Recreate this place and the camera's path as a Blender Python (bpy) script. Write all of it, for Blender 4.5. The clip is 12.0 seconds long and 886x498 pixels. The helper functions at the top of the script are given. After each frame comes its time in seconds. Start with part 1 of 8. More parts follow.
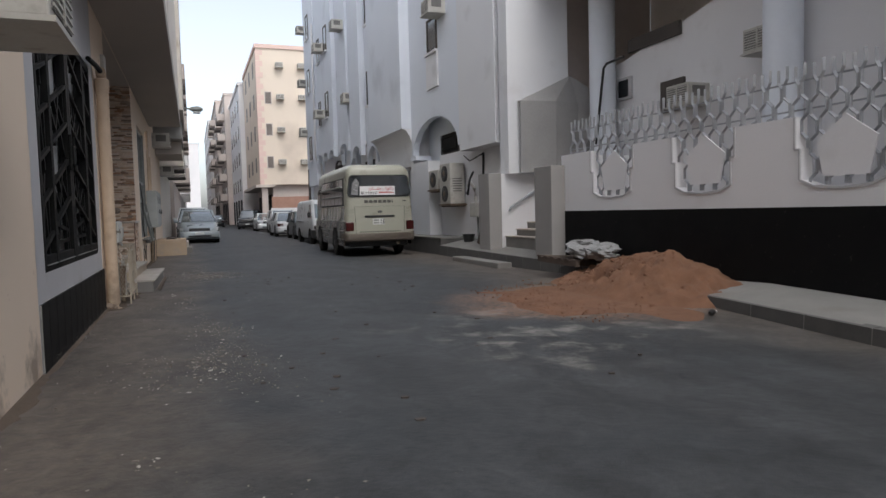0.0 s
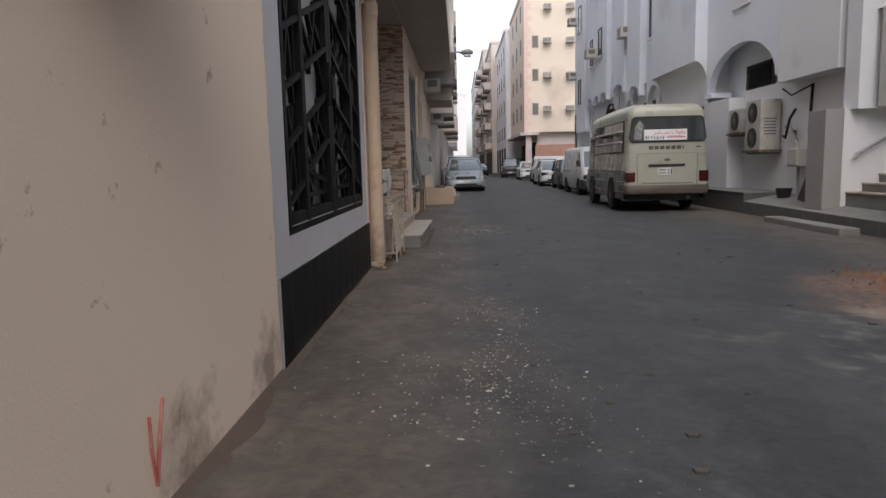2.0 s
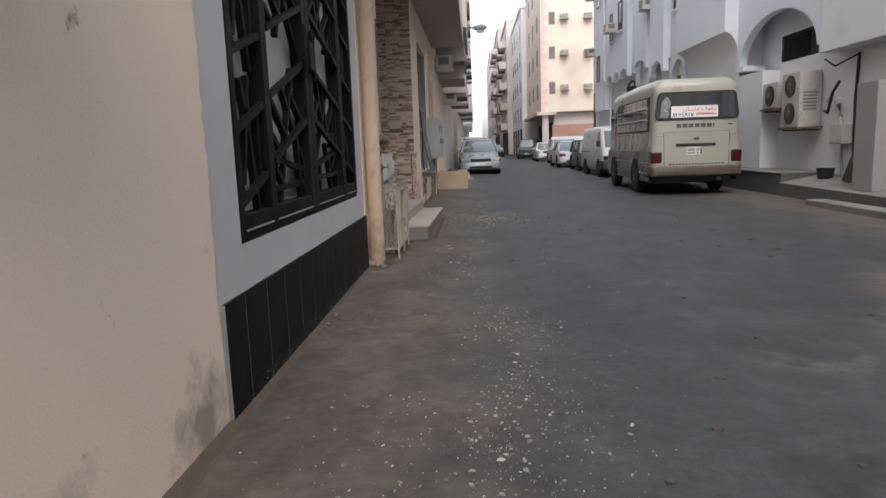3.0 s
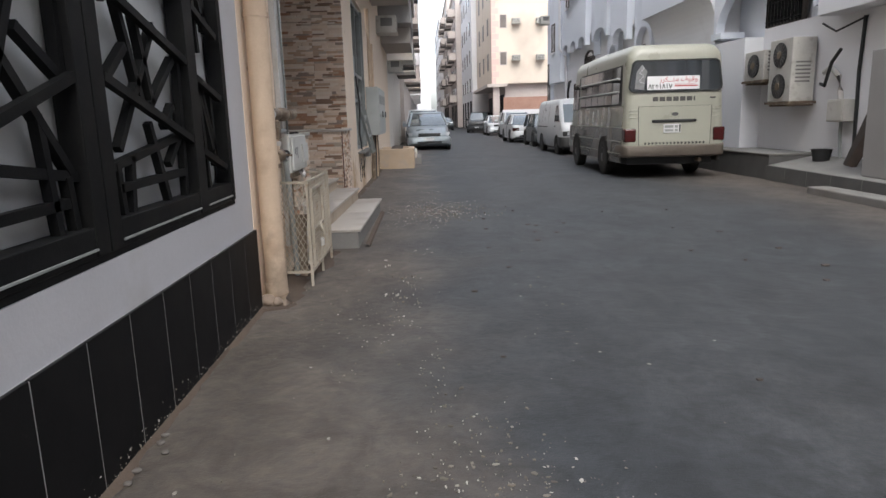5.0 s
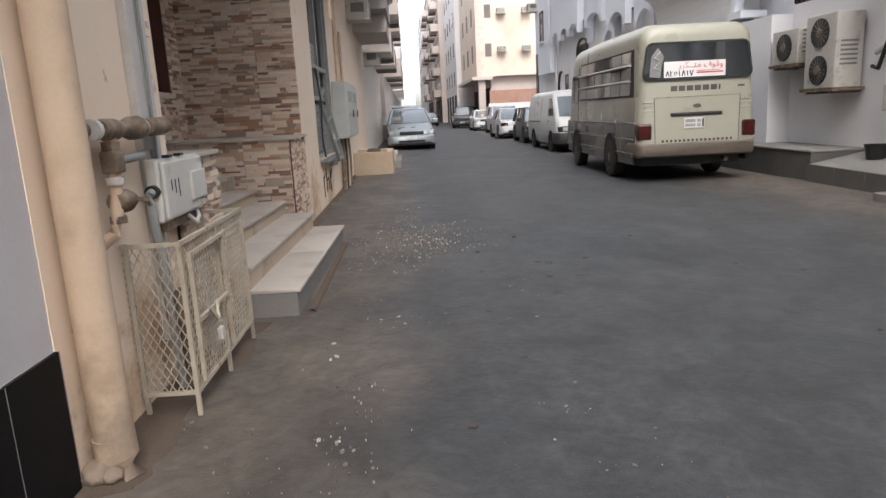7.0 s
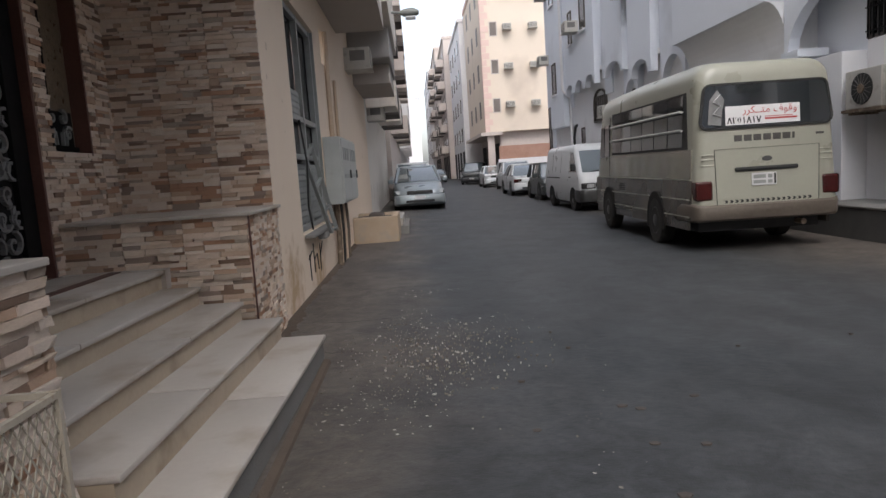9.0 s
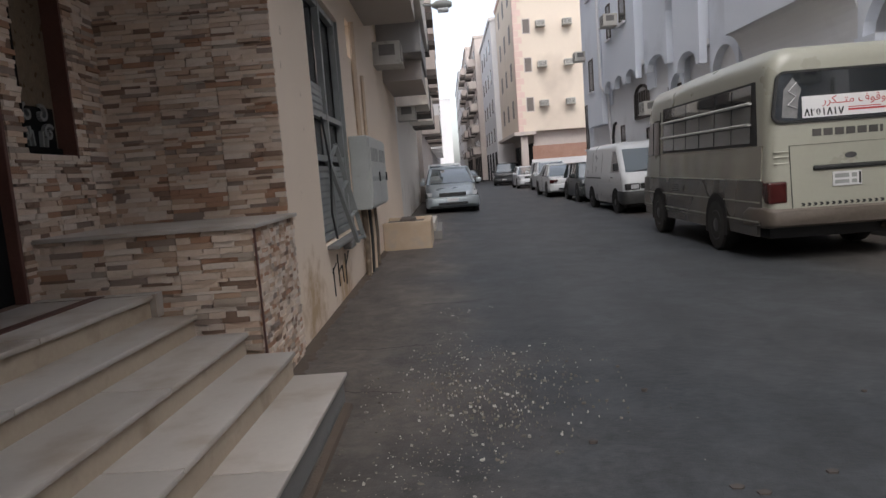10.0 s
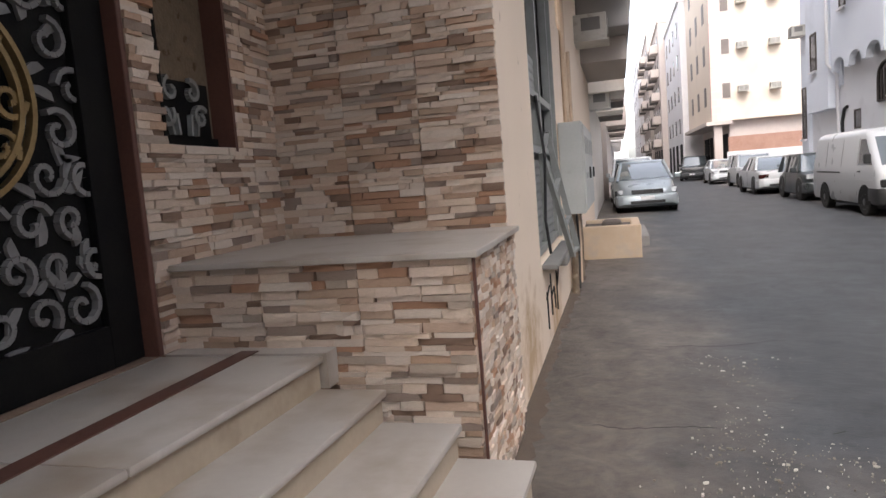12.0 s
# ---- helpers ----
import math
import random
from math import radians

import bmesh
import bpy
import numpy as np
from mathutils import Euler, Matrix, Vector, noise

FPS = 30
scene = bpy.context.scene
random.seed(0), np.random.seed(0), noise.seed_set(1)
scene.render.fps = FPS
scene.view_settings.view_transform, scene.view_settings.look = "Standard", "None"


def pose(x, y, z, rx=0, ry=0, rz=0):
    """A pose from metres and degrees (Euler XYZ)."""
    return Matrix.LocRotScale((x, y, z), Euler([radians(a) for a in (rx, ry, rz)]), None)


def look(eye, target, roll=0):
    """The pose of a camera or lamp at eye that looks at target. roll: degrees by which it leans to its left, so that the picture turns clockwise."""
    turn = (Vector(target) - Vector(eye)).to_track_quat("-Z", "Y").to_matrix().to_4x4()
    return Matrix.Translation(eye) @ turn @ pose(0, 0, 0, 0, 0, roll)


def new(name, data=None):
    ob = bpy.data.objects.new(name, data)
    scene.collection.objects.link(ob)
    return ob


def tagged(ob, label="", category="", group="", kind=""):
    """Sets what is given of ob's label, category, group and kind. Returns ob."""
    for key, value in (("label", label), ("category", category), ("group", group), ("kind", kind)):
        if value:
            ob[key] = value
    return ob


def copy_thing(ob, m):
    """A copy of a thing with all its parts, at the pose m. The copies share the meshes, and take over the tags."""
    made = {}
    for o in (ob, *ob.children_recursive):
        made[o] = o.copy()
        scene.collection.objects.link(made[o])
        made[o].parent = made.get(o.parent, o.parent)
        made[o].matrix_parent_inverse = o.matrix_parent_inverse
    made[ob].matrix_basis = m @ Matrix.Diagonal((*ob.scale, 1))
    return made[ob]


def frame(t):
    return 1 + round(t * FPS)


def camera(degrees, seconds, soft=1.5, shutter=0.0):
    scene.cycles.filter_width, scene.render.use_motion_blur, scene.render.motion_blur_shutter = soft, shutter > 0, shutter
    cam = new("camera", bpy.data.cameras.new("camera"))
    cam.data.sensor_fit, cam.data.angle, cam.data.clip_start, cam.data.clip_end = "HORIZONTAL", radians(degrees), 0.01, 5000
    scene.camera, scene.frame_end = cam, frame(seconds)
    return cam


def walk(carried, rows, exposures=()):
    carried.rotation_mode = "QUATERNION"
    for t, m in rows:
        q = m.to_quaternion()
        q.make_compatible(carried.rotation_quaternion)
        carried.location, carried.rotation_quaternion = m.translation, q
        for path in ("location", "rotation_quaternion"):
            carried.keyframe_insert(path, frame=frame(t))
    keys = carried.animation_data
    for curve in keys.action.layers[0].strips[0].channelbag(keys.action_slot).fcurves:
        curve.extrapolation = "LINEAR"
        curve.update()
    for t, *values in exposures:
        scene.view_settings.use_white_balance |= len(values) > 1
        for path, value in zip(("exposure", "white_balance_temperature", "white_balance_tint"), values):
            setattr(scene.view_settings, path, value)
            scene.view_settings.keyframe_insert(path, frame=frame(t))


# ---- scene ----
cam = camera(68.0, 12.0)
PATH = [
    (0, (0.053, -1.012, 1.17), (0.761, 0.855, 1.053), -1.5),
    (0.5, (0.014, -0.6, 1.166), (0.688, 1.279, 1.042), -0.6),
    (1, (0.021, -0.101, 1.178), (0.48, 1.836, 0.98), -1.2),
    (1.5, (0.038, 0.412, 1.18), (0.331, 2.377, 0.951), -1.9),
    (2, (-0.01, 0.958, 1.165), (-0.062, 2.942, 0.913), -1.3),
    (2.5, (0.059, 1.418, 1.165), (-0.049, 3.396, 0.885), -2.1),
    (4.5, (0.049, 3.545, 1.232), (0.037, 5.511, 0.865), -1.2),
    (5, (0.086, 4.061, 1.224), (0.134, 6.022, 0.834), -1.6),
    (5.5, (0.068, 4.565, 1.23), (0.072, 6.525, 0.829), -2.4),
    (6, (0.119, 5.062, 1.224), (0.148, 7.021, 0.819), -2.7),
    (6.5, (0.167, 5.592, 1.253), (0.245, 7.548, 0.843), -2.7),
    (7, (0.225, 6.124, 1.284), (0.307, 8.081, 0.877), -2.9),
    (7.5, (0.316, 6.621, 1.307), (0.452, 8.581, 0.933), -3.3),
    (7.7, (0.323, 6.813, 1.331), (0.417, 8.798, 1.105), -3.7),
    (9.3, (0.226, 8.476, 1.329), (0.279, 10.46, 1.086), -4.0),
    (9.5, (0.249, 8.639, 1.327), (0.281, 10.624, 1.09), -4.4),
    (10, (0.185, 9.079, 1.339), (0.156, 11.065, 1.107), -4.3),
    (10.5, (0.005, 9.552, 1.337), (-0.185, 11.531, 1.117), -3.9),
    (11, (-0.092, 9.925, 1.35), (-0.387, 11.892, 1.135), -4.0),
    (11.5, (-0.241, 10.32, 1.352), (-0.678, 12.261, 1.15), -4.4),
    (12, (-0.456, 10.607, 1.387), (-0.983, 12.526, 1.18), -4.6),
]
walk(cam, [(t, look(eye, aim, lean)) for t, eye, aim, lean in PATH],
     exposures=[(0.0, -0.1, 6300, 9), (0.5, 0.0, 6300, 9), (1.0, 0.15, 6400, 10), (1.5, 0.15, 6500, 12), (2.0, -0.02, 6500, 12), (2.5, 0.2, 6500, 12), (4.5, 0.5, 6300, 9), (5.0, 0.62, 6300, 9), (5.5, 1.1, 6300, 9), (6.0, 1.12, 6400, 10), (7.0, 0.82, 6600, 11), (7.7, 0.6, 6500, 11), (9.3, 0.1, 6400, 11), (10.0, 0.03, 6400, 11), (10.5, 0.42, 6500, 11), (11.5, 0.75, 6500, 12), (12.0, 1.1, 6600, 13)])

# ---- world and light ----
SUN_UP, SUN_TURN = 52.0, 176.0
world = bpy.data.worlds.new("sky")
scene.world = world
world.use_nodes = True
wn = world.node_tree.nodes
sky = wn.new("ShaderNodeTexSky")
sky.sky_type = "NISHITA"
sky.sun_disc = False
sky.sun_elevation, sky.sun_rotation = radians(SUN_UP), radians(SUN_TURN)
sky.air_density, sky.dust_density, sky.ozone_density = 1.0, 3.0, 1.0
wn["Background"].inputs["Strength"].default_value = 0.15
veil = wn.new("ShaderNodeHueSaturation")   # thin overcast takes most of the blue away
veil.inputs["Saturation"].default_value = 0.38
veil.inputs["Value"].default_value = 1.9
world.node_tree.links.new(sky.outputs["Color"], veil.inputs["Color"])
world.node_tree.links.new(veil.outputs["Color"], wn["Background"].inputs["Color"])
sun_data = bpy.data.lights.new("sun", "SUN")
sun_data.energy, sun_data.angle, sun_data.color = 0.7, radians(50), (1.0, 0.95, 0.88)
sun = new("sun", sun_data)
# the sun stands behind the walker, veiled by haze
a, b = radians(SUN_TURN), radians(SUN_UP)
sun.matrix_world = look((0, 0, 0), (-math.sin(a) * math.cos(b), -math.cos(a) * math.cos(b), -math.sin(b)))


# ---- materials ----
def mat(name, c1, c2=None, rough=0.8, scale=3.0, fine=60.0, bump=0.15, metal=0.0, amount=0.5, dist=0.01, source="", tones=(), spec=0.4, grime=None, grime_scale=1.2, grime_lo=0.52):
    """A node material: two tones mixed by coarse and fine noise, relief, and optional grime patches."""
    m = bpy.data.materials.new(name)
    m.use_nodes = True
    n, l = m.node_tree.nodes, m.node_tree.links
    bsdf = n["Principled BSDF"]
    bsdf.inputs["Metallic"].default_value = metal
    bsdf.inputs["Specular IOR Level"].default_value = spec
    c2 = c2 or tuple(v * 0.75 for v in c1)
    co = n.new("ShaderNodeTexCoord")
    big = n.new("ShaderNodeTexNoise")
    big.inputs["Scale"].default_value = scale
    big.inputs["Detail"].default_value = 5
    small = n.new("ShaderNodeTexNoise")
    small.inputs["Scale"].default_value = fine
    small.inputs["Detail"].default_value = 3
    for t in (big, small):
        l.new(co.outputs["Object"], t.inputs["Vector"])
    add = n.new("ShaderNodeMath")
    add.operation = "MULTIPLY_ADD"
    l.new(small.outputs["Fac"], add.inputs[0])
    add.inputs[1].default_value = 0.5
    l.new(big.outputs["Fac"], add.inputs[2])
    rng = n.new("ShaderNodeMapRange")
    rng.inputs["From Min"].default_value, rng.inputs["From Max"].default_value = 0.75 - amount * 0.5, 0.75 + amount * 0.5
    l.new(add.outputs[0], rng.inputs["Value"])
    mix = n.new("ShaderNodeMix")
    mix.data_type = "RGBA"
    l.new(rng.outputs["Result"], mix.inputs["Factor"])
    mix.inputs["A"].default_value, mix.inputs["B"].default_value = (*c2, 1), (*c1, 1)
    col = mix.outputs["Result"]
    if tones:
        ramp = n.new("ShaderNodeValToRGB")
        ramp.color_ramp.interpolation = "CONSTANT"
        els = ramp.color_ramp.elements
        while len(els) < len(tones):
            els.new(0.5)
        for i, tone in enumerate(tones):
            els[i].position, els[i].color = i / len(tones), (*tone, 1)
        if source == "island":
            src = n.new("ShaderNodeNewGeometry").outputs["Random Per Island"]
        else:
            src = n.new("ShaderNodeObjectInfo").outputs["Random"]
        l.new(src, ramp.inputs["Fac"])
        mul = n.new("ShaderNodeMix")
        mul.data_type, mul.blend_type = "RGBA", "MULTIPLY"
        mul.inputs["Factor"].default_value = 1.0
        l.new(ramp.outputs["Color"], mul.inputs["A"])
        l.new(col, mul.inputs["B"])
        col = mul.outputs["Result"]
    if grime:
        g = n.new("ShaderNodeTexNoise")
        g.inputs["Scale"].default_value, g.inputs["Detail"].default_value = grime_scale, 7
        l.new(co.outputs["Object"], g.inputs["Vector"])
        gr = n.new("ShaderNodeMapRange")
        gr.inputs["From Min"].default_value, gr.inputs["From Max"].default_value = grime_lo, grime_lo + 0.2
        l.new(g.outputs["Fac"], gr.inputs["Value"])
        gm = n.new("ShaderNodeMix")
        gm.data_type = "RGBA"
        l.new(gr.outputs["Result"], gm.inputs["Factor"])
        l.new(col, gm.inputs["A"])
        gm.inputs["B"].default_value = (*grime, 1)
        col = gm.outputs["Result"]
    l.new(col, bsdf.inputs["Base Color"])
    rr = n.new("ShaderNodeMapRange")
    rr.inputs["To Min"].default_value, rr.inputs["To Max"].default_value = max(0.03, rough - 0.1), min(1, rough + 0.1)
    l.new(big.outputs["Fac"], rr.inputs["Value"])
    l.new(rr.outputs["Result"], bsdf.inputs["Roughness"])
    if bump:
        bp = n.new("ShaderNodeBump")
        bp.inputs["Strength"].default_value, bp.inputs["Distance"].default_value = bump, dist
        l.new(add.outputs[0], bp.inputs["Height"])
        l.new(bp.outputs["Normal"], bsdf.inputs["Normal"])
    return m


def glass_mat(name, tint, rough=0.05, gloss=1.0):
    m = bpy.data.materials.new(name)
    m.use_nodes = True
    bsdf = m.node_tree.nodes["Principled BSDF"]
    bsdf.inputs["Base Color"].default_value = (*tint, 1)
    bsdf.inputs["Roughness"].default_value = rough
    bsdf.inputs["Specular IOR Level"].default_value = gloss
    bsdf.inputs["Coat Weight"].default_value = gloss
    bsdf.inputs["Coat IOR"].default_value = 1.8
    bsdf.inputs["Coat Roughness"].default_value = 0.03
    return m


def road_mat():
    """Worn asphalt: dark in the lane, dusty brown along both sides, pale dust patches, fine stones."""
    m = mat("asphalt", (0.064, 0.067, 0.071), (0.024, 0.026, 0.028), rough=0.64, scale=22, fine=110, bump=0.9, amount=0.6, dist=0.006, grime=(0.036, 0.040, 0.044), grime_scale=0.45, grime_lo=0.47)
    n, l = m.node_tree.nodes, m.node_tree.links
    bsdf = n["Principled BSDF"]
    old = bsdf.inputs["Base Color"].links[0].from_socket
    co = n.new("ShaderNodeTexCoord")
    sep = n.new("ShaderNodeSeparateXYZ")
    l.new(co.outputs["Object"], sep.inputs[0])
    wob = n.new("ShaderNodeTexNoise")
    wob.inputs["Scale"].default_value, wob.inputs["Detail"].default_value = 0.9, 8
    l.new(co.outputs["Object"], wob.inputs["Vector"])

    def math_node(op, a, b):
        k = n.new("ShaderNodeMath")
        k.operation = op
        for i, v in enumerate((a, b)):
            if isinstance(v, (int, float)):
                k.inputs[i].default_value = v
            else:
                l.new(v, k.inputs[i])
        return k.outputs[0]

    def rng_node(v, lo, hi):
        k = n.new("ShaderNodeMapRange")
        k.interpolation_type = "SMOOTHSTEP"
        k.inputs["From Min"].default_value, k.inputs["From Max"].default_value = lo, hi
        l.new(v, k.inputs["Value"])
        return k.outputs["Result"]

    x = math_node("ADD", sep.outputs[0], math_node("MULTIPLY", math_node("SUBTRACT", wob.outputs["Fac"], 0.5), 2.0))
    left = rng_node(x, 0.8, -0.7)
    right = rng_node(x, 4.0, 6.4)
    side = math_node("MAXIMUM", left, right)
    speck = n.new("ShaderNodeTexNoise")
    speck.inputs["Scale"].default_value, speck.inputs["Detail"].default_value = 14, 6
    l.new(co.outputs["Object"], speck.inputs["Vector"])
    amount = math_node("MULTIPLY", side, math_node("ADD", math_node("MULTIPLY", speck.outputs["Fac"], 0.9), 0.25))
    mix = n.new("ShaderNodeMix")
    mix.data_type = "RGBA"
    l.new(amount, mix.inputs["Factor"])
    l.new(old, mix.inputs["A"])
    mix.inputs["B"].default_value = (0.130, 0.106, 0.085, 1)
    # worn streaks along the lane and soft stains
    mp = n.new("ShaderNodeMapping")
    mp.inputs["Scale"].default_value = (1.3, 0.75, 1.0)
    l.new(co.outputs["Object"], mp.inputs["Vector"])
    stk = n.new("ShaderNodeTexNoise")
    stk.inputs["Scale"].default_value, stk.inputs["Detail"].default_value = 1.3, 9
    stk.inputs["Roughness"].default_value = 0.62
    l.new(mp.outputs["Vector"], stk.inputs["Vector"])
    tone = n.new("ShaderNodeMapRange")
    tone.inputs["From Min"].default_value, tone.inputs["From Max"].default_value = 0.36, 0.64
    tone.inputs["To Min"].default_value, tone.inputs["To Max"].default_value = 0.76, 1.22
    l.new(stk.outputs["Fac"], tone.inputs["Value"])
    worn = n.new("ShaderNodeVectorMath")
    worn.operation = "SCALE"
    l.new(mix.outputs["Result"], worn.inputs[0])
    l.new(tone.outputs["Result"], worn.inputs["Scale"])
    blot = n.new("ShaderNodeTexNoise")
    blot.inputs["Scale"].default_value, blot.inputs["Detail"].default_value = 4.2, 10
    blot.inputs["Roughness"].default_value, blot.inputs["Distortion"].default_value = 0.7, 0.8
    l.new(co.outputs["Object"], blot.inputs["Vector"])
    dab = n.new("ShaderNodeMapRange")
    dab.inputs["From Min"].default_value, dab.inputs["From Max"].default_value = 0.38, 0.64
    dab.inputs["To Min"].default_value, dab.inputs["To Max"].default_value = 0.74, 1.2
    l.new(blot.outputs["Fac"], dab.inputs["Value"])
    stained = n.new("ShaderNodeVectorMath")
    stained.operation = "SCALE"
    l.new(worn.outputs["Vector"], stained.inputs[0])
    l.new(dab.outputs["Result"], stained.inputs["Scale"])
    # pale cement dust beside the sand
    d = n.new("ShaderNodeVectorMath")
    d.operation = "DISTANCE"
    l.new(co.outputs["Object"], d.inputs[0])
    d.inputs[1].default_value = (3.5, 5.0, 0)
    patch = rng_node(math_node("ADD", d.outputs["Value"], math_node("MULTIPLY", wob.outputs["Fac"], 4.0)), 4.1, 2.6)
    crust = n.new("ShaderNodeTexNoise")
    crust.inputs["Scale"].default_value, crust.inputs["Detail"].default_value = 2.0, 12
    crust.inputs["Roughness"].default_value, crust.inputs["Distortion"].default_value = 0.62, 0.0
    l.new(co.outputs["Object"], crust.inputs["Vector"])
    patch = math_node("MULTIPLY", patch, rng_node(crust.outputs["Fac"], 0.48, 0.68))
    mix2 = n.new("ShaderNodeMix")
    mix2.data_type = "RGBA"
    l.new(patch, mix2.inputs["Factor"])
    l.new(stained.outputs["Vector"], mix2.inputs["A"])
    mix2.inputs["B"].default_value = (0.20, 0.19, 0.175, 1)
    # thin orange sand dust round the heap
    d2 = n.new("ShaderNodeVectorMath")
    d2.operation = "DISTANCE"
    l.new(co.outputs["Object"], d2.inputs[0])
    d2.inputs[1].default_value = (4.9, 6.6, 0)
    halo = rng_node(math_node("ADD", d2.outputs["Value"], math_node("MULTIPLY", wob.outputs["Fac"], 2.2)), 3.3, 2.1)
    halo = math_node("MULTIPLY", halo, rng_node(speck.outputs["Fac"], 0.25, 0.7))
    mix3 = n.new("ShaderNodeMix")
    mix3.data_type = "RGBA"
    l.new(halo, mix3.inputs["Factor"])
    l.new(mix2.outputs["Result"], mix3.inputs["A"])
    mix3.inputs["B"].default_value = (0.20, 0.115, 0.075, 1)
    l.new(mix3.outputs["Result"], bsdf.inputs["Base Color"])
    return m


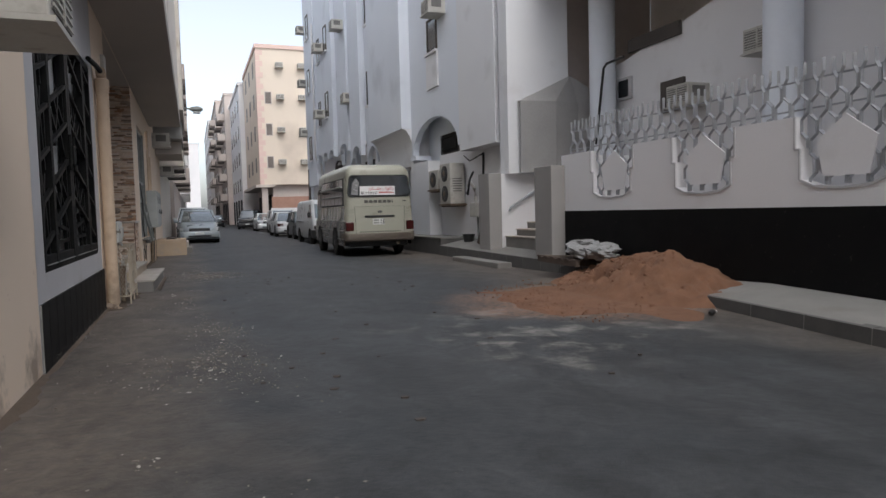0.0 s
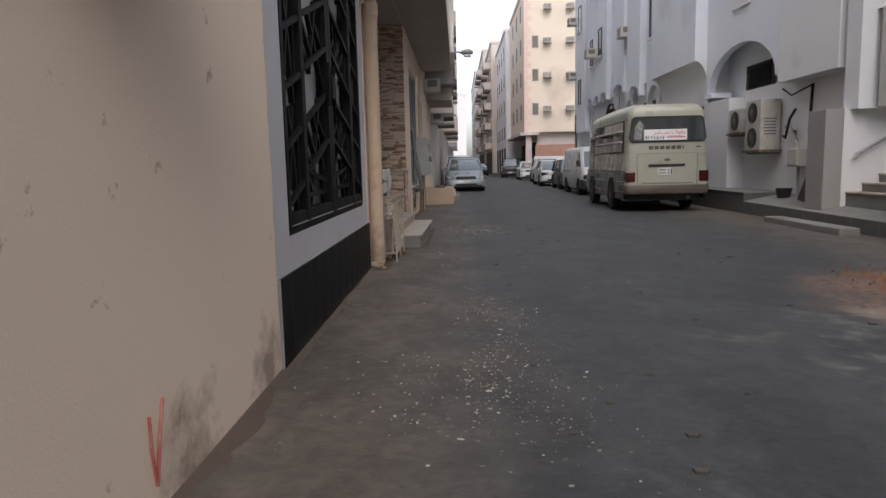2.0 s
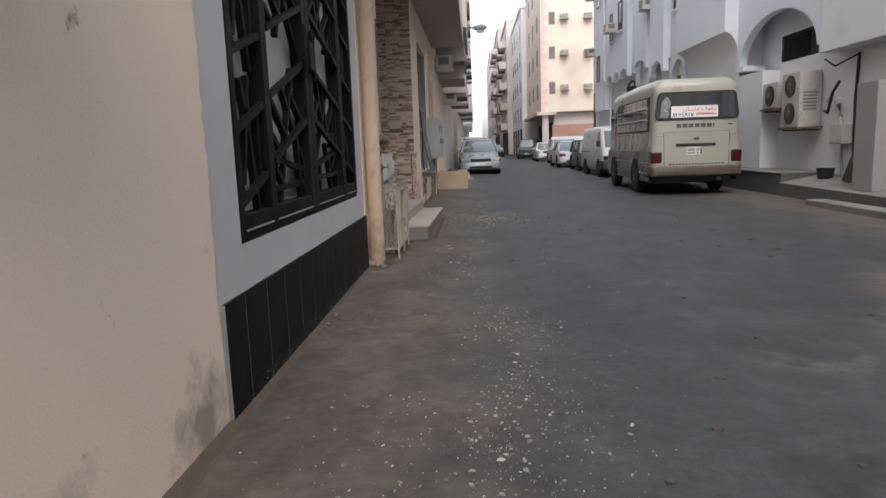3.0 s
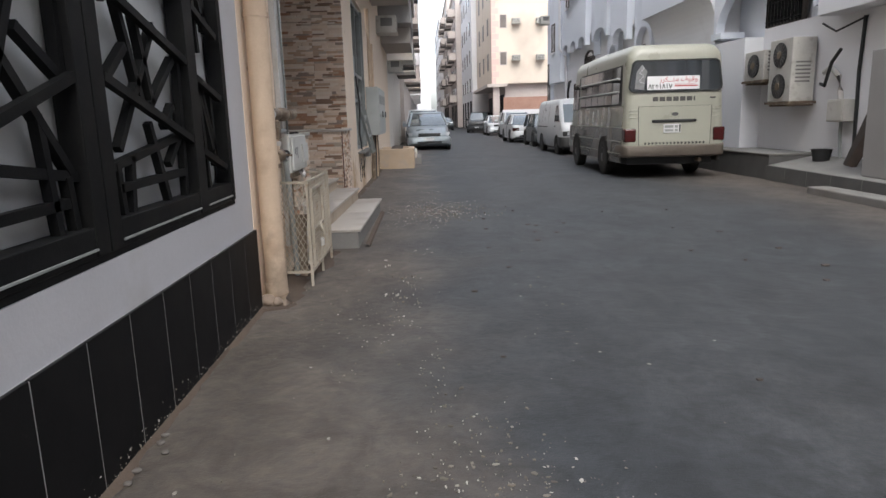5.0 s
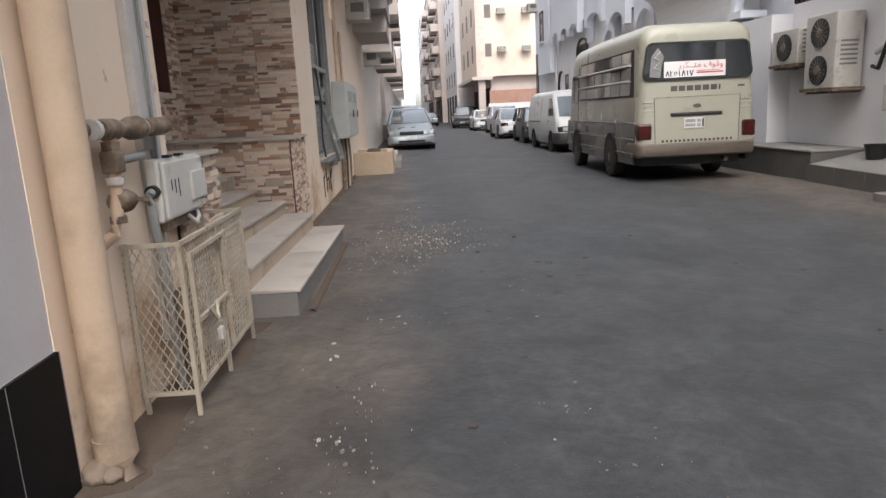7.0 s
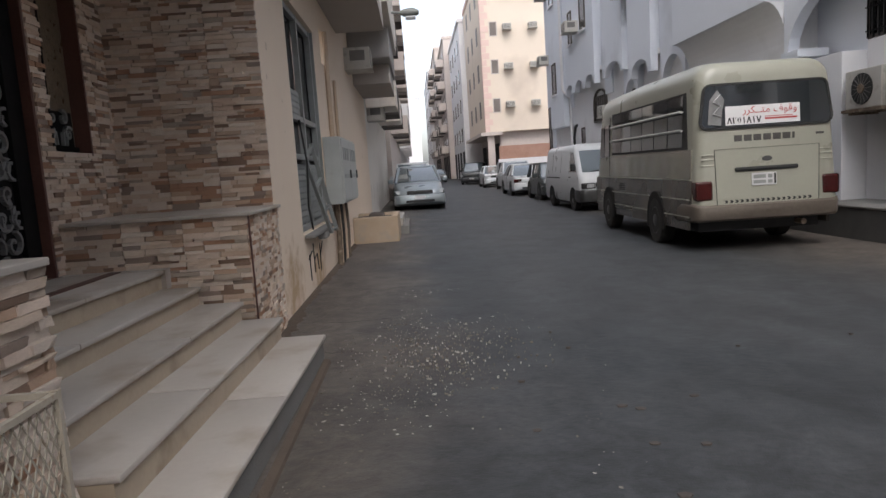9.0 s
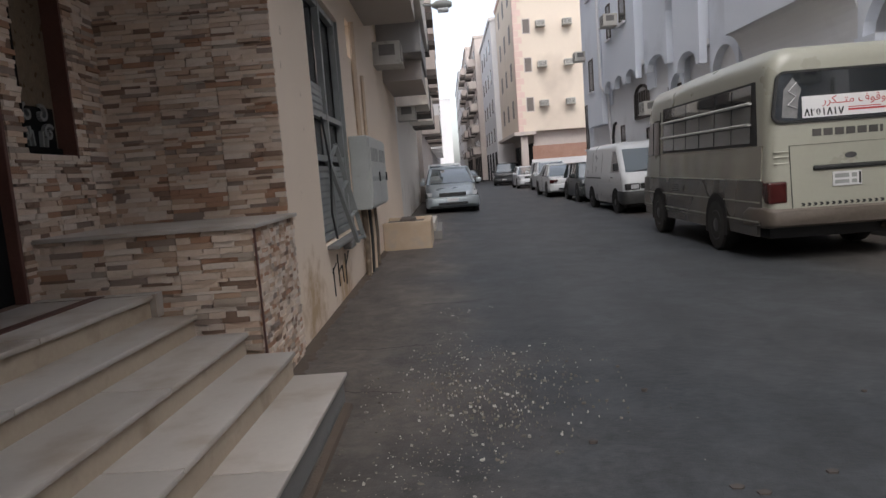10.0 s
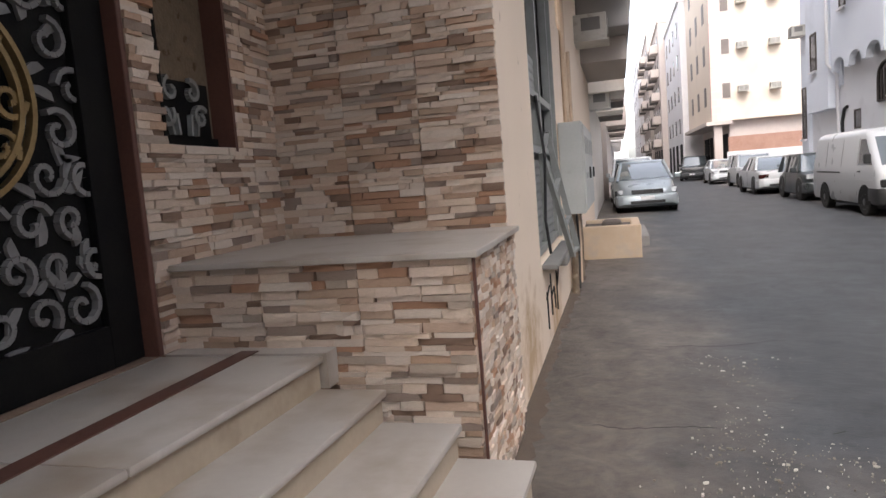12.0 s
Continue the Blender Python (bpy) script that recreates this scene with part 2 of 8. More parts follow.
STONE_TONES = ((0.806, 0.657, 0.54), (0.3, 0.2, 0.145), (0.763, 0.615, 0.487), (0.84, 0.731, 0.625), (0.56, 0.41, 0.3), (0.806, 0.689, 0.582), (0.827, 0.668, 0.529), (0.36, 0.28, 0.23), (0.784, 0.636, 0.508), (0.6, 0.42, 0.3), (0.827, 0.71, 0.604), (0.48, 0.28, 0.18), (0.795, 0.647, 0.529), (0.52, 0.43, 0.35), (0.837, 0.7, 0.572), (0.721, 0.541, 0.413))
M = {
    "asphalt": road_mat(),
    "plaster": mat("beige_plaster", (0.83, 0.685, 0.545), (0.78, 0.64, 0.505), rough=0.9, scale=1.6, fine=90, bump=0.25, amount=0.9, grime=(0.64, 0.52, 0.40), grime_scale=2.4, grime_lo=0.71),
    "plaster_pale": mat("cream_plaster", (0.80, 0.74, 0.67), (0.72, 0.66, 0.59), rough=0.9, scale=1.2, fine=60, bump=0.2, amount=0.9, grime=(0.48, 0.41, 0.34), grime_lo=0.58),
    "white_paint": mat("white_paint", (0.55, 0.54, 0.55), (0.46, 0.45, 0.46), rough=0.75, scale=2.5, fine=70, bump=0.2, amount=0.9, grime=(0.42, 0.40, 0.38), grime_scale=2.2, grime_lo=0.62),
    "white_wall": mat("white_wall", (0.80, 0.79, 0.80), (0.73, 0.72, 0.73), rough=0.85, scale=0.8, fine=40, bump=0.15, amount=0.9, grime=(0.5, 0.48, 0.46), grime_scale=0.5, grime_lo=0.6),
    "bay_white": mat("bay_white_wall", (0.80, 0.80, 0.81), (0.73, 0.73, 0.75), rough=0.85, scale=0.7, fine=40, bump=0.12, amount=0.9, grime=(0.56, 0.55, 0.55), grime_scale=0.6, grime_lo=0.6),
    "blue_wall": mat("bluish_white_wall", (0.78, 0.81, 0.86), (0.71, 0.74, 0.80), rough=0.85, scale=0.5, fine=20, bump=0.1, amount=0.9, grime=(0.56, 0.58, 0.62), grime_scale=0.4, grime_lo=0.6),
    "grey_render": mat("grey_render", (0.36, 0.34, 0.33), (0.27, 0.26, 0.25), rough=0.9, scale=1.5, fine=50, bump=0.3, amount=0.9),
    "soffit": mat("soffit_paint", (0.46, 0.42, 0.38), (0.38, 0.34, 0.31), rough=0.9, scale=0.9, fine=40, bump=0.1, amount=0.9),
    "black_tile": mat("black_tile", (0.007, 0.007, 0.008), (0.012, 0.012, 0.012), rough=0.5, scale=3, fine=120, bump=0.04, amount=0.9, spec=0.08, grime=(0.06, 0.056, 0.05), grime_scale=14, grime_lo=0.66),
    "grout": mat("grout", (0.33, 0.32, 0.31), rough=0.95),
    "black_iron": mat("black_iron", (0.007, 0.007, 0.008), (0.012, 0.012, 0.011), rough=0.55, scale=6, fine=80, bump=0.1, spec=0.1),
    "frost": mat("frosted_panel", (0.56, 0.565, 0.56), (0.46, 0.465, 0.46), rough=0.4, scale=3, fine=160, bump=0.15, amount=0.9, grime=(0.40, 0.405, 0.40), grime_scale=5, grime_lo=0.56),
    "cutout": mat("grey_cutout_glass", (0.21, 0.21, 0.21), (0.14, 0.14, 0.14), rough=0.4, scale=6, fine=40, bump=0.1),
    # near-black colour painting the shade inside shop fronts and wheel wells
    "dark": mat("painted_shade_black", (0.012, 0.011, 0.010), rough=0.95, bump=0),
    "pipe": mat("tan_pipe", (0.62, 0.48, 0.35), (0.52, 0.39, 0.28), rough=0.8, scale=5, fine=60, bump=0.3, amount=0.8, grime=(0.40, 0.29, 0.20), grime_scale=4, grime_lo=0.58),
    "conduit": mat("white_conduit", (0.60, 0.58, 0.55), rough=0.6, scale=4, grime=(0.42, 0.38, 0.33), grime_scale=4),
    "rust": mat("rusty_brass", (0.24, 0.185, 0.135), (0.12, 0.085, 0.06), rough=0.6, scale=14, fine=120, bump=0.5, metal=0.3, grime=(0.33, 0.27, 0.20), grime_scale=12, grime_lo=0.5),
    "cage_paint": mat("chipped_cream_paint", (0.47, 0.42, 0.34), (0.38, 0.33, 0.26), rough=0.7, scale=6, fine=90, bump=0.2, grime=(0.28, 0.18, 0.11), grime_scale=16, grime_lo=0.58),
    "box_plastic": mat("white_plastic", (0.62, 0.61, 0.57), (0.55, 0.54, 0.50), rough=0.5, scale=3, fine=30, bump=0.05, grime=(0.40, 0.37, 0.32), grime_scale=6, grime_lo=0.6),
    "marble": mat("cream_marble", (0.49, 0.45, 0.40), (0.41, 0.37, 0.33), rough=0.38, scale=2.2, fine=30, bump=0.05, amount=0.9, grime=(0.33, 0.27, 0.21), grime_scale=2.6, grime_lo=0.5),
    "riser": mat("yellowed_marble", (0.46, 0.38, 0.285), (0.36, 0.29, 0.215), rough=0.5, scale=5, fine=40, bump=0.1, amount=0.9, grime=(0.26, 0.20, 0.14), grime_scale=4, grime_lo=0.58),
    "stone": mat("split_stone", (1, 1, 1), (0.72, 0.70, 0.68), rough=0.85, scale=9, fine=90, bump=0.6, amount=0.9, tones=STONE_TONES),
    "stone_joined": mat("split_stone_rest", (1, 1, 1), (0.72, 0.70, 0.68), rough=0.85, scale=9, fine=90, bump=0.6, amount=0.9, tones=STONE_TONES, source="island"),
    "mortar": mat("stone_backing", (0.27, 0.185, 0.135), (0.20, 0.135, 0.10), rough=0.95, bump=0.3),
    "brown_wood": mat("reddish_brown_trim", (0.135, 0.062, 0.046), (0.085, 0.04, 0.031), rough=0.5, scale=3, fine=50, bump=0.1),
    "gold": mat("brass_ornament", (0.36, 0.26, 0.13), (0.24, 0.17, 0.08), rough=0.4, metal=0.7, scale=8, bump=0.2),
    "pattern_glass": mat("brown_pattern_glass", (0.20, 0.15, 0.10), (0.12, 0.09, 0.06), rough=0.3, scale=18, fine=70, bump=0.4, amount=0.6),
    "grey_metal": mat("grey_painted_metal", (0.30, 0.31, 0.30), (0.22, 0.23, 0.22), rough=0.5, scale=4, fine=60, bump=0.08, grime=(0.17, 0.15, 0.13), grime_scale=6, grime_lo=0.6),
    "meter_grey": mat("meter_box_grey", (0.46, 0.47, 0.45), (0.40, 0.41, 0.39), rough=0.5, scale=3, fine=40, bump=0.04, grime=(0.30, 0.28, 0.25), grime_scale=5, grime_lo=0.62),
    "ac_white": mat("ac_casing", (0.52, 0.50, 0.46), (0.44, 0.42, 0.38), rough=0.6, scale=4, fine=40, bump=0.05, grime=(0.30, 0.27, 0.23), grime_scale=6, grime_lo=0.58),
    "ac_dark": mat("ac_grille", (0.20, 0.19, 0.18), (0.13, 0.125, 0.12), rough=0.7),
    "fence_metal": mat("silver_fence_paint", (0.40, 0.41, 0.43), (0.28, 0.29, 0.31), rough=0.5, scale=6, fine=60, bump=0.1, metal=0.2),
    "concrete": mat("pavement_concrete", (0.25, 0.24, 0.225), (0.165, 0.158, 0.15), rough=0.9, scale=2, fine=80, bump=0.4, amount=0.9, grime=(0.16, 0.14, 0.12), grime_lo=0.55),
    "kerb": mat("kerb_concrete", (0.125, 0.12, 0.115), (0.07, 0.068, 0.066), rough=0.9, scale=3, fine=70, bump=0.4, amount=0.9),
    "sand": mat("orange_sand", (0.24, 0.122, 0.072), (0.135, 0.07, 0.042), rough=0.95, scale=6, fine=110, bump=0.9, amount=0.8, dist=0.03, grime=(0.15, 0.075, 0.042), grime_scale=2.6, grime_lo=0.52),
    "dirt": mat("brown_dirt", (0.125, 0.092, 0.068), (0.075, 0.058, 0.045), rough=0.95, scale=6, fine=90, bump=0.8, amount=0.9, dist=0.015),
    "bag": mat("woven_bag", (0.36, 0.355, 0.345), (0.17, 0.17, 0.175), rough=0.7, scale=14, fine=60, bump=0.3, amount=0.7),
    "pallet": mat("pallet_wood", (0.11, 0.082, 0.066), (0.065, 0.05, 0.042), rough=0.85, scale=5, fine=70, bump=0.3),
    "tyre": mat("tyre_rubber", (0.022, 0.021, 0.02), (0.035, 0.033, 0.03), rough=0.85, scale=8, bump=0.2),
    "rim": mat("steel_rim", (0.12, 0.12, 0.12), (0.07, 0.07, 0.07), rough=0.45, metal=0.5),
    "glass": glass_mat("car_glass", (0.020, 0.024, 0.027)),
    # base colour lifted to blue-grey, standing for reflected sky and lit interior
    "car_pane": glass_mat("car_glass_painted_sky", (0.085, 0.105, 0.115)),
    "window_glass": glass_mat("window_glass", (0.016, 0.018, 0.02), 0.12, 0.35),
    "bus_cream": mat("bus_cream_paint", (0.345, 0.342, 0.285), (0.30, 0.297, 0.245), rough=0.3, scale=1.2, fine=20, bump=0, amount=0.9, spec=0.5, grime=(0.29, 0.275, 0.22), grime_scale=1.5, grime_lo=0.6),
    "bus_grey": mat("bus_grey_paint", (0.15, 0.135, 0.12), (0.10, 0.09, 0.08), rough=0.26, scale=1.1, fine=2.2, bump=0.5, amount=0.9, dist=0.05, spec=0.7, metal=0.35, grime=(0.17, 0.15, 0.125), grime_scale=1.2, grime_lo=0.52),
    # grey-brown paint made lighter than the lower flank to imitate reflections
    "bus_flank": mat("bus_flank_painted_reflection", (0.40, 0.375, 0.31), (0.27, 0.25, 0.205), rough=0.14, scale=1.1, fine=2.2, bump=0.6, amount=0.9, dist=0.06, spec=0.7, metal=0.35, grime=(0.26, 0.23, 0.18), grime_scale=1.0, grime_lo=0.5),
    "bus_bumper": mat("bus_bumper_plastic", (0.135, 0.112, 0.092), (0.09, 0.075, 0.062), rough=0.5, scale=2, fine=30, bump=0.05),
    "bar_white": mat("bar_white_paint", (0.52, 0.51, 0.49), (0.42, 0.41, 0.39), rough=0.5, scale=6, bump=0),
    "curtain": mat("grey_curtain", (0.26, 0.26, 0.26), (0.17, 0.17, 0.17), rough=0.4, scale=9, bump=0.1),
    "letter_grey": mat("lettering_grey", (0.09, 0.085, 0.08), (0.06, 0.057, 0.053), rough=0.5, bump=0),
    "red_lens": mat("red_lens", (0.060, 0.009, 0.008), (0.034, 0.006, 0.006), rough=0.2, scale=5, bump=0, spec=0.6),
    "lamp_lens": mat("clear_lens", (0.55, 0.57, 0.58), (0.35, 0.36, 0.37), rough=0.12, scale=12, bump=0.1, spec=0.8),
    "black_plastic": mat("black_plastic", (0.018, 0.018, 0.018), (0.03, 0.03, 0.03), rough=0.55, scale=5, bump=0.05),
    "plate": mat("number_plate", (0.60, 0.60, 0.60), (0.5, 0.5, 0.5), rough=0.4, scale=8, bump=0),
    "paper": mat("white_paper", (0.72, 0.71, 0.71), (0.66, 0.65, 0.65), rough=0.7, scale=4, bump=0),
    "red_ink": mat("red_ink", (0.50, 0.06, 0.06), rough=0.7, bump=0),
    "black_ink": mat("black_ink", (0.02, 0.02, 0.02), rough=0.7, bump=0),
    "red_spray": mat("red_spray_paint", (0.38, 0.09, 0.08), (0.45, 0.25, 0.2), rough=0.85, scale=14, bump=0),
    "car_white": mat("car_white_paint", (0.50, 0.51, 0.52), (0.45, 0.46, 0.47), rough=0.3, scale=1.5, bump=0, spec=0.5, grime=(0.37, 0.36, 0.34), grime_scale=1.5, grime_lo=0.6),
    "car_silver": mat("car_silver_paint", (0.34, 0.38, 0.40), (0.29, 0.32, 0.34), rough=0.3, scale=1.5, bump=0, metal=0.4, spec=0.5),
    "car_black": mat("car_black_paint", (0.018, 0.02, 0.024), (0.03, 0.032, 0.035), rough=0.3, scale=1.5, bump=0, spec=0.5),
    "car_darkgreen": mat("car_dark_paint", (0.03, 0.036, 0.038), (0.045, 0.05, 0.05), rough=0.3, scale=1.5, bump=0, spec=0.5),
    "brick_red": mat("red_block_wall", (0.42, 0.25, 0.19), (0.34, 0.19, 0.14), rough=0.9, scale=1.5, fine=12, bump=0.2),
    # pink lightened to paint in the haze of distance
    "pink_quoin": mat("pink_quoin", (0.72, 0.54, 0.48), (0.66, 0.49, 0.43), rough=0.9, scale=1),
    "chip": mat("pale_chips", (0.62, 0.60, 0.56), (0.5, 0.48, 0.45), rough=0.9, bump=0, tones=((0.30, 0.28, 0.25), (0.45, 0.42, 0.38), (0.22, 0.2, 0.18), (0.62, 0.60, 0.56), (0.36, 0.32, 0.28), (0.9, 0.88, 0.85), (0.26, 0.24, 0.23)), source="island"),
    "block_cream": mat("block_cream_wall", (0.74, 0.64, 0.53), (0.68, 0.58, 0.48), rough=0.9, scale=0.35, fine=8, bump=0.1, amount=0.9, grime=(0.56, 0.47, 0.39), grime_scale=0.3, grime_lo=0.6),
    "far_window": mat("far_window_brown", (0.20, 0.17, 0.15), (0.13, 0.11, 0.10), rough=0.5, scale=1, bump=0),
    "plaster_rubble": mat("plaster_rubble", (0.30, 0.235, 0.18), (0.20, 0.155, 0.12), rough=0.95, scale=14, fine=90, bump=0.5, amount=0.9),
    "crack": mat("crack_dirt", (0.020, 0.019, 0.018), (0.030, 0.028, 0.026), rough=0.95, bump=0),
    "far_dark": mat("dark_balcony", (0.10, 0.085, 0.075), (0.07, 0.06, 0.055), rough=0.9, scale=1),
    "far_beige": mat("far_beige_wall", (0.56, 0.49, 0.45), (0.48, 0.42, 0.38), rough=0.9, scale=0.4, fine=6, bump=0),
    # pale tone lifted so that far houses look veiled by haze
    "far_pale": mat("far_pale_wall", (0.74, 0.72, 0.72), (0.68, 0.66, 0.66), rough=0.9, scale=0.3, fine=5, bump=0),
    "orange_stain": mat("stained_plaster", (0.48, 0.39, 0.30), (0.37, 0.27, 0.18), rough=0.9, grime=(0.36, 0.31, 0.26), grime_scale=4, grime_lo=0.55, scale=3, fine=60, bump=0.3, amount=0.9),
    "grey_panel": mat("grey_sheet_panel", (0.36, 0.35, 0.34), (0.30, 0.29, 0.285), rough=0.7, scale=1.5, fine=30, bump=0.05),
}


def foot_stains(m, centres, tone):
    """Ragged damp stains of limited size on a wall, round the places given."""
    n, l = m.node_tree.nodes, m.node_tree.links
    bsdf = n["Principled BSDF"]
    col = bsdf.inputs["Base Color"].links[0].from_socket
    co = n.new("ShaderNodeTexCoord")
    ns = n.new("ShaderNodeTexNoise")
    ns.inputs["Scale"].default_value, ns.inputs["Detail"].default_value = 6, 8
    ns.inputs["Roughness"].default_value = 0.65
    l.new(co.outputs["Object"], ns.inputs["Vector"])
    for (x, y, z, r), c in zip(centres, tone):
        d = n.new("ShaderNodeVectorMath")
        d.operation = "DISTANCE"
        l.new(co.outputs["Object"], d.inputs[0])
        d.inputs[1].default_value = (x, y, z)
        far = n.new("ShaderNodeMapRange")
        far.inputs["From Min"].default_value, far.inputs["From Max"].default_value = r, 0.0
        far.inputs["To Max"].default_value = 0.55
        l.new(d.outputs["Value"], far.inputs["Value"])
        add = n.new("ShaderNodeMath")
        add.operation = "ADD"
        l.new(ns.outputs["Fac"], add.inputs[0])
        l.new(far.outputs["Result"], add.inputs[1])
        cut = n.new("ShaderNodeMapRange")
        cut.inputs["From Min"].default_value, cut.inputs["From Max"].default_value = 0.66, 0.98
        cut.inputs["To Max"].default_value = 0.8
        l.new(add.outputs[0], cut.inputs["Value"])
        mx = n.new("ShaderNodeMix")
        mx.data_type = "RGBA"
        l.new(cut.outputs["Result"], mx.inputs["Factor"])
        l.new(col, mx.inputs["A"])
        mx.inputs["B"].default_value = (*c, 1)
        col = mx.outputs["Result"]
    l.new(col, bsdf.inputs["Base Color"])


GREY_DAMP, TAN_DAMP = (0.26, 0.20, 0.15), (0.46, 0.29, 0.14)
foot_stains(M["plaster"], ((-1.04, 4.35, 0.12, 0.42), (-1.04, 3.3, 0.02, 0.5), (-1.04, 14.75, 0.2, 0.75), (-1.04, 16.4, 0.1, 0.8), (-1.0, 8.75, 0.1, 0.5), (-1.0, 9.2, 0.35, 0.45), (-1.04, 2.3, 0.0, 0.4), (-1.04, 5.6, 0.0, 0.3)), (GREY_DAMP, GREY_DAMP, TAN_DAMP, TAN_DAMP, TAN_DAMP, TAN_DAMP, GREY_DAMP, GREY_DAMP))
foot_stains(M["pipe"], ((-0.95, 8.47, 0.1, 0.5),), (GREY_DAMP,))


for key in ("bus_grey", "bus_flank"):
    # broad, smooth dents only
    for nd in M[key].node_tree.nodes:
        if nd.bl_idname == "ShaderNodeTexNoise" and nd.inputs["Scale"].default_value != 1.2:
            nd.inputs["Detail"].default_value = 0.5


# ---- mesh tools ----
def box(bm, x0, x1, y0, y1, z0, z1, bevel=0.0):
    vs = [bm.verts.new((x, y, z)) for x in (x0, x1) for y in (y0, y1) for z in (z0, z1)]
    fs = [bm.faces.new([vs[i] for i in f]) for f in ((0, 1, 3, 2), (4, 6, 7, 5), (0, 4, 5, 1), (2, 3, 7, 6), (0, 2, 6, 4), (1, 5, 7, 3))]
    if bevel:
        es = list({e for f in fs for e in f.edges})
        bmesh.ops.bevel(bm, geom=es, offset=bevel, segments=2, affect="EDGES", profile=0.5)
    return bm


def bar(bm, p, q, w, d=None, seg=4, turn=math.pi / 4):
    """A bar or tube from p to q; four sides by default."""
    p, q = Vector(p), Vector(q)
    axis = (q - p).normalized()
    side = axis.cross(Vector((0, 0, 1)) if abs(axis.z) < 0.95 else Vector((0, 1, 0))).normalized()
    up = side.cross(axis)
    d = d or w
    k = math.sqrt(2) if seg == 4 else 1.0
    rings = []
    for c in (p, q):
        rings.append([bm.verts.new(c + side * (math.cos(turn + 2 * math.pi * i / seg) * w / 2 * k) + up * (math.sin(turn + 2 * math.pi * i / seg) * d / 2 * k)) for i in range(seg)])
    for i in range(seg):
        j = (i + 1) % seg
        bm.faces.new((rings[0][i], rings[0][j], rings[1][j], rings[1][i]))
    bm.faces.new(rings[0][::-1])
    bm.faces.new(rings[1])
    return bm


def tube(bm, pts, r, seg=10):
    """A tube along a line of points."""
    pts = [Vector(p) for p in pts]
    rings = []
    for i, c in enumerate(pts):
        t = (pts[min(i + 1, len(pts) - 1)] - pts[max(i - 1, 0)]).normalized()
        side = t.cross(Vector((0, 0, 1)) if abs(t.z) < 0.9 else Vector((0, 1, 0))).normalized()
        up = side.cross(t)
        rr = r[i] if isinstance(r, (list, tuple)) else r
        rings.append([bm.verts.new(c + side * math.cos(2 * math.pi * k / seg) * rr + up * math.sin(2 * math.pi * k / seg) * rr) for k in range(seg)])
    for a1, b1 in zip(rings, rings[1:]):
        for k in range(seg):
            bm.faces.new((a1[k], a1[(k + 1) % seg], b1[(k + 1) % seg], b1[k]))
    bm.faces.new(rings[0][::-1])
    bm.faces.new(rings[-1])
    return bm


def prism(bm, pts, axis, lo, hi):
    """A plane outline pushed along an axis. axis x: points are (y, z); y: (x, z); z: (x, y)."""
    def at(p, v):
        return {"x": (v, p[0], p[1]), "y": (p[0], v, p[1]), "z": (p[0], p[1], v)}[axis]
    r0 = [bm.verts.new(at(p, lo)) for p in pts]
    r1 = [bm.verts.new(at(p, hi)) for p in pts]
    n = len(pts)
    for i in range(n):
        bm.faces.new((r0[i], r0[(i + 1) % n], r1[(i + 1) % n], r1[i]))
    bm.faces.new(r0[::-1])
    bm.faces.new(r1)
    return bm


def skin(bm, rings):
    rr = [[bm.verts.new(p) for p in ring] for ring in rings]
    n = len(rr[0])
    for a1, b1 in zip(rr, rr[1:]):
        for i in range(n):
            bm.faces.new((a1[i], a1[(i + 1) % n], b1[(i + 1) % n], b1[i]))
    bm.faces.new(rr[0][::-1])
    bm.faces.new(rr[-1])
    return bm


def mesh_of(name, bm, material, smooth=False):
    bmesh.ops.recalc_face_normals(bm, faces=bm.faces)
    me = bpy.data.meshes.new(name)
    bm.to_mesh(me)
    bm.free()
    me.materials.append(M[material])
    if smooth:
        for p in me.polygons:
            p.use_smooth = True
        me.set_sharp_from_angle(angle=radians(40))
    return me


def part(name, bm, material, parent=None, label="", smooth=False):
    """One mesh object, under a thing or part, or on its own."""
    ob = new(name, mesh_of(name, bm, material, smooth))
    if parent:
        ob.parent = parent
    return tagged(ob, label=label) if label else ob


def thing(name, label, category, at=None, group="", kind=""):
    """An empty at the base of a thing, which holds its parts."""
    ob = new(name)
    ob.empty_display_size = 0.1
    if at is not None:
        ob.matrix_world = at
    return tagged(ob, label, category, group, kind)


def B():
    return bmesh.new()


def structure(name, bm, material, label="", category="wall"):
    return tagged(part(name, bm, material), label, category, kind="structure")


def slab_box(*a, bevel=0.0):
    return box(B(), *a, bevel=bevel)


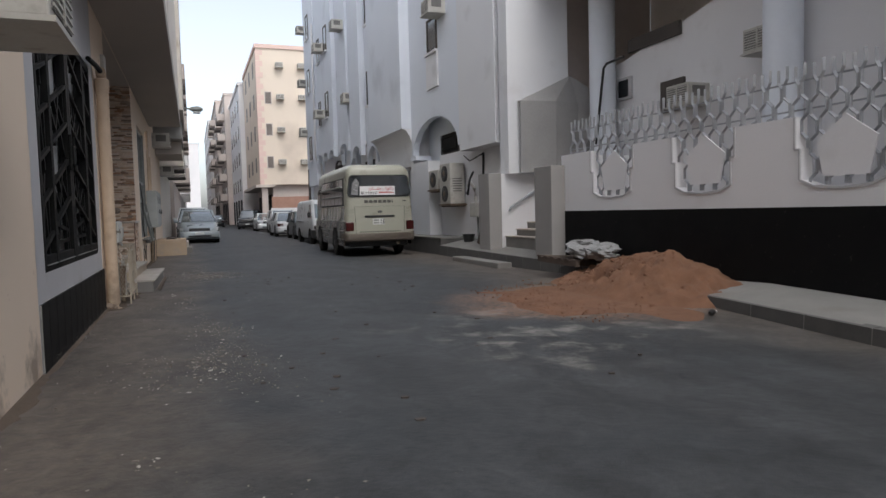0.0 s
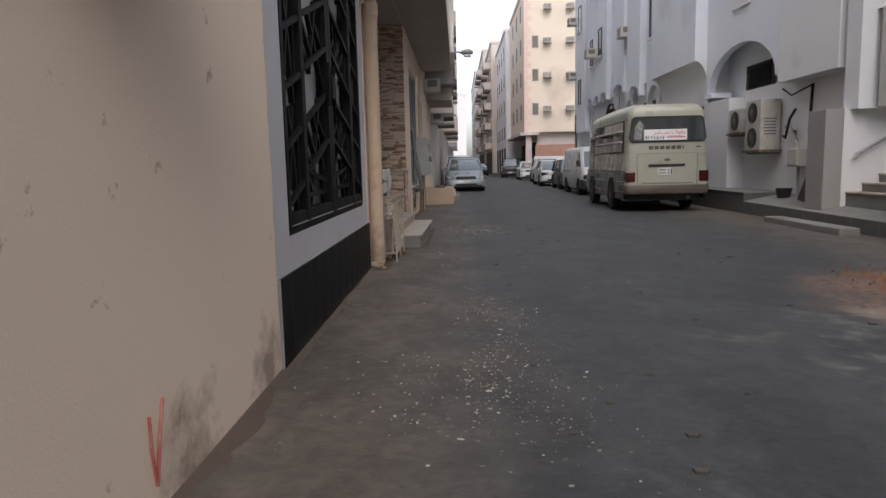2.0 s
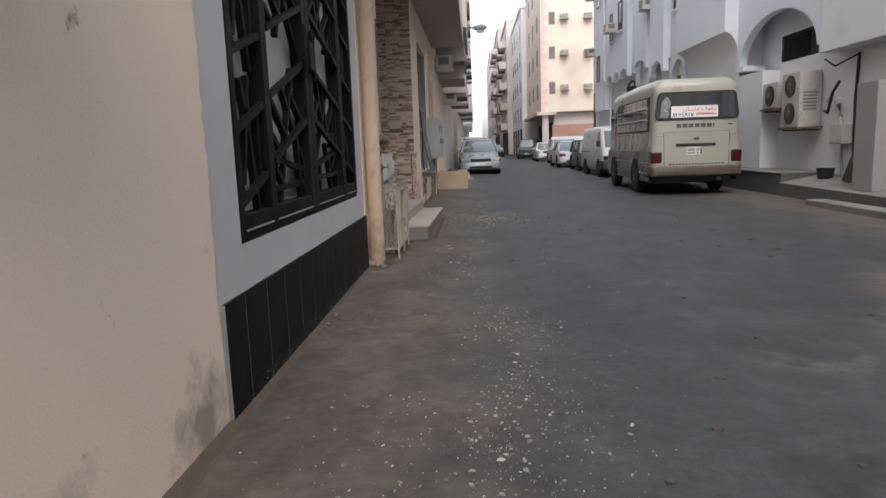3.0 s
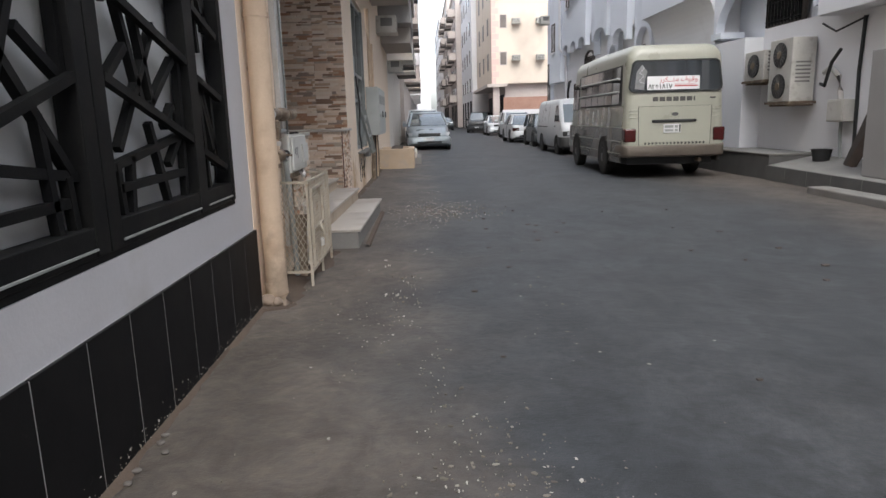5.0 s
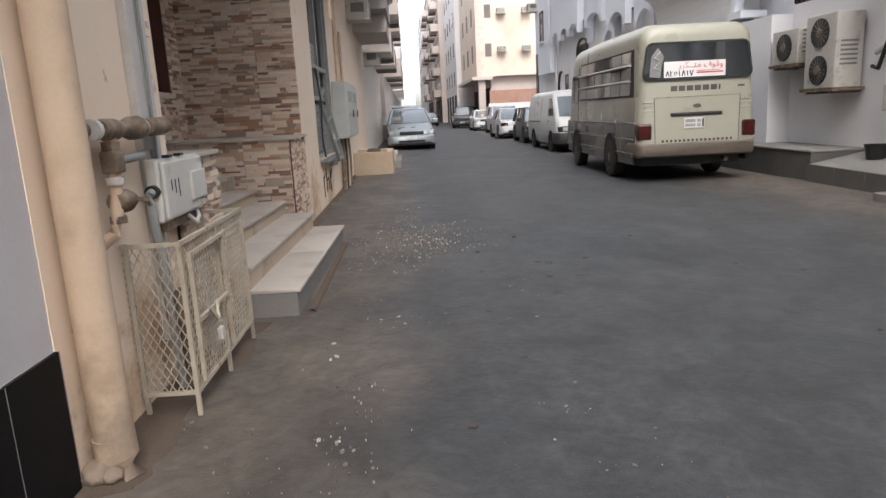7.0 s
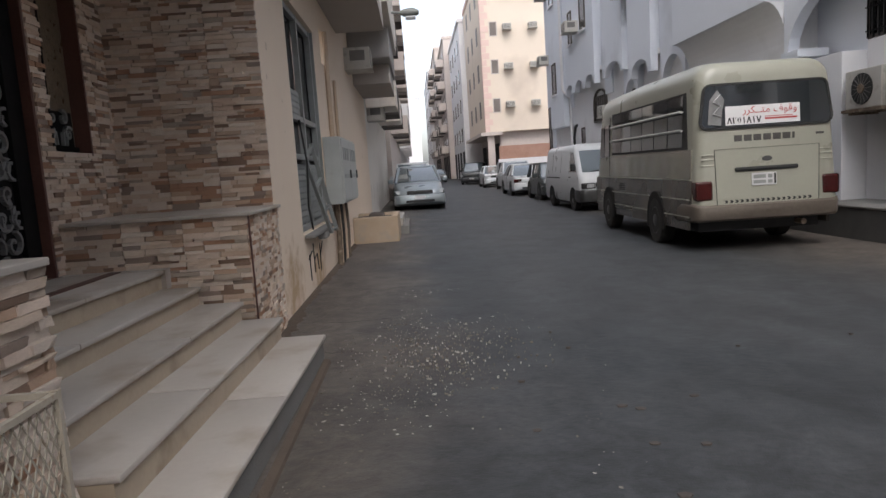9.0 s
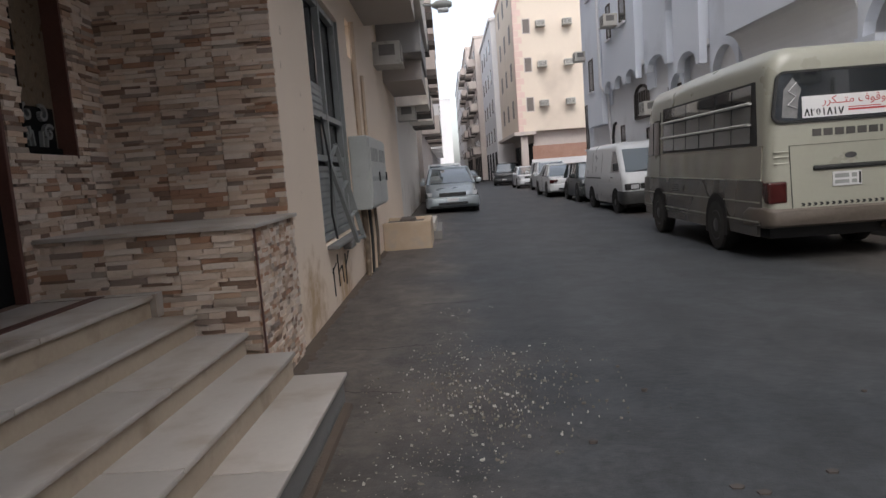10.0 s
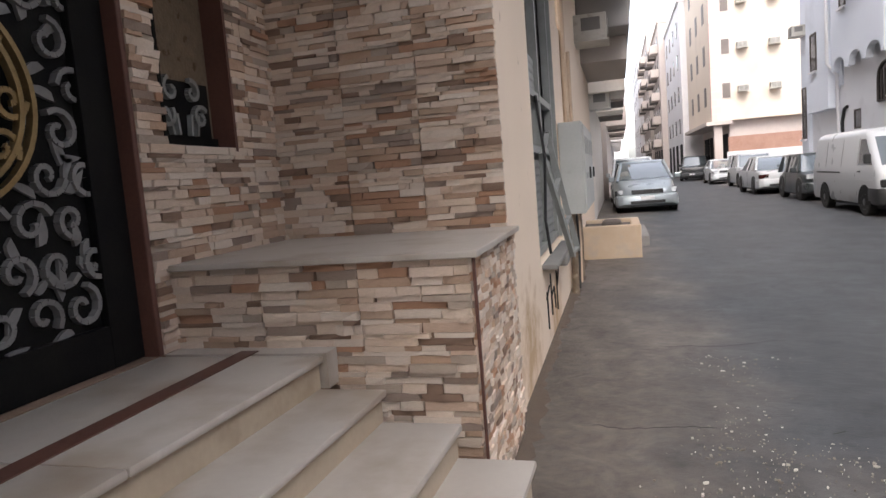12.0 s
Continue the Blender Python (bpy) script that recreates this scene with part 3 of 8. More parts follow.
def wall_x(bm, x0, x1, y0, y1, z0, z1, holes=()):
    """A wall along y from x0 to x1 thick, with holes (ya, yb, za, zb) right through."""
    ys = sorted({y0, y1, *[h[0] for h in holes], *[h[1] for h in holes]})
    zs = sorted({z0, z1, *[h[2] for h in holes], *[h[3] for h in holes]})
    def solid(i, j):
        if not (0 <= i < len(ys) - 1 and 0 <= j < len(zs) - 1):
            return False
        cy, cz = (ys[i] + ys[i + 1]) / 2, (zs[j] + zs[j + 1]) / 2
        return not any(h[0] < cy < h[1] and h[2] < cz < h[3] for h in holes)
    cache = {}
    def v(x, i, j):
        k = (x, i, j)
        if k not in cache:
            cache[k] = bm.verts.new((x, ys[i], zs[j]))
        return cache[k]
    for i in range(len(ys) - 1):
        for j in range(len(zs) - 1):
            if not solid(i, j):
                continue
            bm.faces.new((v(x1, i, j), v(x1, i + 1, j), v(x1, i + 1, j + 1), v(x1, i, j + 1)))
            bm.faces.new((v(x0, i, j), v(x0, i, j + 1), v(x0, i + 1, j + 1), v(x0, i + 1, j)))
            for di, dj, e in ((-1, 0, ((i, j), (i, j + 1))), (1, 0, ((i + 1, j), (i + 1, j + 1))), (0, -1, ((i, j), (i + 1, j))), (0, 1, ((i, j + 1), (i + 1, j + 1)))):
                if not solid(i + di, j + dj):
                    (p, q), (r, s) = e
                    bm.faces.new((v(x0, p, q), v(x1, p, q), v(x1, r, s), v(x0, r, s)))
    return bm


# ---- ground ----
XL = -1.045          # face of the walls beside the walker
XR = 6.8             # face of the fence wall across the road


def road_z(x):
    return -0.02 * min(max(x + 0.2, 0.0), 4.0)


def ground():
    bm = B()
    xs = [-400, -60, -12, -4] + [-2 + 0.25 * i for i in range(45)] + [12, 60, 400]
    ys = [-400, -60, -20] + [-6 + 0.4 * i for i in range(140)] + [60, 90, 160, 800]
    grid = [[bm.verts.new((x, y, road_z(x) + 0.012 * noise.noise((x * 0.7, y * 0.5, 0.0)) * (1 if -3 < x < 8 else 0))) for y in ys] for x in xs]
    for i in range(len(xs) - 1):
        for j in range(len(ys) - 1):
            bm.faces.new((grid[i][j], grid[i + 1][j], grid[i + 1][j + 1], grid[i][j + 1]))
    tagged(part("road", bm, "asphalt", smooth=True), "worn dark asphalt street with dusty brown edges", "road", kind="structure")


ground()

# ---- walls beside the walker ----
structure("wall_near", wall_x(B(), XL - 0.3, XL, -9, 4.6, -0.05, 7.0, [(1.75, 3.12, 1.8, 3.1)]), "plaster", "plain beige plaster house wall with scuffs")
structure("wall_shop", wall_x(B(), XL - 0.3, XL - 0.004, 4.6, 8.35, 0.0, 7.0, [(4.92, 8.005, 0.757, 3.02)]), "white_paint", "white painted wall panel round a barred window")
structure("wall_pier", wall_x(B(), XL - 0.3, XL, 8.35, 9.66, -0.05, 3.9), "plaster", "beige plaster wall pier behind the drainpipe")
structure("wall_house", wall_x(B(), XL - 0.3, XL, 14.1, 26.5, -0.05, 3.9, [(15.45, 17.5, 0.7, 3.3), (18.2, 18.7, 3.0, 3.5)]), "plaster", "beige plaster house wall with stained foot")
structure("wall_upper", slab_box(XL - 0.3, XL, 8.35, 26.5, 3.9, 7.0), "plaster", "beige plaster upper wall")
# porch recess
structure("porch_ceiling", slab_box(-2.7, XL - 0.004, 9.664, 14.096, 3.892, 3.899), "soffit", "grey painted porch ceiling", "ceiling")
structure("porch_wall_south", slab_box(-2.37, XL - 0.3, 9.5, 9.66, 0.0, 3.9), "plaster", "beige plaster porch side wall")
structure("porch_wall_door", wall_x(B(), -2.7, -2.37, 9.5, 14.3, 0.0, 3.9, [(10.5, 12.93, 0.745, 3.3), (13.12, 13.66, 1.62, 3.3)]), "mortar", "porch back wall behind split stone cladding")
structure("porch_wall_north", slab_box(-2.7, XL - 0.302, 14.1, 14.4, 0.0, 3.9), "mortar", "porch side wall behind split stone cladding")

# overhanging storey above the walls
OV = 3.9
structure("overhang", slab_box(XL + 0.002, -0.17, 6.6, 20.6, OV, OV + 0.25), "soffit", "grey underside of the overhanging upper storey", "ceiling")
structure("wall_overhang", slab_box(XL + 0.001, -0.175, 6.605, 20.595, OV + 0.252, 12.0), "plaster_pale", "cream plaster wall of the overhanging storey")
structure("wall_above", slab_box(XL - 0.3, XL, -9, 26.5, 7.0, 12.0), "plaster_pale", "cream plaster upper house wall")


def dark_base():
    base = thing("tile_skirting", "glossy black wall tiles along the foot of the white wall", "tiles", kind="structure")
    part("backing", slab_box(XL - 0.004, XL + 0.0165, 4.602, 8.348, 0.0, 0.54), "grout", base)
    y, shapes = 4.604, {}
    while y < 8.3:
        w = 0.252 if y < 4.61 else min(0.318, 8.346 - y)
        key = round(w, 3)
        if key not in shapes:
            shapes[key] = mesh_of("tile", slab_box(0, 0.014, 0, w - 0.006, 0, 0.543, bevel=0.0015), "black_tile")
        ob = new("tile", shapes[key])
        ob.location = (XL + 0.004, y, 0.0)
        ob.parent = base
        y += w
    return base


dark_base()


def paint_edge():
    """Ragged white paint along the edge of the painted panel, lapping onto the plaster."""
    bm = B()
    prev = None
    for i in range(90):
        z = 0.0 + 3.6 * i / 89
        w = 0.018 + 0.016 * noise.noise((3.0, z * 4, 0)) + 0.014 * noise.noise((9.0, z * 17, 0))
        cur = [bm.verts.new((XL + 0.002, 4.6, z)), bm.verts.new((XL + 0.002, 4.6 - max(w, 0.002), z))]
        if prev:
            bm.faces.new((prev[0], cur[0], cur[1], prev[1]))
        prev = cur
    structure("paint_edge", bm, "white_paint", "ragged white paint edge on the plaster", "trim")
    bm = B()
    r = random.Random(31)
    y = 4.7
    while y < 8.3:
        for k in range(r.randrange(2, 8)):
            a = r.uniform(0.0015, 0.006)
            cx, cz = y + r.uniform(0, 0.1), abs(r.gauss(0.0, 0.035)) + 0.006
            prism(bm, [(cx + a * math.cos(q) * r.uniform(0.6, 1.5), cz + a * math.sin(q) * r.uniform(0.5, 1.0)) for q in (0, 1.1, 2.3, 3.4, 4.6, 5.5)], "x", XL + 0.017, XL + 0.0195)
        y += 0.05
    tagged(part("paint_splashes", bm, "chip"), "pale splashes along the foot of the black tiles", "splashes", kind="stuff")


paint_edge()


def grille_window():
    """The tall barred window: iron leaves whose rails climb to the middle, with struts between them, before frosted panes."""
    win = thing("window_1", "tall black iron window grille with slanting bars over frosted panes", "window", kind="structure")
    y0, y1, z0, z1 = 4.925, 8.0, 0.786, 3.0
    x = XL - 0.035
    part("window_sill", slab_box(XL - 0.25, XL - 0.008, 4.922, 8.003, 0.759, 0.784), "black_iron", win, "black sill strip under the iron frame")
    for a, b in ((4.922, 5.46), (5.461, 6.41), (6.411, 7.45), (7.451, 8.003)):
        part("pane", slab_box(x - 0.075, x - 0.065, a, b, 0.796, 3.018), "frost", win)
    for a, b in ((y0, 4.99), (5.42, 5.515), (6.31, 6.405), (6.41, 6.51), (7.385, 7.515), (7.935, y1)):
        part("mullion", slab_box(x - 0.05, x + 0.037, a, b, z0, z1, bevel=0.004), "black_iron", win)
    for a, b in ((4.991, 5.419), (5.516, 6.309), (6.511, 7.384), (7.516, 7.934)):
        part("bottom_rail", slab_box(x - 0.048, x + 0.034, a, b, z0, z0 + 0.105, bevel=0.004), "black_iron", win)
        part("bottom_lip", slab_box(x + 0.034, x + 0.041, a, b, z0 + 0.024, z0 + 0.032), "grey_metal", win)
        part("top_rail", slab_box(x - 0.048, x + 0.034, a, b, z1 - 0.07, z1, bevel=0.004), "black_iron", win)
    rails = ((4.99, 1.292, 5.401, 1.434), (4.99, 0.94, 5.404, 1.071), (5.55, 1.136, 6.354, 1.405), (5.535, 1.489, 6.341, 1.757), (6.521, 1.408, 7.404, 1.151), (6.505, 1.76, 7.39, 1.528), (7.525, 1.459, 7.895, 1.366), (7.525, 1.095, 7.895, 0.983),)
    struts = ((5.26, 1.564, 5.105, 1.033), (5.145, 1.545, 5.225, 1.322), (5.223, 1.322, 5.305, 0.88), (4.99, 1.33, 5.085, 0.99), (5.365, 1.41, 5.363, 1.05), (5.636, 1.475, 5.893, 1.285), (5.851, 1.581, 6.277, 1.077), (6.106, 1.695, 5.825, 1.14), (6.066, 1.523, 6.275, 1.393), (5.637, 1.278, 5.741, 1.205), (5.597, 1.5, 5.61, 1.13), (6.295, 1.4, 6.305, 1.74), (6.79, 1.539, 6.613, 1.413), (7.287, 1.529, 6.98, 1.311), (6.745, 1.73, 6.905, 1.31), (7.095, 1.657, 6.643, 1.14), (7.233, 1.317, 7.116, 1.22), (6.905, 1.67, 7.005, 1.32), (7.345, 1.55, 7.325, 1.19), (7.605, 1.44, 7.665, 0.88), (7.655, 1.42, 7.845, 1.0), (7.785, 1.4, 7.805, 1.0), (7.605, 1.43, 7.765, 1.09),)
    feet = ((5.655, 1.149, 6.373, 1.057), (5.629, 0.978, 6.275, 0.985), (5.646, 1.109, 5.771, 0.993), (5.705, 0.88, 5.845, 1.14), (6.165, 0.88, 6.125, 1.27), (6.265, 0.88, 6.245, 1.07), (5.605, 0.88, 5.605, 1.12), (6.531, 1.072, 7.265, 1.173), (6.607, 0.994, 7.293, 1.004), (7.303, 1.182, 7.133, 1.051), (6.705, 0.88, 6.745, 1.11), (6.625, 0.88, 6.605, 1.09), (6.955, 1.24, 7.095, 0.88), (7.305, 0.88, 7.325, 1.17),)

    def strip(b, at, w):
        part("bar", bar(B(), (at, b[0], b[1]), (at, b[2], b[3]), w, 0.034), "black_iron", win)

    for b in feet:
        strip(b, x - 0.012 + 0.002 * (feet.index(b) % 3), 0.032)
    for storey in range(3):
        up = 0.714 * storey
        for kind, at, w in ((rails, x + 0.018, 0.032), (struts, x - 0.01, 0.034)):
            for ya, za, yb, zb in kind:
                if max(za, zb) + up < z1 - 0.04:
                    strip((ya, za + up, yb, zb + up), at, w)
    lock = part("lock", slab_box(x + 0.037, x + 0.075, 6.345, 6.475, 1.72, 1.90, bevel=0.008), "black_iron", win, "black lock box with two bolts")
    for a in (6.30, 6.52):
        part("bolt", tube(B(), [(x + 0.05, a, 1.66), (x + 0.05, a, 2.0)], 0.014, 8), "black_iron", lock, smooth=True)
    return win


grille_window()


def small_window():
    win = thing("window_2", "brown framed window with pale security bars in plaster wall", "window", kind="structure")
    x = XL - 0.06
    part("pane", slab_box(x - 0.03, x - 0.02, 1.77, 3.1, 1.82, 3.08), "window_glass", win)
    for a in (1.77, 2.4, 3.04):
        part("window_frame", slab_box(x - 0.02, x + 0.03, a, a + 0.06, 1.82, 3.08), "brown_wood", win)
    part("window_frame", slab_box(x - 0.02, x + 0.032, 1.77, 3.1, 1.82, 1.88), "brown_wood", win)
    for k in range(9):
        part("bar", bar(B(), (XL - 0.01, 1.85 + 0.14 * k, 1.82), (XL - 0.01, 1.85 + 0.14 * k, 3.1), 0.014), "conduit", win)
    part("trim", slab_box(XL + 0.001, XL + 0.02, 3.14, 3.28, 1.8, 3.2), "conduit", win, "pale grey window trim")
    part("window_sill", slab_box(XL - 0.05, XL + 0.03, 1.7, 3.135, 1.775, 1.80), "conduit", win)


small_window()


def window_ac(name_at, w=0.62, d=0.52, h=0.40, label="boxy beige window air conditioner with louvred sides", group="window air conditioners"):
    """A boxed unit whose front looks along +x of its pose; origin at the wall, lower edge middle."""
    ac = thing("air_conditioner", label, "air conditioner", name_at, group)
    part("casing", slab_box(-0.1, d, -w / 2, w / 2, 0, h, bevel=0.012), "ac_white", ac)
    part("grille", slab_box(d + 0.001, d + 0.008, -w / 2 + 0.04, w / 2 - 0.04, 0.05, h - 0.05), "ac_dark", ac)
    for k in range(7):
        z = 0.07 + (h - 0.14) * k / 6
        part("slat", slab_box(d + 0.008, d + 0.016, -w / 2 + 0.04, w / 2 - 0.04, z - 0.008, z + 0.008), "ac_white", ac)
    part("divider", slab_box(d + 0.009, d + 0.02, -0.015, 0.015, 0.04, h - 0.04), "ac_white", ac)
    for s in (-1, 1):
        part("side_louvre", slab_box(0.12, d - 0.1, s * (w / 2 + 0.004) - 0.004, s * (w / 2 + 0.004) + 0.004, h * 0.35, h * 0.85), "ac_dark", ac)
    part("tray", slab_box(-0.05, d + 0.03, -w / 2 - 0.03, w / 2 + 0.03, -0.03, -0.002), "ac_white", ac)
    return ac


AC = window_ac(pose(XL, 2.85, 2.12), w=0.62)
copy_thing(AC, pose(XL, 22.05, 3.45))


def drainpipe():
    p = thing("drainpipe", "tan painted downpipe with a black arm at its top", "pipe")
    x, y = -0.955, 8.47
    part("pipe", tube(B(), [(x, y, 2.92), (x, y, 2.2), (x, y, 1.2), (x, y, 0.35), (x + 0.005, y, 0.12)], 0.073, 16), "pipe", p, smooth=True)
    part("foot", tube(B(), [(x, y, 0.16), (x + 0.005, y, 0.06), (x + 0.04, y - 0.02, -0.02)], [0.077, 0.077, 0.075], 14), "pipe", p, smooth=True)
    part("socket", tube(B(), [(x, y, 2.82), (x, y, 2.95), (x, y, 2.96)], [0.086, 0.086, 0.07], 16), "pipe", p, smooth=True)
    part("elbow", tube(B(), [(x, y, 2.92), (x, y - 0.01, 2.99), (x, y - 0.05, 3.03), (x, y - 0.1, 3.04)], 0.06, 14), "pipe", p, smooth=True)
    part("arm", tube(B(), [(x, y - 0.08, 3.04), (x - 0.01, y - 0.4, 3.045), (x - 0.05, y - 0.75, 3.05)], 0.03, 10), "black_iron", p, "black outlet arm", smooth=True)
    for z in (1.9, 2.8):
        part("clamp", tube(B(), [(x, y, z - 0.015), (x, y, z + 0.015)], 0.08, 16), "pipe", p, smooth=True)


drainpipe()


def conduit_strip():
    c = thing("conduit", "white cable trunking split open near its foot", "conduit")
    part("cover", slab_box(XL, XL + 0.045, 9.27, 9.37, 1.18, 3.45, bevel=0.006), "conduit", c)
    part("cover", slab_box(XL, XL + 0.05, 9.373, 9.46, 1.0, 3.45, bevel=0.006), "conduit", c)
    part("base_strip", slab_box(XL, XL + 0.03, 9.29, 9.36, 0.25, 1.179), "conduit", c)
    part("cable", tube(B(), [(XL + 0.055, 9.36, 2.6), (XL + 0.06, 9.37, 1.6), (XL + 0.06, 9.36, 1.2), (XL + 0.06, 9.34, 0.9), (XL + 0.06, 9.32, 0.3)], 0.008, 8), "grey_metal", c, smooth=True)
    s = thing("wall_plate", "small beige call plate on the plaster pier", "wall plate")
    part("plate", slab_box(XL, XL + 0.02, 9.52, 9.6, 1.72, 1.9, bevel=0.005), "plaster", s)
    part("button", slab_box(XL + 0.02, XL + 0.026, 9.545, 9.575, 1.76, 1.79), "conduit", s)


conduit_strip()


def gas_valves():
    """A riser with a ball valve and an elbow, and a capped outlet pipe along the wall."""
    v = thing("pipe_valves", "rusty brass pipe fittings with capped outlets", "valve")
    x = -0.965
    part("riser_pipe", tube(B(), [(x - 0.06, 8.76, 0.83), (x - 0.01, 8.78, 0.87), (x, 8.80, 0.93), (x, 8.83, 1.06), (x, 8.84, 1.26)], 0.025, 12), "pipe", v, smooth=True)
    part("crossbar", tube(B(), [(x - 0.04, 8.60, 1.285), (x, 8.84, 1.283), (x + 0.015, 9.08, 1.285)], 0.030, 12), "rust", v, smooth=True)
    part("tee", tube(B(), [(x, 8.76, 1.283), (x, 8.79, 1.283), (x, 8.89, 1.283), (x, 8.92, 1.283)], [0.036, 0.043, 0.043, 0.036], 14), "rust", v, smooth=True)
    part("valve_body", tube(B(), [(x + 0.005, 8.98, 1.283), (x + 0.01, 9.02, 1.283), (x + 0.015, 9.09, 1.285), (x + 0.018, 9.13, 1.285)], [0.034, 0.050, 0.050, 0.034], 14), "rust", v, smooth=True)
    part("cap", tube(B(), [(x + 0.022, 9.17, 1.285), (x + 0.024, 9.21, 1.285), (x + 0.028, 9.33, 1.287), (x + 0.03, 9.36, 1.287)], [0.036, 0.042, 0.042, 0.036], 14), "rust", v, smooth=True)
    for y, tone in ((8.70, "conduit"), (9.155, "conduit")):
        part("tape_collar", tube(B(), [(x, y - 0.015, 1.284), (x, y + 0.015, 1.284)], 0.041, 14), tone, v, "white sealing tape", smooth=True)
    part("hex_nut", tube(B(), [(x, 8.835, 1.20), (x, 8.835, 1.235)], 0.038, 6), "rust", v)
    part("square_body", slab_box(x - 0.035, x + 0.035, 8.795, 8.875, 1.11, 1.20, bevel=0.01), "rust", v)
    part("tape_collar", tube(B(), [(x, 8.83, 1.065), (x, 8.83, 1.095)], 0.036, 12), "conduit", v, "white sealing tape", smooth=True)
    ball = part("valve_body", tube(B(), [(x, 8.80, 0.995), (x, 8.83, 0.995), (x + 0.01, 8.88, 0.995), (x + 0.015, 8.93, 0.995)], [0.034, 0.048, 0.048, 0.03], 14), "rust", v, smooth=True)
    part("handle", bar(B(), (x + 0.03, 8.88, 1.0), (x + 0.09, 8.92, 0.99), 0.016), "rust", ball)
    part("hex_nut", tube(B(), [(x, 8.81, 0.91), (x, 8.81, 0.94)], 0.036, 6), "rust", v)
    part("stub", tube(B(), [(x, 8.88, 1.155), (x + 0.005, 9.12, 1.165)], 0.018, 10), "grey_metal", v, smooth=True)


gas_valves()


def breaker_box():
    b = thing("junction_box", "white plastic electrical box with a grey cable", "electrical box")
    body = part("body", slab_box(XL + 0.02, -0.958, 9.27, 9.88, 0.83, 1.135, bevel=0.012), "box_plastic", b)
    lid = part("lid", slab_box(-0.957, -0.936, 9.285, 9.865, 0.845, 1.12, bevel=0.01), "box_plastic", b)
    part("hatch", slab_box(-0.936, -0.918, 9.62, 9.85, 0.90, 1.05, bevel=0.006), "box_plastic", lid)
    part("gland", tube(B(), [(-0.99, 9.28, 0.985), (-0.99, 9.24, 0.985)], 0.032, 12), "black_plastic", body, smooth=True)
    part("cable", tube(B(), [(-0.99, 9.25, 0.985), (-0.99, 9.22, 0.975), (-0.985, 9.205, 0.93), (-0.98, 9.21, 0.8), (-0.97, 9.22, 0.5), (-0.96, 9.24, 0.02)], 0.022, 10), "grey_metal", b, smooth=True)
    for k in range(3):
        part("ink_mark", slab_box(-0.9355, -0.934, 9.36 + 0.05 * k, 9.37 + 0.05 * k, 0.98 - 0.02 * k, 1.03), "black_ink", lid)
    for y in (9.40, 9.56):
        part("latch", slab_box(-0.98, -0.945, y, y + 0.05, 1.135, 1.148), "black_plastic", body)
    part("support", slab_box(XL, -0.965, 9.32, 9.84, 0.79, 0.829), "rust", b)
    part("loose_cable", tube(B(), [(-0.96, 9.6, 0.83), (-0.93, 9.64, 0.78), (-0.94, 9.72, 0.80), (-0.96, 9.76, 0.83)], 0.012, 8), "conduit", b, smooth=True)


breaker_box()


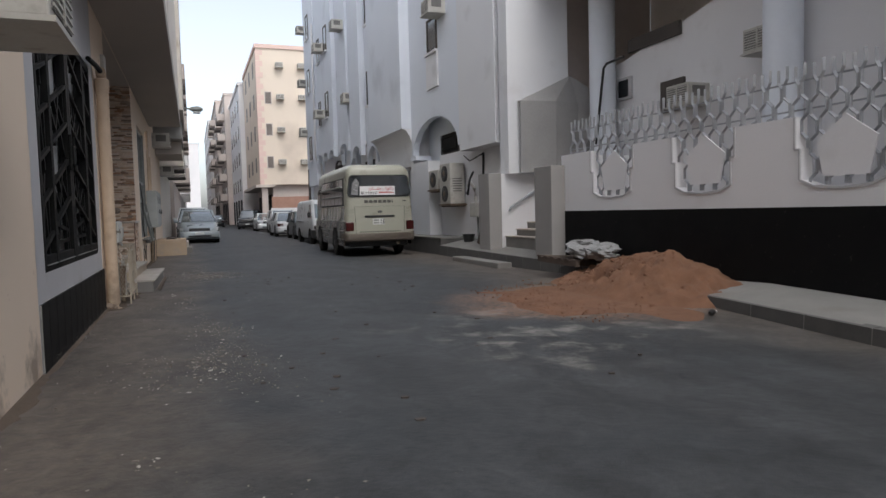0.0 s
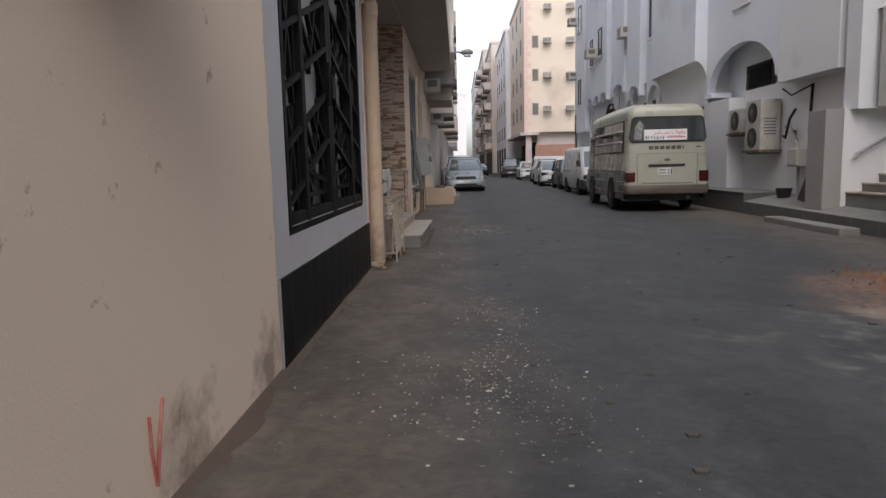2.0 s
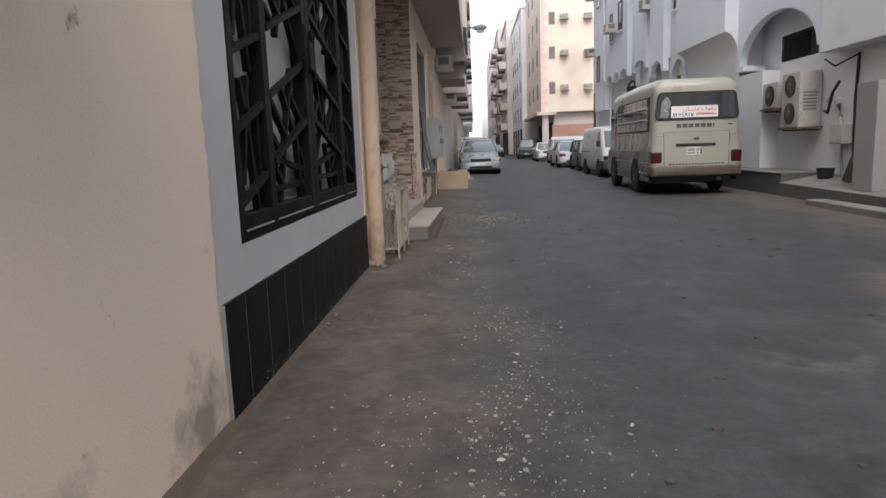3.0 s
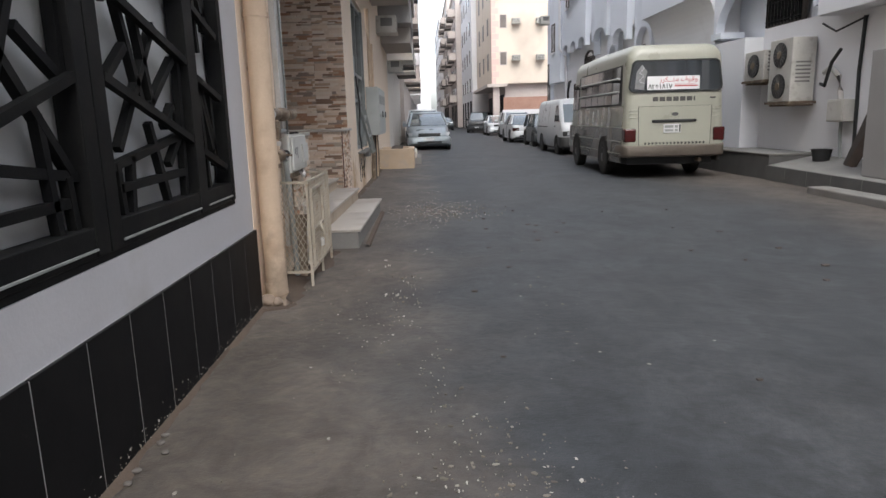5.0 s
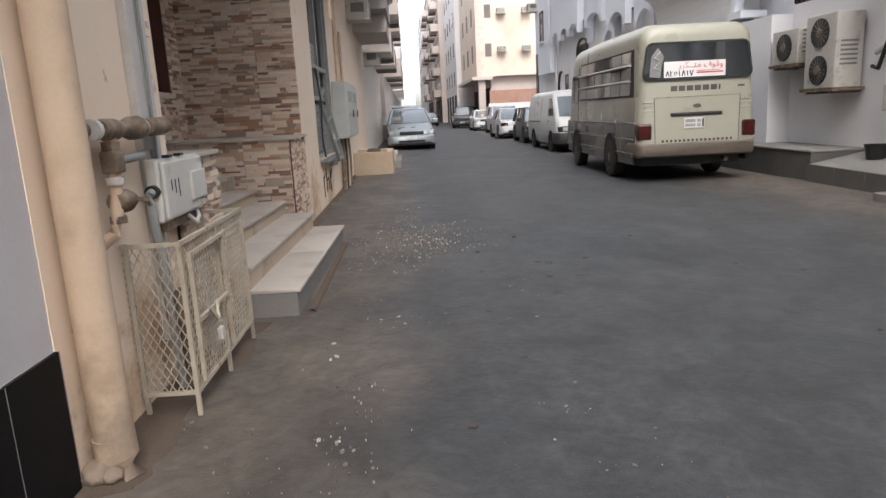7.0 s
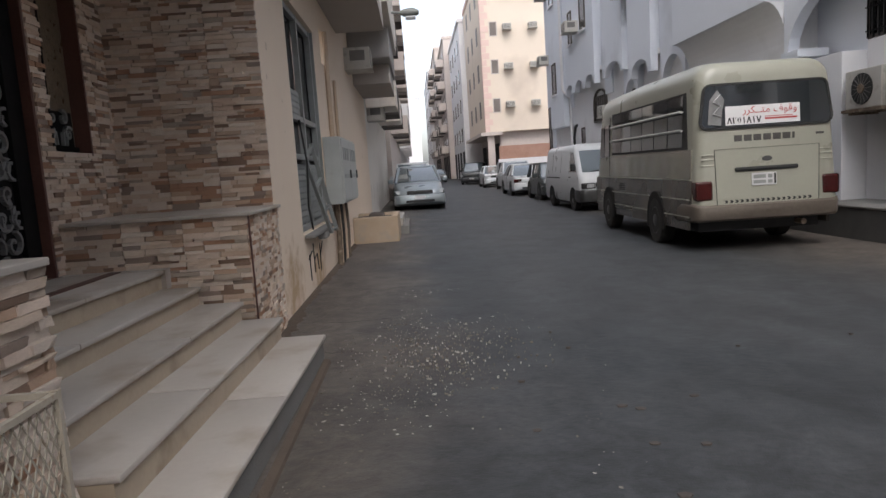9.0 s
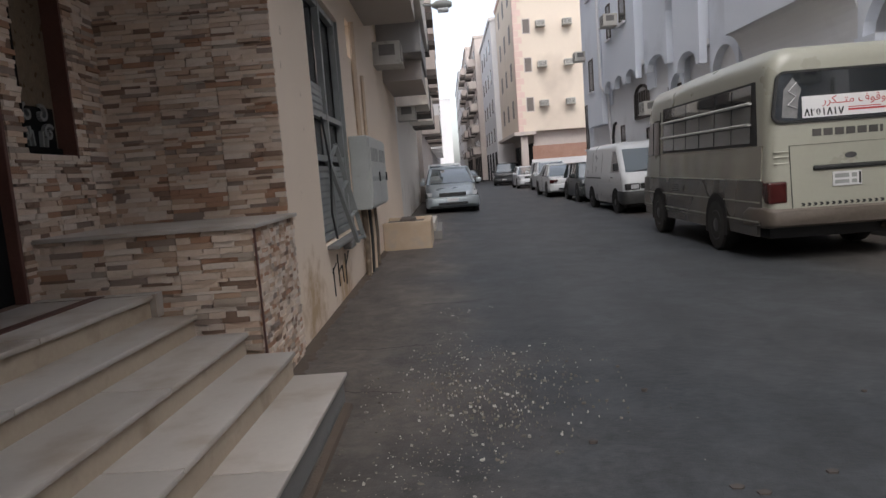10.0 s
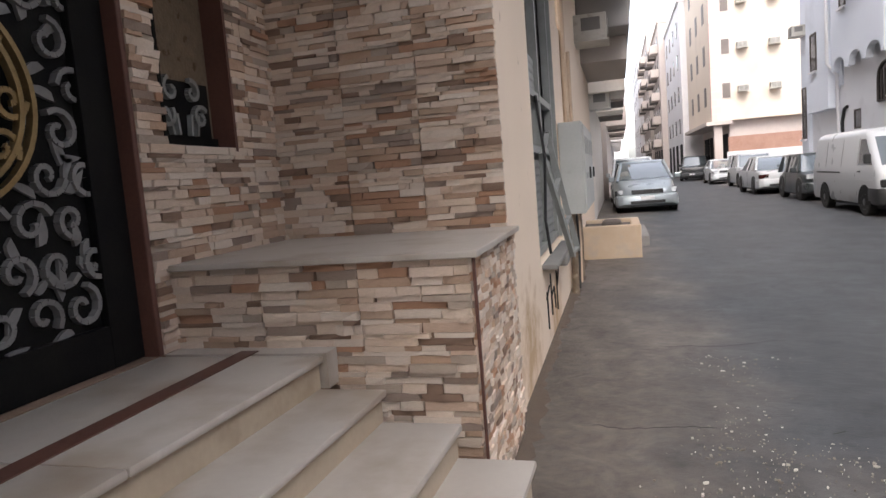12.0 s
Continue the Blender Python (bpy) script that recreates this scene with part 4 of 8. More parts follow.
def mesh_cage():
    """A welded cage of flat bars with expanded mesh, against the wall."""
    c = thing("meter_cage", "chipped cream steel cage with diamond mesh round a meter", "cage")
    x0, x1, y0, y1, z1 = XL + 0.01, -0.79, 8.94, 9.98, 0.80
    for x, y in ((x1, y0), (x1, y1), (x0 + 0.02, y0), (x0 + 0.02, y1), (x1, (y0 + y1) / 2)):
        part("post", bar(B(), (x, y, 0.0), (x, y, z1), 0.019), "cage_paint", c)
    for z in (0.11, z1 - 0.012):
        part("rail", bar(B(), (x1, y0, z), (x1, y1, z), 0.018), "cage_paint", c)
        part("rail", bar(B(), (x0, y0, z), (x1, y0, z), 0.018), "cage_paint", c)
        part("rail", bar(B(), (x0, y1, z), (x1, y1, z), 0.018), "cage_paint", c)
    door = part("door", bar(bar(bar(bar(B(), (x1 + 0.02, 9.0, 0.14), (x1 + 0.02, 9.0, 0.74), 0.018), (x1 + 0.02, 9.5, 0.14), (x1 + 0.02, 9.5, 0.74), 0.018), (x1 + 0.02, 9.0, 0.42), (x1 + 0.02, 9.5, 0.42), 0.017), (x1 + 0.02, 9.0, 0.73), (x1 + 0.02, 9.5, 0.73), 0.017), "cage_paint", c)
    part("latch", bar(bar(B(), (x1 + 0.04, 9.12, 0.45), (x1 + 0.06, 9.17, 0.38), 0.012), (x1 + 0.06, 9.17, 0.38), (x1 + 0.04, 9.24, 0.45), 0.012), "cage_paint", door)
    part("padlock", slab_box(x1 + 0.035, x1 + 0.06, 9.2, 9.25, 0.26, 0.32, bevel=0.006), "conduit", door)

    def mesh(a, b):
        bm = B()
        a, b = Vector(a), Vector(b)
        u = (b - a)
        L = Vector((u.x, u.y, 0)).length
        step = 0.036
        h = z1 - 0.12
        k = -h
        while k < L:
            for s in (1, -1):
                t0, t1 = max(0, k), min(L, k + h * 0.55)
                if t1 > t0:
                    f0, f1 = (t0 - k) / (h * 0.55), (t1 - k) / (h * 0.55)
                    if s < 0:
                        f0, f1 = 1 - f0, 1 - f1
                    bar(bm, a + u * (t0 / L) + Vector((0, 0, 0.1 + f0 * h)), a + u * (t1 / L) + Vector((0, 0, 0.1 + f1 * h)), 0.0042)
            k += step
        part("diamond_mesh", bm, "cage_paint", c)
    mesh((x1, y0, 0), (x1, y1, 0))
    mesh((x0, y0, 0), (x1, y0, 0))
    part("meter", tube(B(), [(-0.93, 9.3, 0.0), (-0.93, 9.3, 0.35), (-0.93, 9.32, 0.5)], [0.04, 0.05, 0.07], 10), "rust", c, smooth=True)
    part("meter", tube(B(), [(-0.93, 9.7, 0.0), (-0.93, 9.7, 0.45), (-0.93, 9.62, 0.55)], 0.03, 10), "conduit", c, smooth=True)


mesh_cage()

# ---- porch steps ----
STEPS = ((-0.505, 0.19), (-0.797, 0.345), (-1.066, 0.48), (-1.355, 0.61), (-1.605, 0.745))
YS0, YS1 = 10.42, 12.93


SPLAY = (0.020, 0.028, 0.037, 0.047, 0.052)


def splayed(x_front, x_back, slope, y0, y1, z0, z1, bevel=0.0):
    """A step slab whose front edge drifts from the street line by its slope."""
    def f(y):
        return x_front + slope * (y - YS1)
    bm = prism(B(), [(f(y0), y0), (f(y1), y1), (x_back, y1), (x_back, y0)], "z", z0, z1)
    if bevel:
        bmesh.ops.bevel(bm, geom=list(bm.edges), offset=bevel, segments=2, affect="EDGES", profile=0.5)
    return bm


def porch_steps():
    st = thing("porch_steps", "five cream marble steps with worn rounded nosings", "steps", kind="structure")
    for i, (x, z) in enumerate(STEPS):
        back = STEPS[i + 1][0] - 0.2 if i < 4 else -2.365
        k = SPLAY[i]
        y0, y1 = (YS0, YS1 - 0.02) if i else (YS0 - 0.03, YS1)
        part("riser", splayed(x - 0.025, back, k, y0 + 0.004, y1 - 0.004, -0.05, z - 0.03), "riser" if i else "concrete", st)
        cut = (11.62,) if i == 0 else ((11.35,) if i % 2 else (11.9,))
        ends = [y0, *cut, y1]
        for a, b in zip(ends, ends[1:]):
            part("tread", splayed(x, back, k, a + 0.0015, b - 0.0015, z - 0.03, z, bevel=0.009), "marble", st, smooth=True)
    part("inlay", splayed(-1.93, -2.01, 0.0, YS0 + 0.05, 12.97, 0.745, 0.749), "brown_wood", st, "dark strip across the landing")
    part("landing", slab_box(-2.36, -1.61, 12.94, 13.04, 0.6, 0.744), "marble", st)


porch_steps()


def unit_stone(seed):
    """A split strip with slanted, uneven ends and a hewn face."""
    r = random.Random(seed)
    bm = B()
    pts = [(u, v) for u in (0, 0.5, 1) for v in (0, 1)]
    skew = [r.uniform(-0.04, 0.05) for _ in range(4)]
    ends = {(0, 0): skew[0], (0, 1): skew[1], (1, 0): 1 - skew[2], (1, 1): 1 - skew[3]}
    f = [bm.verts.new((ends.get((u, v), u) + (0.012 if u == 0 else -0.012 if u == 1 else 0), r.uniform(0.6, 1.0), v + (0.03 if v == 0 else -0.03) + (r.uniform(-0.09, 0.09) if u == 0.5 else 0))) for u, v in pts]
    k = [bm.verts.new((ends.get((u, v), u), 0.0, v)) for u, v in pts]
    for i in (0, 2):
        bm.faces.new((f[i], f[i + 2], f[i + 3], f[i + 1]))
        bm.faces.new((f[i], k[i], k[i + 2], f[i + 2]))
        bm.faces.new((f[i + 1], f[i + 3], k[i + 3], k[i + 1]))
    bm.faces.new((f[0], f[1], k[1], k[0]))
    bm.faces.new((f[4], k[4], k[5], f[5]))
    return bm


STONES = [mesh_of("stone", unit_stone(i), "stone") for i in range(12)]
STONE_DATA = []
for i in range(12):
    bm_ = unit_stone(i)
    bm_.verts.index_update()
    STONE_DATA.append(([v.co.copy() for v in bm_.verts], [[v.index for v in f.verts] for f in bm_.faces]))
    bm_.free()


def stone_cladding(name, label, origin, u, normal, width, height, seed, near=None, holes=(), lengths=(0.06, 0.25), heights=(0.016, 0.042), depth=(0.010, 0.036), panel=0.44):
    """Rows of split stone strips on a face; the first three hundred that near() favours are single stones."""
    r = random.Random(seed)
    wall = thing(name, label, "stone cladding", kind="structure")
    o, u, nn = Vector(origin), Vector(u), Vector(normal)
    cells = []
    z = 0.0
    while z < height - 0.012:
        h = min(r.uniform(*heights), height - z)
        if height - z - h < 0.02:
            h = height - z
        s = -r.uniform(0, 0.1)
        while s < width:
            n = min(s + r.uniform(*lengths), width)
            seam = (math.floor(max(s, 0) / panel + 0.02) + 1) * panel
            if n > seam - 0.03:
                n = min(seam, width)
            if width - n < 0.04:
                n = width
            a = max(s, 0)
            if n - a > 0.02 and not any(h0 < (a + n) / 2 < h1 and g0 < z + h / 2 < g1 for h0, h1, g0, g1 in holes):
                for h0, h1, g0, g1 in holes:
                    if g0 < z + h / 2 < g1:
                        if a < h0 < n:
                            n = h0
                        elif a < h1 < n:
                            a = h1
                cells.append((a, n, z, h, r.uniform(*depth), r.randrange(12)))
            s = n
        z += h
    if near:
        cells.sort(key=near)
    rest_v, rest_f = [], []
    for i, (a, n, z, h, d, k) in enumerate(cells):
        m = Matrix(((u.x * (n - a), nn.x * d, 0, o.x + u.x * a), (u.y * (n - a), nn.y * d, 0, o.y + u.y * a), (0, 0, h, o.z + z), (0, 0, 0, 1)))
        if i < 300:
            ob = new("stone", STONES[k])
            ob.parent = wall
            ob.matrix_local = m
        else:
            vs, fs = STONE_DATA[k]
            base = len(rest_v)
            rest_v.extend((m @ v)[:] for v in vs)
            rest_f.extend([base + q for q in f] for f in fs)
    if rest_v:
        me = bpy.data.meshes.new("stones")
        me.from_pydata(rest_v, [], rest_f)
        me.materials.append(M["stone_joined"])
        ob = tagged(new("stones", me), "rows of split stone strips", kind="stuff")
        ob.parent = wall
    return wall


# knee walls at both ends of the steps, capped with marble
def knee_wall(y0, y1, x_front, cap_z=1.116):
    k = thing("knee_wall", "low split stone wall with a cream marble cap beside the steps", "knee wall", kind="structure")
    part("core", slab_box(-2.37, x_front - 0.03, y0 + 0.03, y1, -0.05, cap_z - 0.03), "mortar", k)
    part("cap", slab_box(-2.37, x_front + 0.015, y0 - 0.015, y1, cap_z - 0.028, cap_z, bevel=0.005), "marble", k)
    return k


knee_wall(13.02, 14.098, -1.0)
knee_wall(9.662, 10.39, -1.0, 1.13)
structure("knee_trim", slab_box(-1.012, -1.0, 13.028, 13.04, 0.0, 1.086), "brown_wood", "dark corner trim of the low stone wall", "trim")

# ---- front door and slit window ----
def scroll(bm, cx, cz, x, r0, turns, w, hand=1, start=0.0):
    """A flat scroll of bar work in the plane of the door."""
    n = int(14 * turns)
    pts = []
    for i in range(n + 1):
        t = i / n
        a = start + hand * t * turns * 2 * math.pi
        rr = r0 * (1 - 0.82 * t)
        pts.append((x, cx + rr * math.cos(a), cz + rr * math.sin(a)))
    for p, q in zip(pts, pts[1:]):
        bar(bm, p, q, w, 0.02)


def curl(bm, cx, cz, x, r0, turns, w0, w1, hand, start):
    """A scroll that thins towards its eye."""
    n = int(12 * turns)
    pts = []
    for i in range(n + 1):
        t = i / n
        a = start + hand * t * turns * 2 * math.pi
        rr = r0 * (1 - 0.78 * t)
        pts.append((x, cx + rr * math.cos(a), cz + rr * math.sin(a)))
    for i, (p, q) in enumerate(zip(pts, pts[1:])):
        bar(bm, p, q, w0 + (w1 - w0) * i / n, 0.02)


def blade(bm, cy, cz, x, turn, length, w):
    """A pointed, bent leaf lying in the plane of the door."""
    pts = []
    for side in (1, -1):
        for i in range(6) if side == 1 else range(5, 0, -1):
            t = i / 5
            bend = 0.35 * length * t * t
            half = side * w * 0.5 * math.sin(math.pi * min(1.0, 0.12 + t * 0.88))
            u, v = t * length, bend + half
            pts.append((cy + u * math.cos(turn) - v * math.sin(turn), cz + u * math.sin(turn) + v * math.cos(turn)))
    prism(bm, pts, "x", x - 0.009, x + 0.008)


def front_door():
    d = thing("door_1", "black iron double door with scrollwork over frosted glass and a brass medallion", "door", kind="structure")
    x = -2.44
    y0, y1, z0, z1 = 10.56, 12.892, 0.75, 3.24
    part("door_frame", slab_box(-2.5, -2.35, 12.895, 12.925, 0.745, 3.3, bevel=0.006), "brown_wood", d)
    part("door_frame", slab_box(-2.5, -2.362, 10.505, 10.555, 0.745, 3.3, bevel=0.006), "brown_wood", d)
    for a, b in ((y0, 11.675), (11.685, y1)):
        leaf = part("leaf", slab_box(x - 0.05, x - 0.02, a, b, z0, z1), "black_iron", d, "black iron door leaf")
        for s, e in ((a, a + 0.14), (b - 0.17, b)):
            part("stile", slab_box(x - 0.028, x + 0.02, s, e, z0, z1, bevel=0.004), "black_iron", leaf)
        for s, e in ((z0, z0 + 0.17), (z1 - 0.14, z1)):
            part("rail", slab_box(x - 0.028, x + 0.018, a + 0.14, b - 0.17, s, e), "black_iron", leaf)
        rnd = random.Random(5)
        bm = B()
        xs = x - 0.012
        row = 0
        z = z0 + 0.27
        while z < z1 - 0.2:
            u = a + 0.24 + 0.09 * (row % 2)
            while u < b - 0.17:
                if math.hypot(u - 12.13, z - 1.77) > 0.44:
                    hand = 1 if (row + int(u * 7)) % 2 else -1
                    start = rnd.uniform(0, 6.28)
                    curl(bm, u, z, xs, rnd.uniform(0.068, 0.088), rnd.uniform(0.95, 1.25), 0.050, 0.022, hand, start)
                    for k in range(2):
                        q = start + rnd.uniform(0.4, 1.2) + 2.2 * k
                        blade(bm, u + 0.10 * math.cos(q), z + 0.10 * math.sin(q), xs, q + hand * 1.2, rnd.uniform(0.08, 0.13), rnd.uniform(0.03, 0.045))
                u += 0.175
            z += 0.165
            row += 1
        part("scrollwork", bm, "cutout", leaf, "grey glass showing through scroll cut-outs")
    bm = B()
    for r in (0.36, 0.31):
        for i in range(40):
            p, q = 2 * math.pi * i / 40, 2 * math.pi * (i + 1) / 40
            bar(bm, (x + 0.03, 12.13 + r * math.cos(p), 1.77 + r * math.sin(p)), (x + 0.03, 12.13 + r * math.cos(q), 1.77 + r * math.sin(q)), 0.03, 0.02)
    for i in range(10):
        p = 2 * math.pi * i / 10
        scroll(bm, 12.13 + 0.27 * math.cos(p), 1.77 + 0.27 * math.sin(p), x + 0.03, 0.07, 1.2, 0.014, 1 if i % 2 else -1, p)
    part("medallion", bm, "gold", d, "round brass medallion")
    return d


front_door()


def slit_window():
    w = thing("window_3", "narrow window with brown patterned glass above black scrollwork", "window", kind="structure")
    y0, y1, z0, z1 = 13.12, 13.66, 1.62, 3.3
    x = -2.46
    part("pane", slab_box(x - 0.02, x - 0.01, y0, y1, z0, z1), "pattern_glass", w)
    part("jamb", slab_box(-2.5, -2.345, y1 - 0.022, y1, z0, z1), "brown_wood", w)
    part("jamb", slab_box(-2.5, -2.365, y0, y0 + 0.02, z0, z1), "black_iron", w)
    part("rail", slab_box(x - 0.005, x + 0.03, y0 + 0.02, y1 - 0.045, z0, z0 + 0.07), "black_iron", w)
    part("lower_pane", slab_box(x - 0.009, x - 0.004, y0 + 0.02, y1 - 0.045, z0 + 0.07, z0 + 0.34), "black_iron", w)
    bm = B()
    c = (y0 + y1) / 2 - 0.012
    for k in (-2, -1, 1, 2):
        bar(bm, (x + 0.01, c + 0.045 * k, z0 + 0.08), (x + 0.01, c + 0.055 * k, z0 + 0.18), 0.026, 0.014)
    for s in (-1, 1):
        scroll(bm, c + s * 0.13, z0 + 0.17, x + 0.01, 0.06, 1.2, 0.026, s, 0.6)
        scroll(bm, c + s * 0.08, z0 + 0.29, x + 0.01, 0.06, 1.0, 0.026, -s, 1.8)
    part("scrollwork", bm, "grey_metal", w)


slit_window()


def house_window():
    """The tall grey metal window with louvres and a broken frame leaning in it."""
    w = thing("window_4", "tall grey metal window with louvred vents and a bent frame hanging out", "window", kind="structure")
    x = XL - 0.08
    y0, y1, z0, z1 = 15.47, 17.48, 0.72, 3.28
    part("pane", slab_box(x - 0.05, x - 0.04, y0, y1, z0, z1), "window_glass", w)
    for a in (y0, 16.42, y1 - 0.08):
        part("window_frame", slab_box(x - 0.03, x + 0.04, a, a + 0.08, z0, z1), "grey_metal", w)
    for z in (z0, 1.55, 2.0, z1 - 0.07):
        part("window_frame", slab_box(x - 0.028, x + 0.035, y0, y1, z, z + 0.06), "grey_metal", w)
    for a, b, lo, hi in ((15.56, 16.4, 0.80, 1.52), (16.52, 17.38, 0.80, 1.52), (15.56, 16.4, 2.08, 2.4)):
        n = int((hi - lo) / 0.07)
        for k in range(n):
            z = lo + 0.07 * k
            part("slat", bar(B(), (x + 0.0, a, z + 0.03), (x + 0.0, b, z + 0.03), 0.012, 0.055, turn=math.pi / 4 + 0.5), "grey_metal", w)
    part("jamb", slab_box(x - 0.2, XL - 0.004, y1, y1 + 0.018, z0, z1), "grey_metal", w)
    f = thing("broken_frame", "bent grey metal window frame leaning out over the sill", "window frame")
    p = Vector((XL + 0.0, 16.3, 1.5))
    part("stile", bar(B(), (XL - 0.02, 16.15, 1.55), (XL + 0.16, 16.55, 0.62), 0.05, 0.03), "grey_metal", f)
    part("stile", bar(B(), (XL - 0.02, 16.65, 1.75), (XL + 0.18, 16.95, 0.62), 0.05, 0.03), "grey_metal", f)
    for t in (0.02, 0.38, 0.7, 0.97):
        a = Vector((XL - 0.02, 16.15, 1.55)).lerp(Vector((XL + 0.16, 16.55, 0.62)), t)
        b = Vector((XL - 0.02, 16.65, 1.75)).lerp(Vector((XL + 0.18, 16.95, 0.62)), t)
        part("rail", bar(B(), a, b, 0.04, 0.025), "grey_metal", f)
    part("cable", tube(B(), [(XL - 0.02, 15.95, 2.0), (XL + 0.02, 16.0, 1.5), (XL + 0.0, 15.95, 1.0), (XL + 0.02, 16.02, 0.72)], 0.012, 8), "black_plastic", f, smooth=True)
    s = thing("window_ledge", "rough stone window ledge with rubble on it", "ledge", kind="structure")
    part("ledge", slab_box(XL, XL + 0.12, 15.5, 17.2, 0.66, 0.70, bevel=0.01), "concrete", s)
    part("rubble", slab_box(XL + 0.02, XL + 0.13, 16.3, 16.6, 0.57, 0.659, bevel=0.02), "concrete", s)


house_window()


def meter_box():
    m = thing("meter_cabinet", "grey steel electricity meter cabinet with eight small windows", "meter cabinet")
    x0, x1, y0, y1, z0, z1 = XL + 0.005, -0.80, 17.55, 19.65, 0.93, 1.88
    part("body", slab_box(x0, x1, y0, y1, z0, z1, bevel=0.012), "meter_grey", m)
    for k in range(2):
        a = y0 + 0.04 + k * 1.02
        door = part("door", slab_box(x1 + 0.001, x1 + 0.018, a, a + 1.0, z0 + 0.03, z1 - 0.03, bevel=0.005), "meter_grey", m)
        for j in range(3):
            part("window", slab_box(x1 + 0.018, x1 + 0.024, a + 0.1 + 0.29 * j, a + 0.32 + 0.29 * j, z0 + 0.62, z0 + 0.80), "grey_metal", door)
        part("handle", slab_box(x1 + 0.018, x1 + 0.04, a + 0.9, a + 0.93, z0 + 0.35, z0 + 0.48), "black_plastic", door)
        for j in range(4):
            part("ink_mark", slab_box(x1 + 0.018, x1 + 0.02, a + 0.12 + 0.2 * j, a + 0.24 + 0.2 * j, z0 + 0.36, z0 + 0.42), "grey_metal", door)
    for k in range(7):
        y = 18.05 + 0.2 * k
        tone = ("rust", "pipe", "black_plastic")[k % 3]
        part("cable", tube(B(), [(XL + 0.06, y, z0), (XL + 0.07, y + 0.02, 0.5), (XL + 0.06, y - 0.02, -0.02)], 0.028 if k % 2 else 0.04, 8), tone, m, smooth=True)
    return m


meter_box()


def wall_cables():
    c = thing("wall_cables", "beige cables and conduit climbing the plaster wall", "cable")
    for y, z0, z1 in ((18.5, 1.88, 3.5), (18.66, 1.88, 3.54), (19.4, 1.88, 2.9)):
        part("conduit", tube(B(), [(XL + 0.03, y, z0), (XL + 0.03, y, (z0 + z1) / 2), (XL + 0.03, y + 0.03, z1)], 0.028, 8), "pipe", c, smooth=True)


wall_cables()


def planter():
    p = thing("planter", "orange-stained plaster block with debris in its top beside the wall", "planter")
    x0, x1, y0, y1, z1 = XL + 0.002, -0.17, 20.85, 22.3, 0.5
    part("front", slab_box(x0, x1, y0, y0 + 0.14, -0.05, z1, bevel=0.02), "orange_stain", p)
    part("back", slab_box(x0, x1, y1 - 0.14, y1, -0.05, z1, bevel=0.02), "orange_stain", p)
    part("side", slab_box(x1 - 0.14, x1 - 0.001, y0 + 0.141, y1 - 0.141, -0.05, z1, bevel=0.02), "orange_stain", p)
    part("soil", slab_box(x0, x1 - 0.141, y0 + 0.141, y1 - 0.141, -0.05, z1 - 0.06), "far_dark", p)
    part("debris", slab_box(-0.75, -0.45, 21.1, 21.5, z1 - 0.06, z1 + 0.06, bevel=0.05), "far_dark", p)
    s = thing("door_steps", "two pale worn doorsteps beyond the planter", "steps", kind="structure")
    part("step", slab_box(XL, 0.0, 22.35, 24.6, -0.05, 0.17, bevel=0.015), "concrete", s)
    part("step", slab_box(XL, -0.12, 22.37, 24.5, 0.171, 0.34, bevel=0.015), "marble", s)


planter()

def wall_dirt():
    """Sandy dirt and crumbs gathered along the wall foot."""
    bm = B()
    prev = None
    y = -3.0
    while y < 20.8:
        w = 0.10 + 0.09 * noise.noise((y * 1.7, 7.0, 0)) + 0.05 * noise.noise((y * 6, 3.0, 0)) + 0.07 * noise.noise((y * 15, 5.0, 0)) + (0.14 if 8.3 < y < 10.3 else 0)
        x = -0.5 if 10.4 < y < 12.92 else (-0.985 if 9.6 < y < 14.1 else XL)
        if 10.35 < y < 12.95:
            w *= 0.15
        elif 4.6 < y < 8.3:
            w *= 0.45
        cur = [bm.verts.new((x - 0.02, y, 0.03)), bm.verts.new((x + 0.02, y, 0.022)), bm.verts.new((x + max(w, 0.03), y, road_z(x) - 0.006))]
        if prev and abs(prev[0].co.x - cur[0].co.x) < 0.2:
            for k in range(2):
                bm.faces.new((prev[k], cur[k], cur[k + 1], prev[k + 1]))
        prev = cur
        y += 0.08
    tagged(part("wall_dirt", bm, "dirt", smooth=True), "brown sandy dirt gathered along the wall foot", "dirt", kind="stuff")


wall_dirt()

# paint marks on the plaster
def stroke(bm, x, pts, w):
    for p, q in zip(pts, pts[1:]):
        bar(bm, (x, *p), (x, *q), w, 0.004, turn=math.pi / 4)


def paint_marks():
    g = thing("red_marks", "faded red spray strokes low on the beige wall", "graffiti")
    for pts, w in (([(3.10, 0.40), (3.06, 0.28), (3.02, 0.12)], 0.022), ([(3.00, 0.37), (3.00, 0.25), (3.02, 0.13)], 0.018)):
        bm = B()
        stroke(bm, XL + 0.002, pts, w)
        part("stroke", bm, "red_spray", g)
    g = thing("black_marks", "black sprayed scrawl low on the plaster wall", "graffiti")
    y, z = 15.68, 0.46
    for pts in ([(0, 0), (0.02, -0.3)], [(-0.05, -0.05), (0.2, 0.02)], [(0.3, 0.1), (0.32, -0.25)], [(0.3, -0.1), (0.55, -0.05), (0.6, -0.25)], [(0.8, 0.05), (0.78, -0.3)], [(0.8, -0.1), (1.05, 0.05)]):
        bm = B()
        stroke(bm, XL + 0.002, [(y + p, z + q) for p, q in pts], 0.02)
        part("stroke", bm, "black_ink", g)


paint_marks()


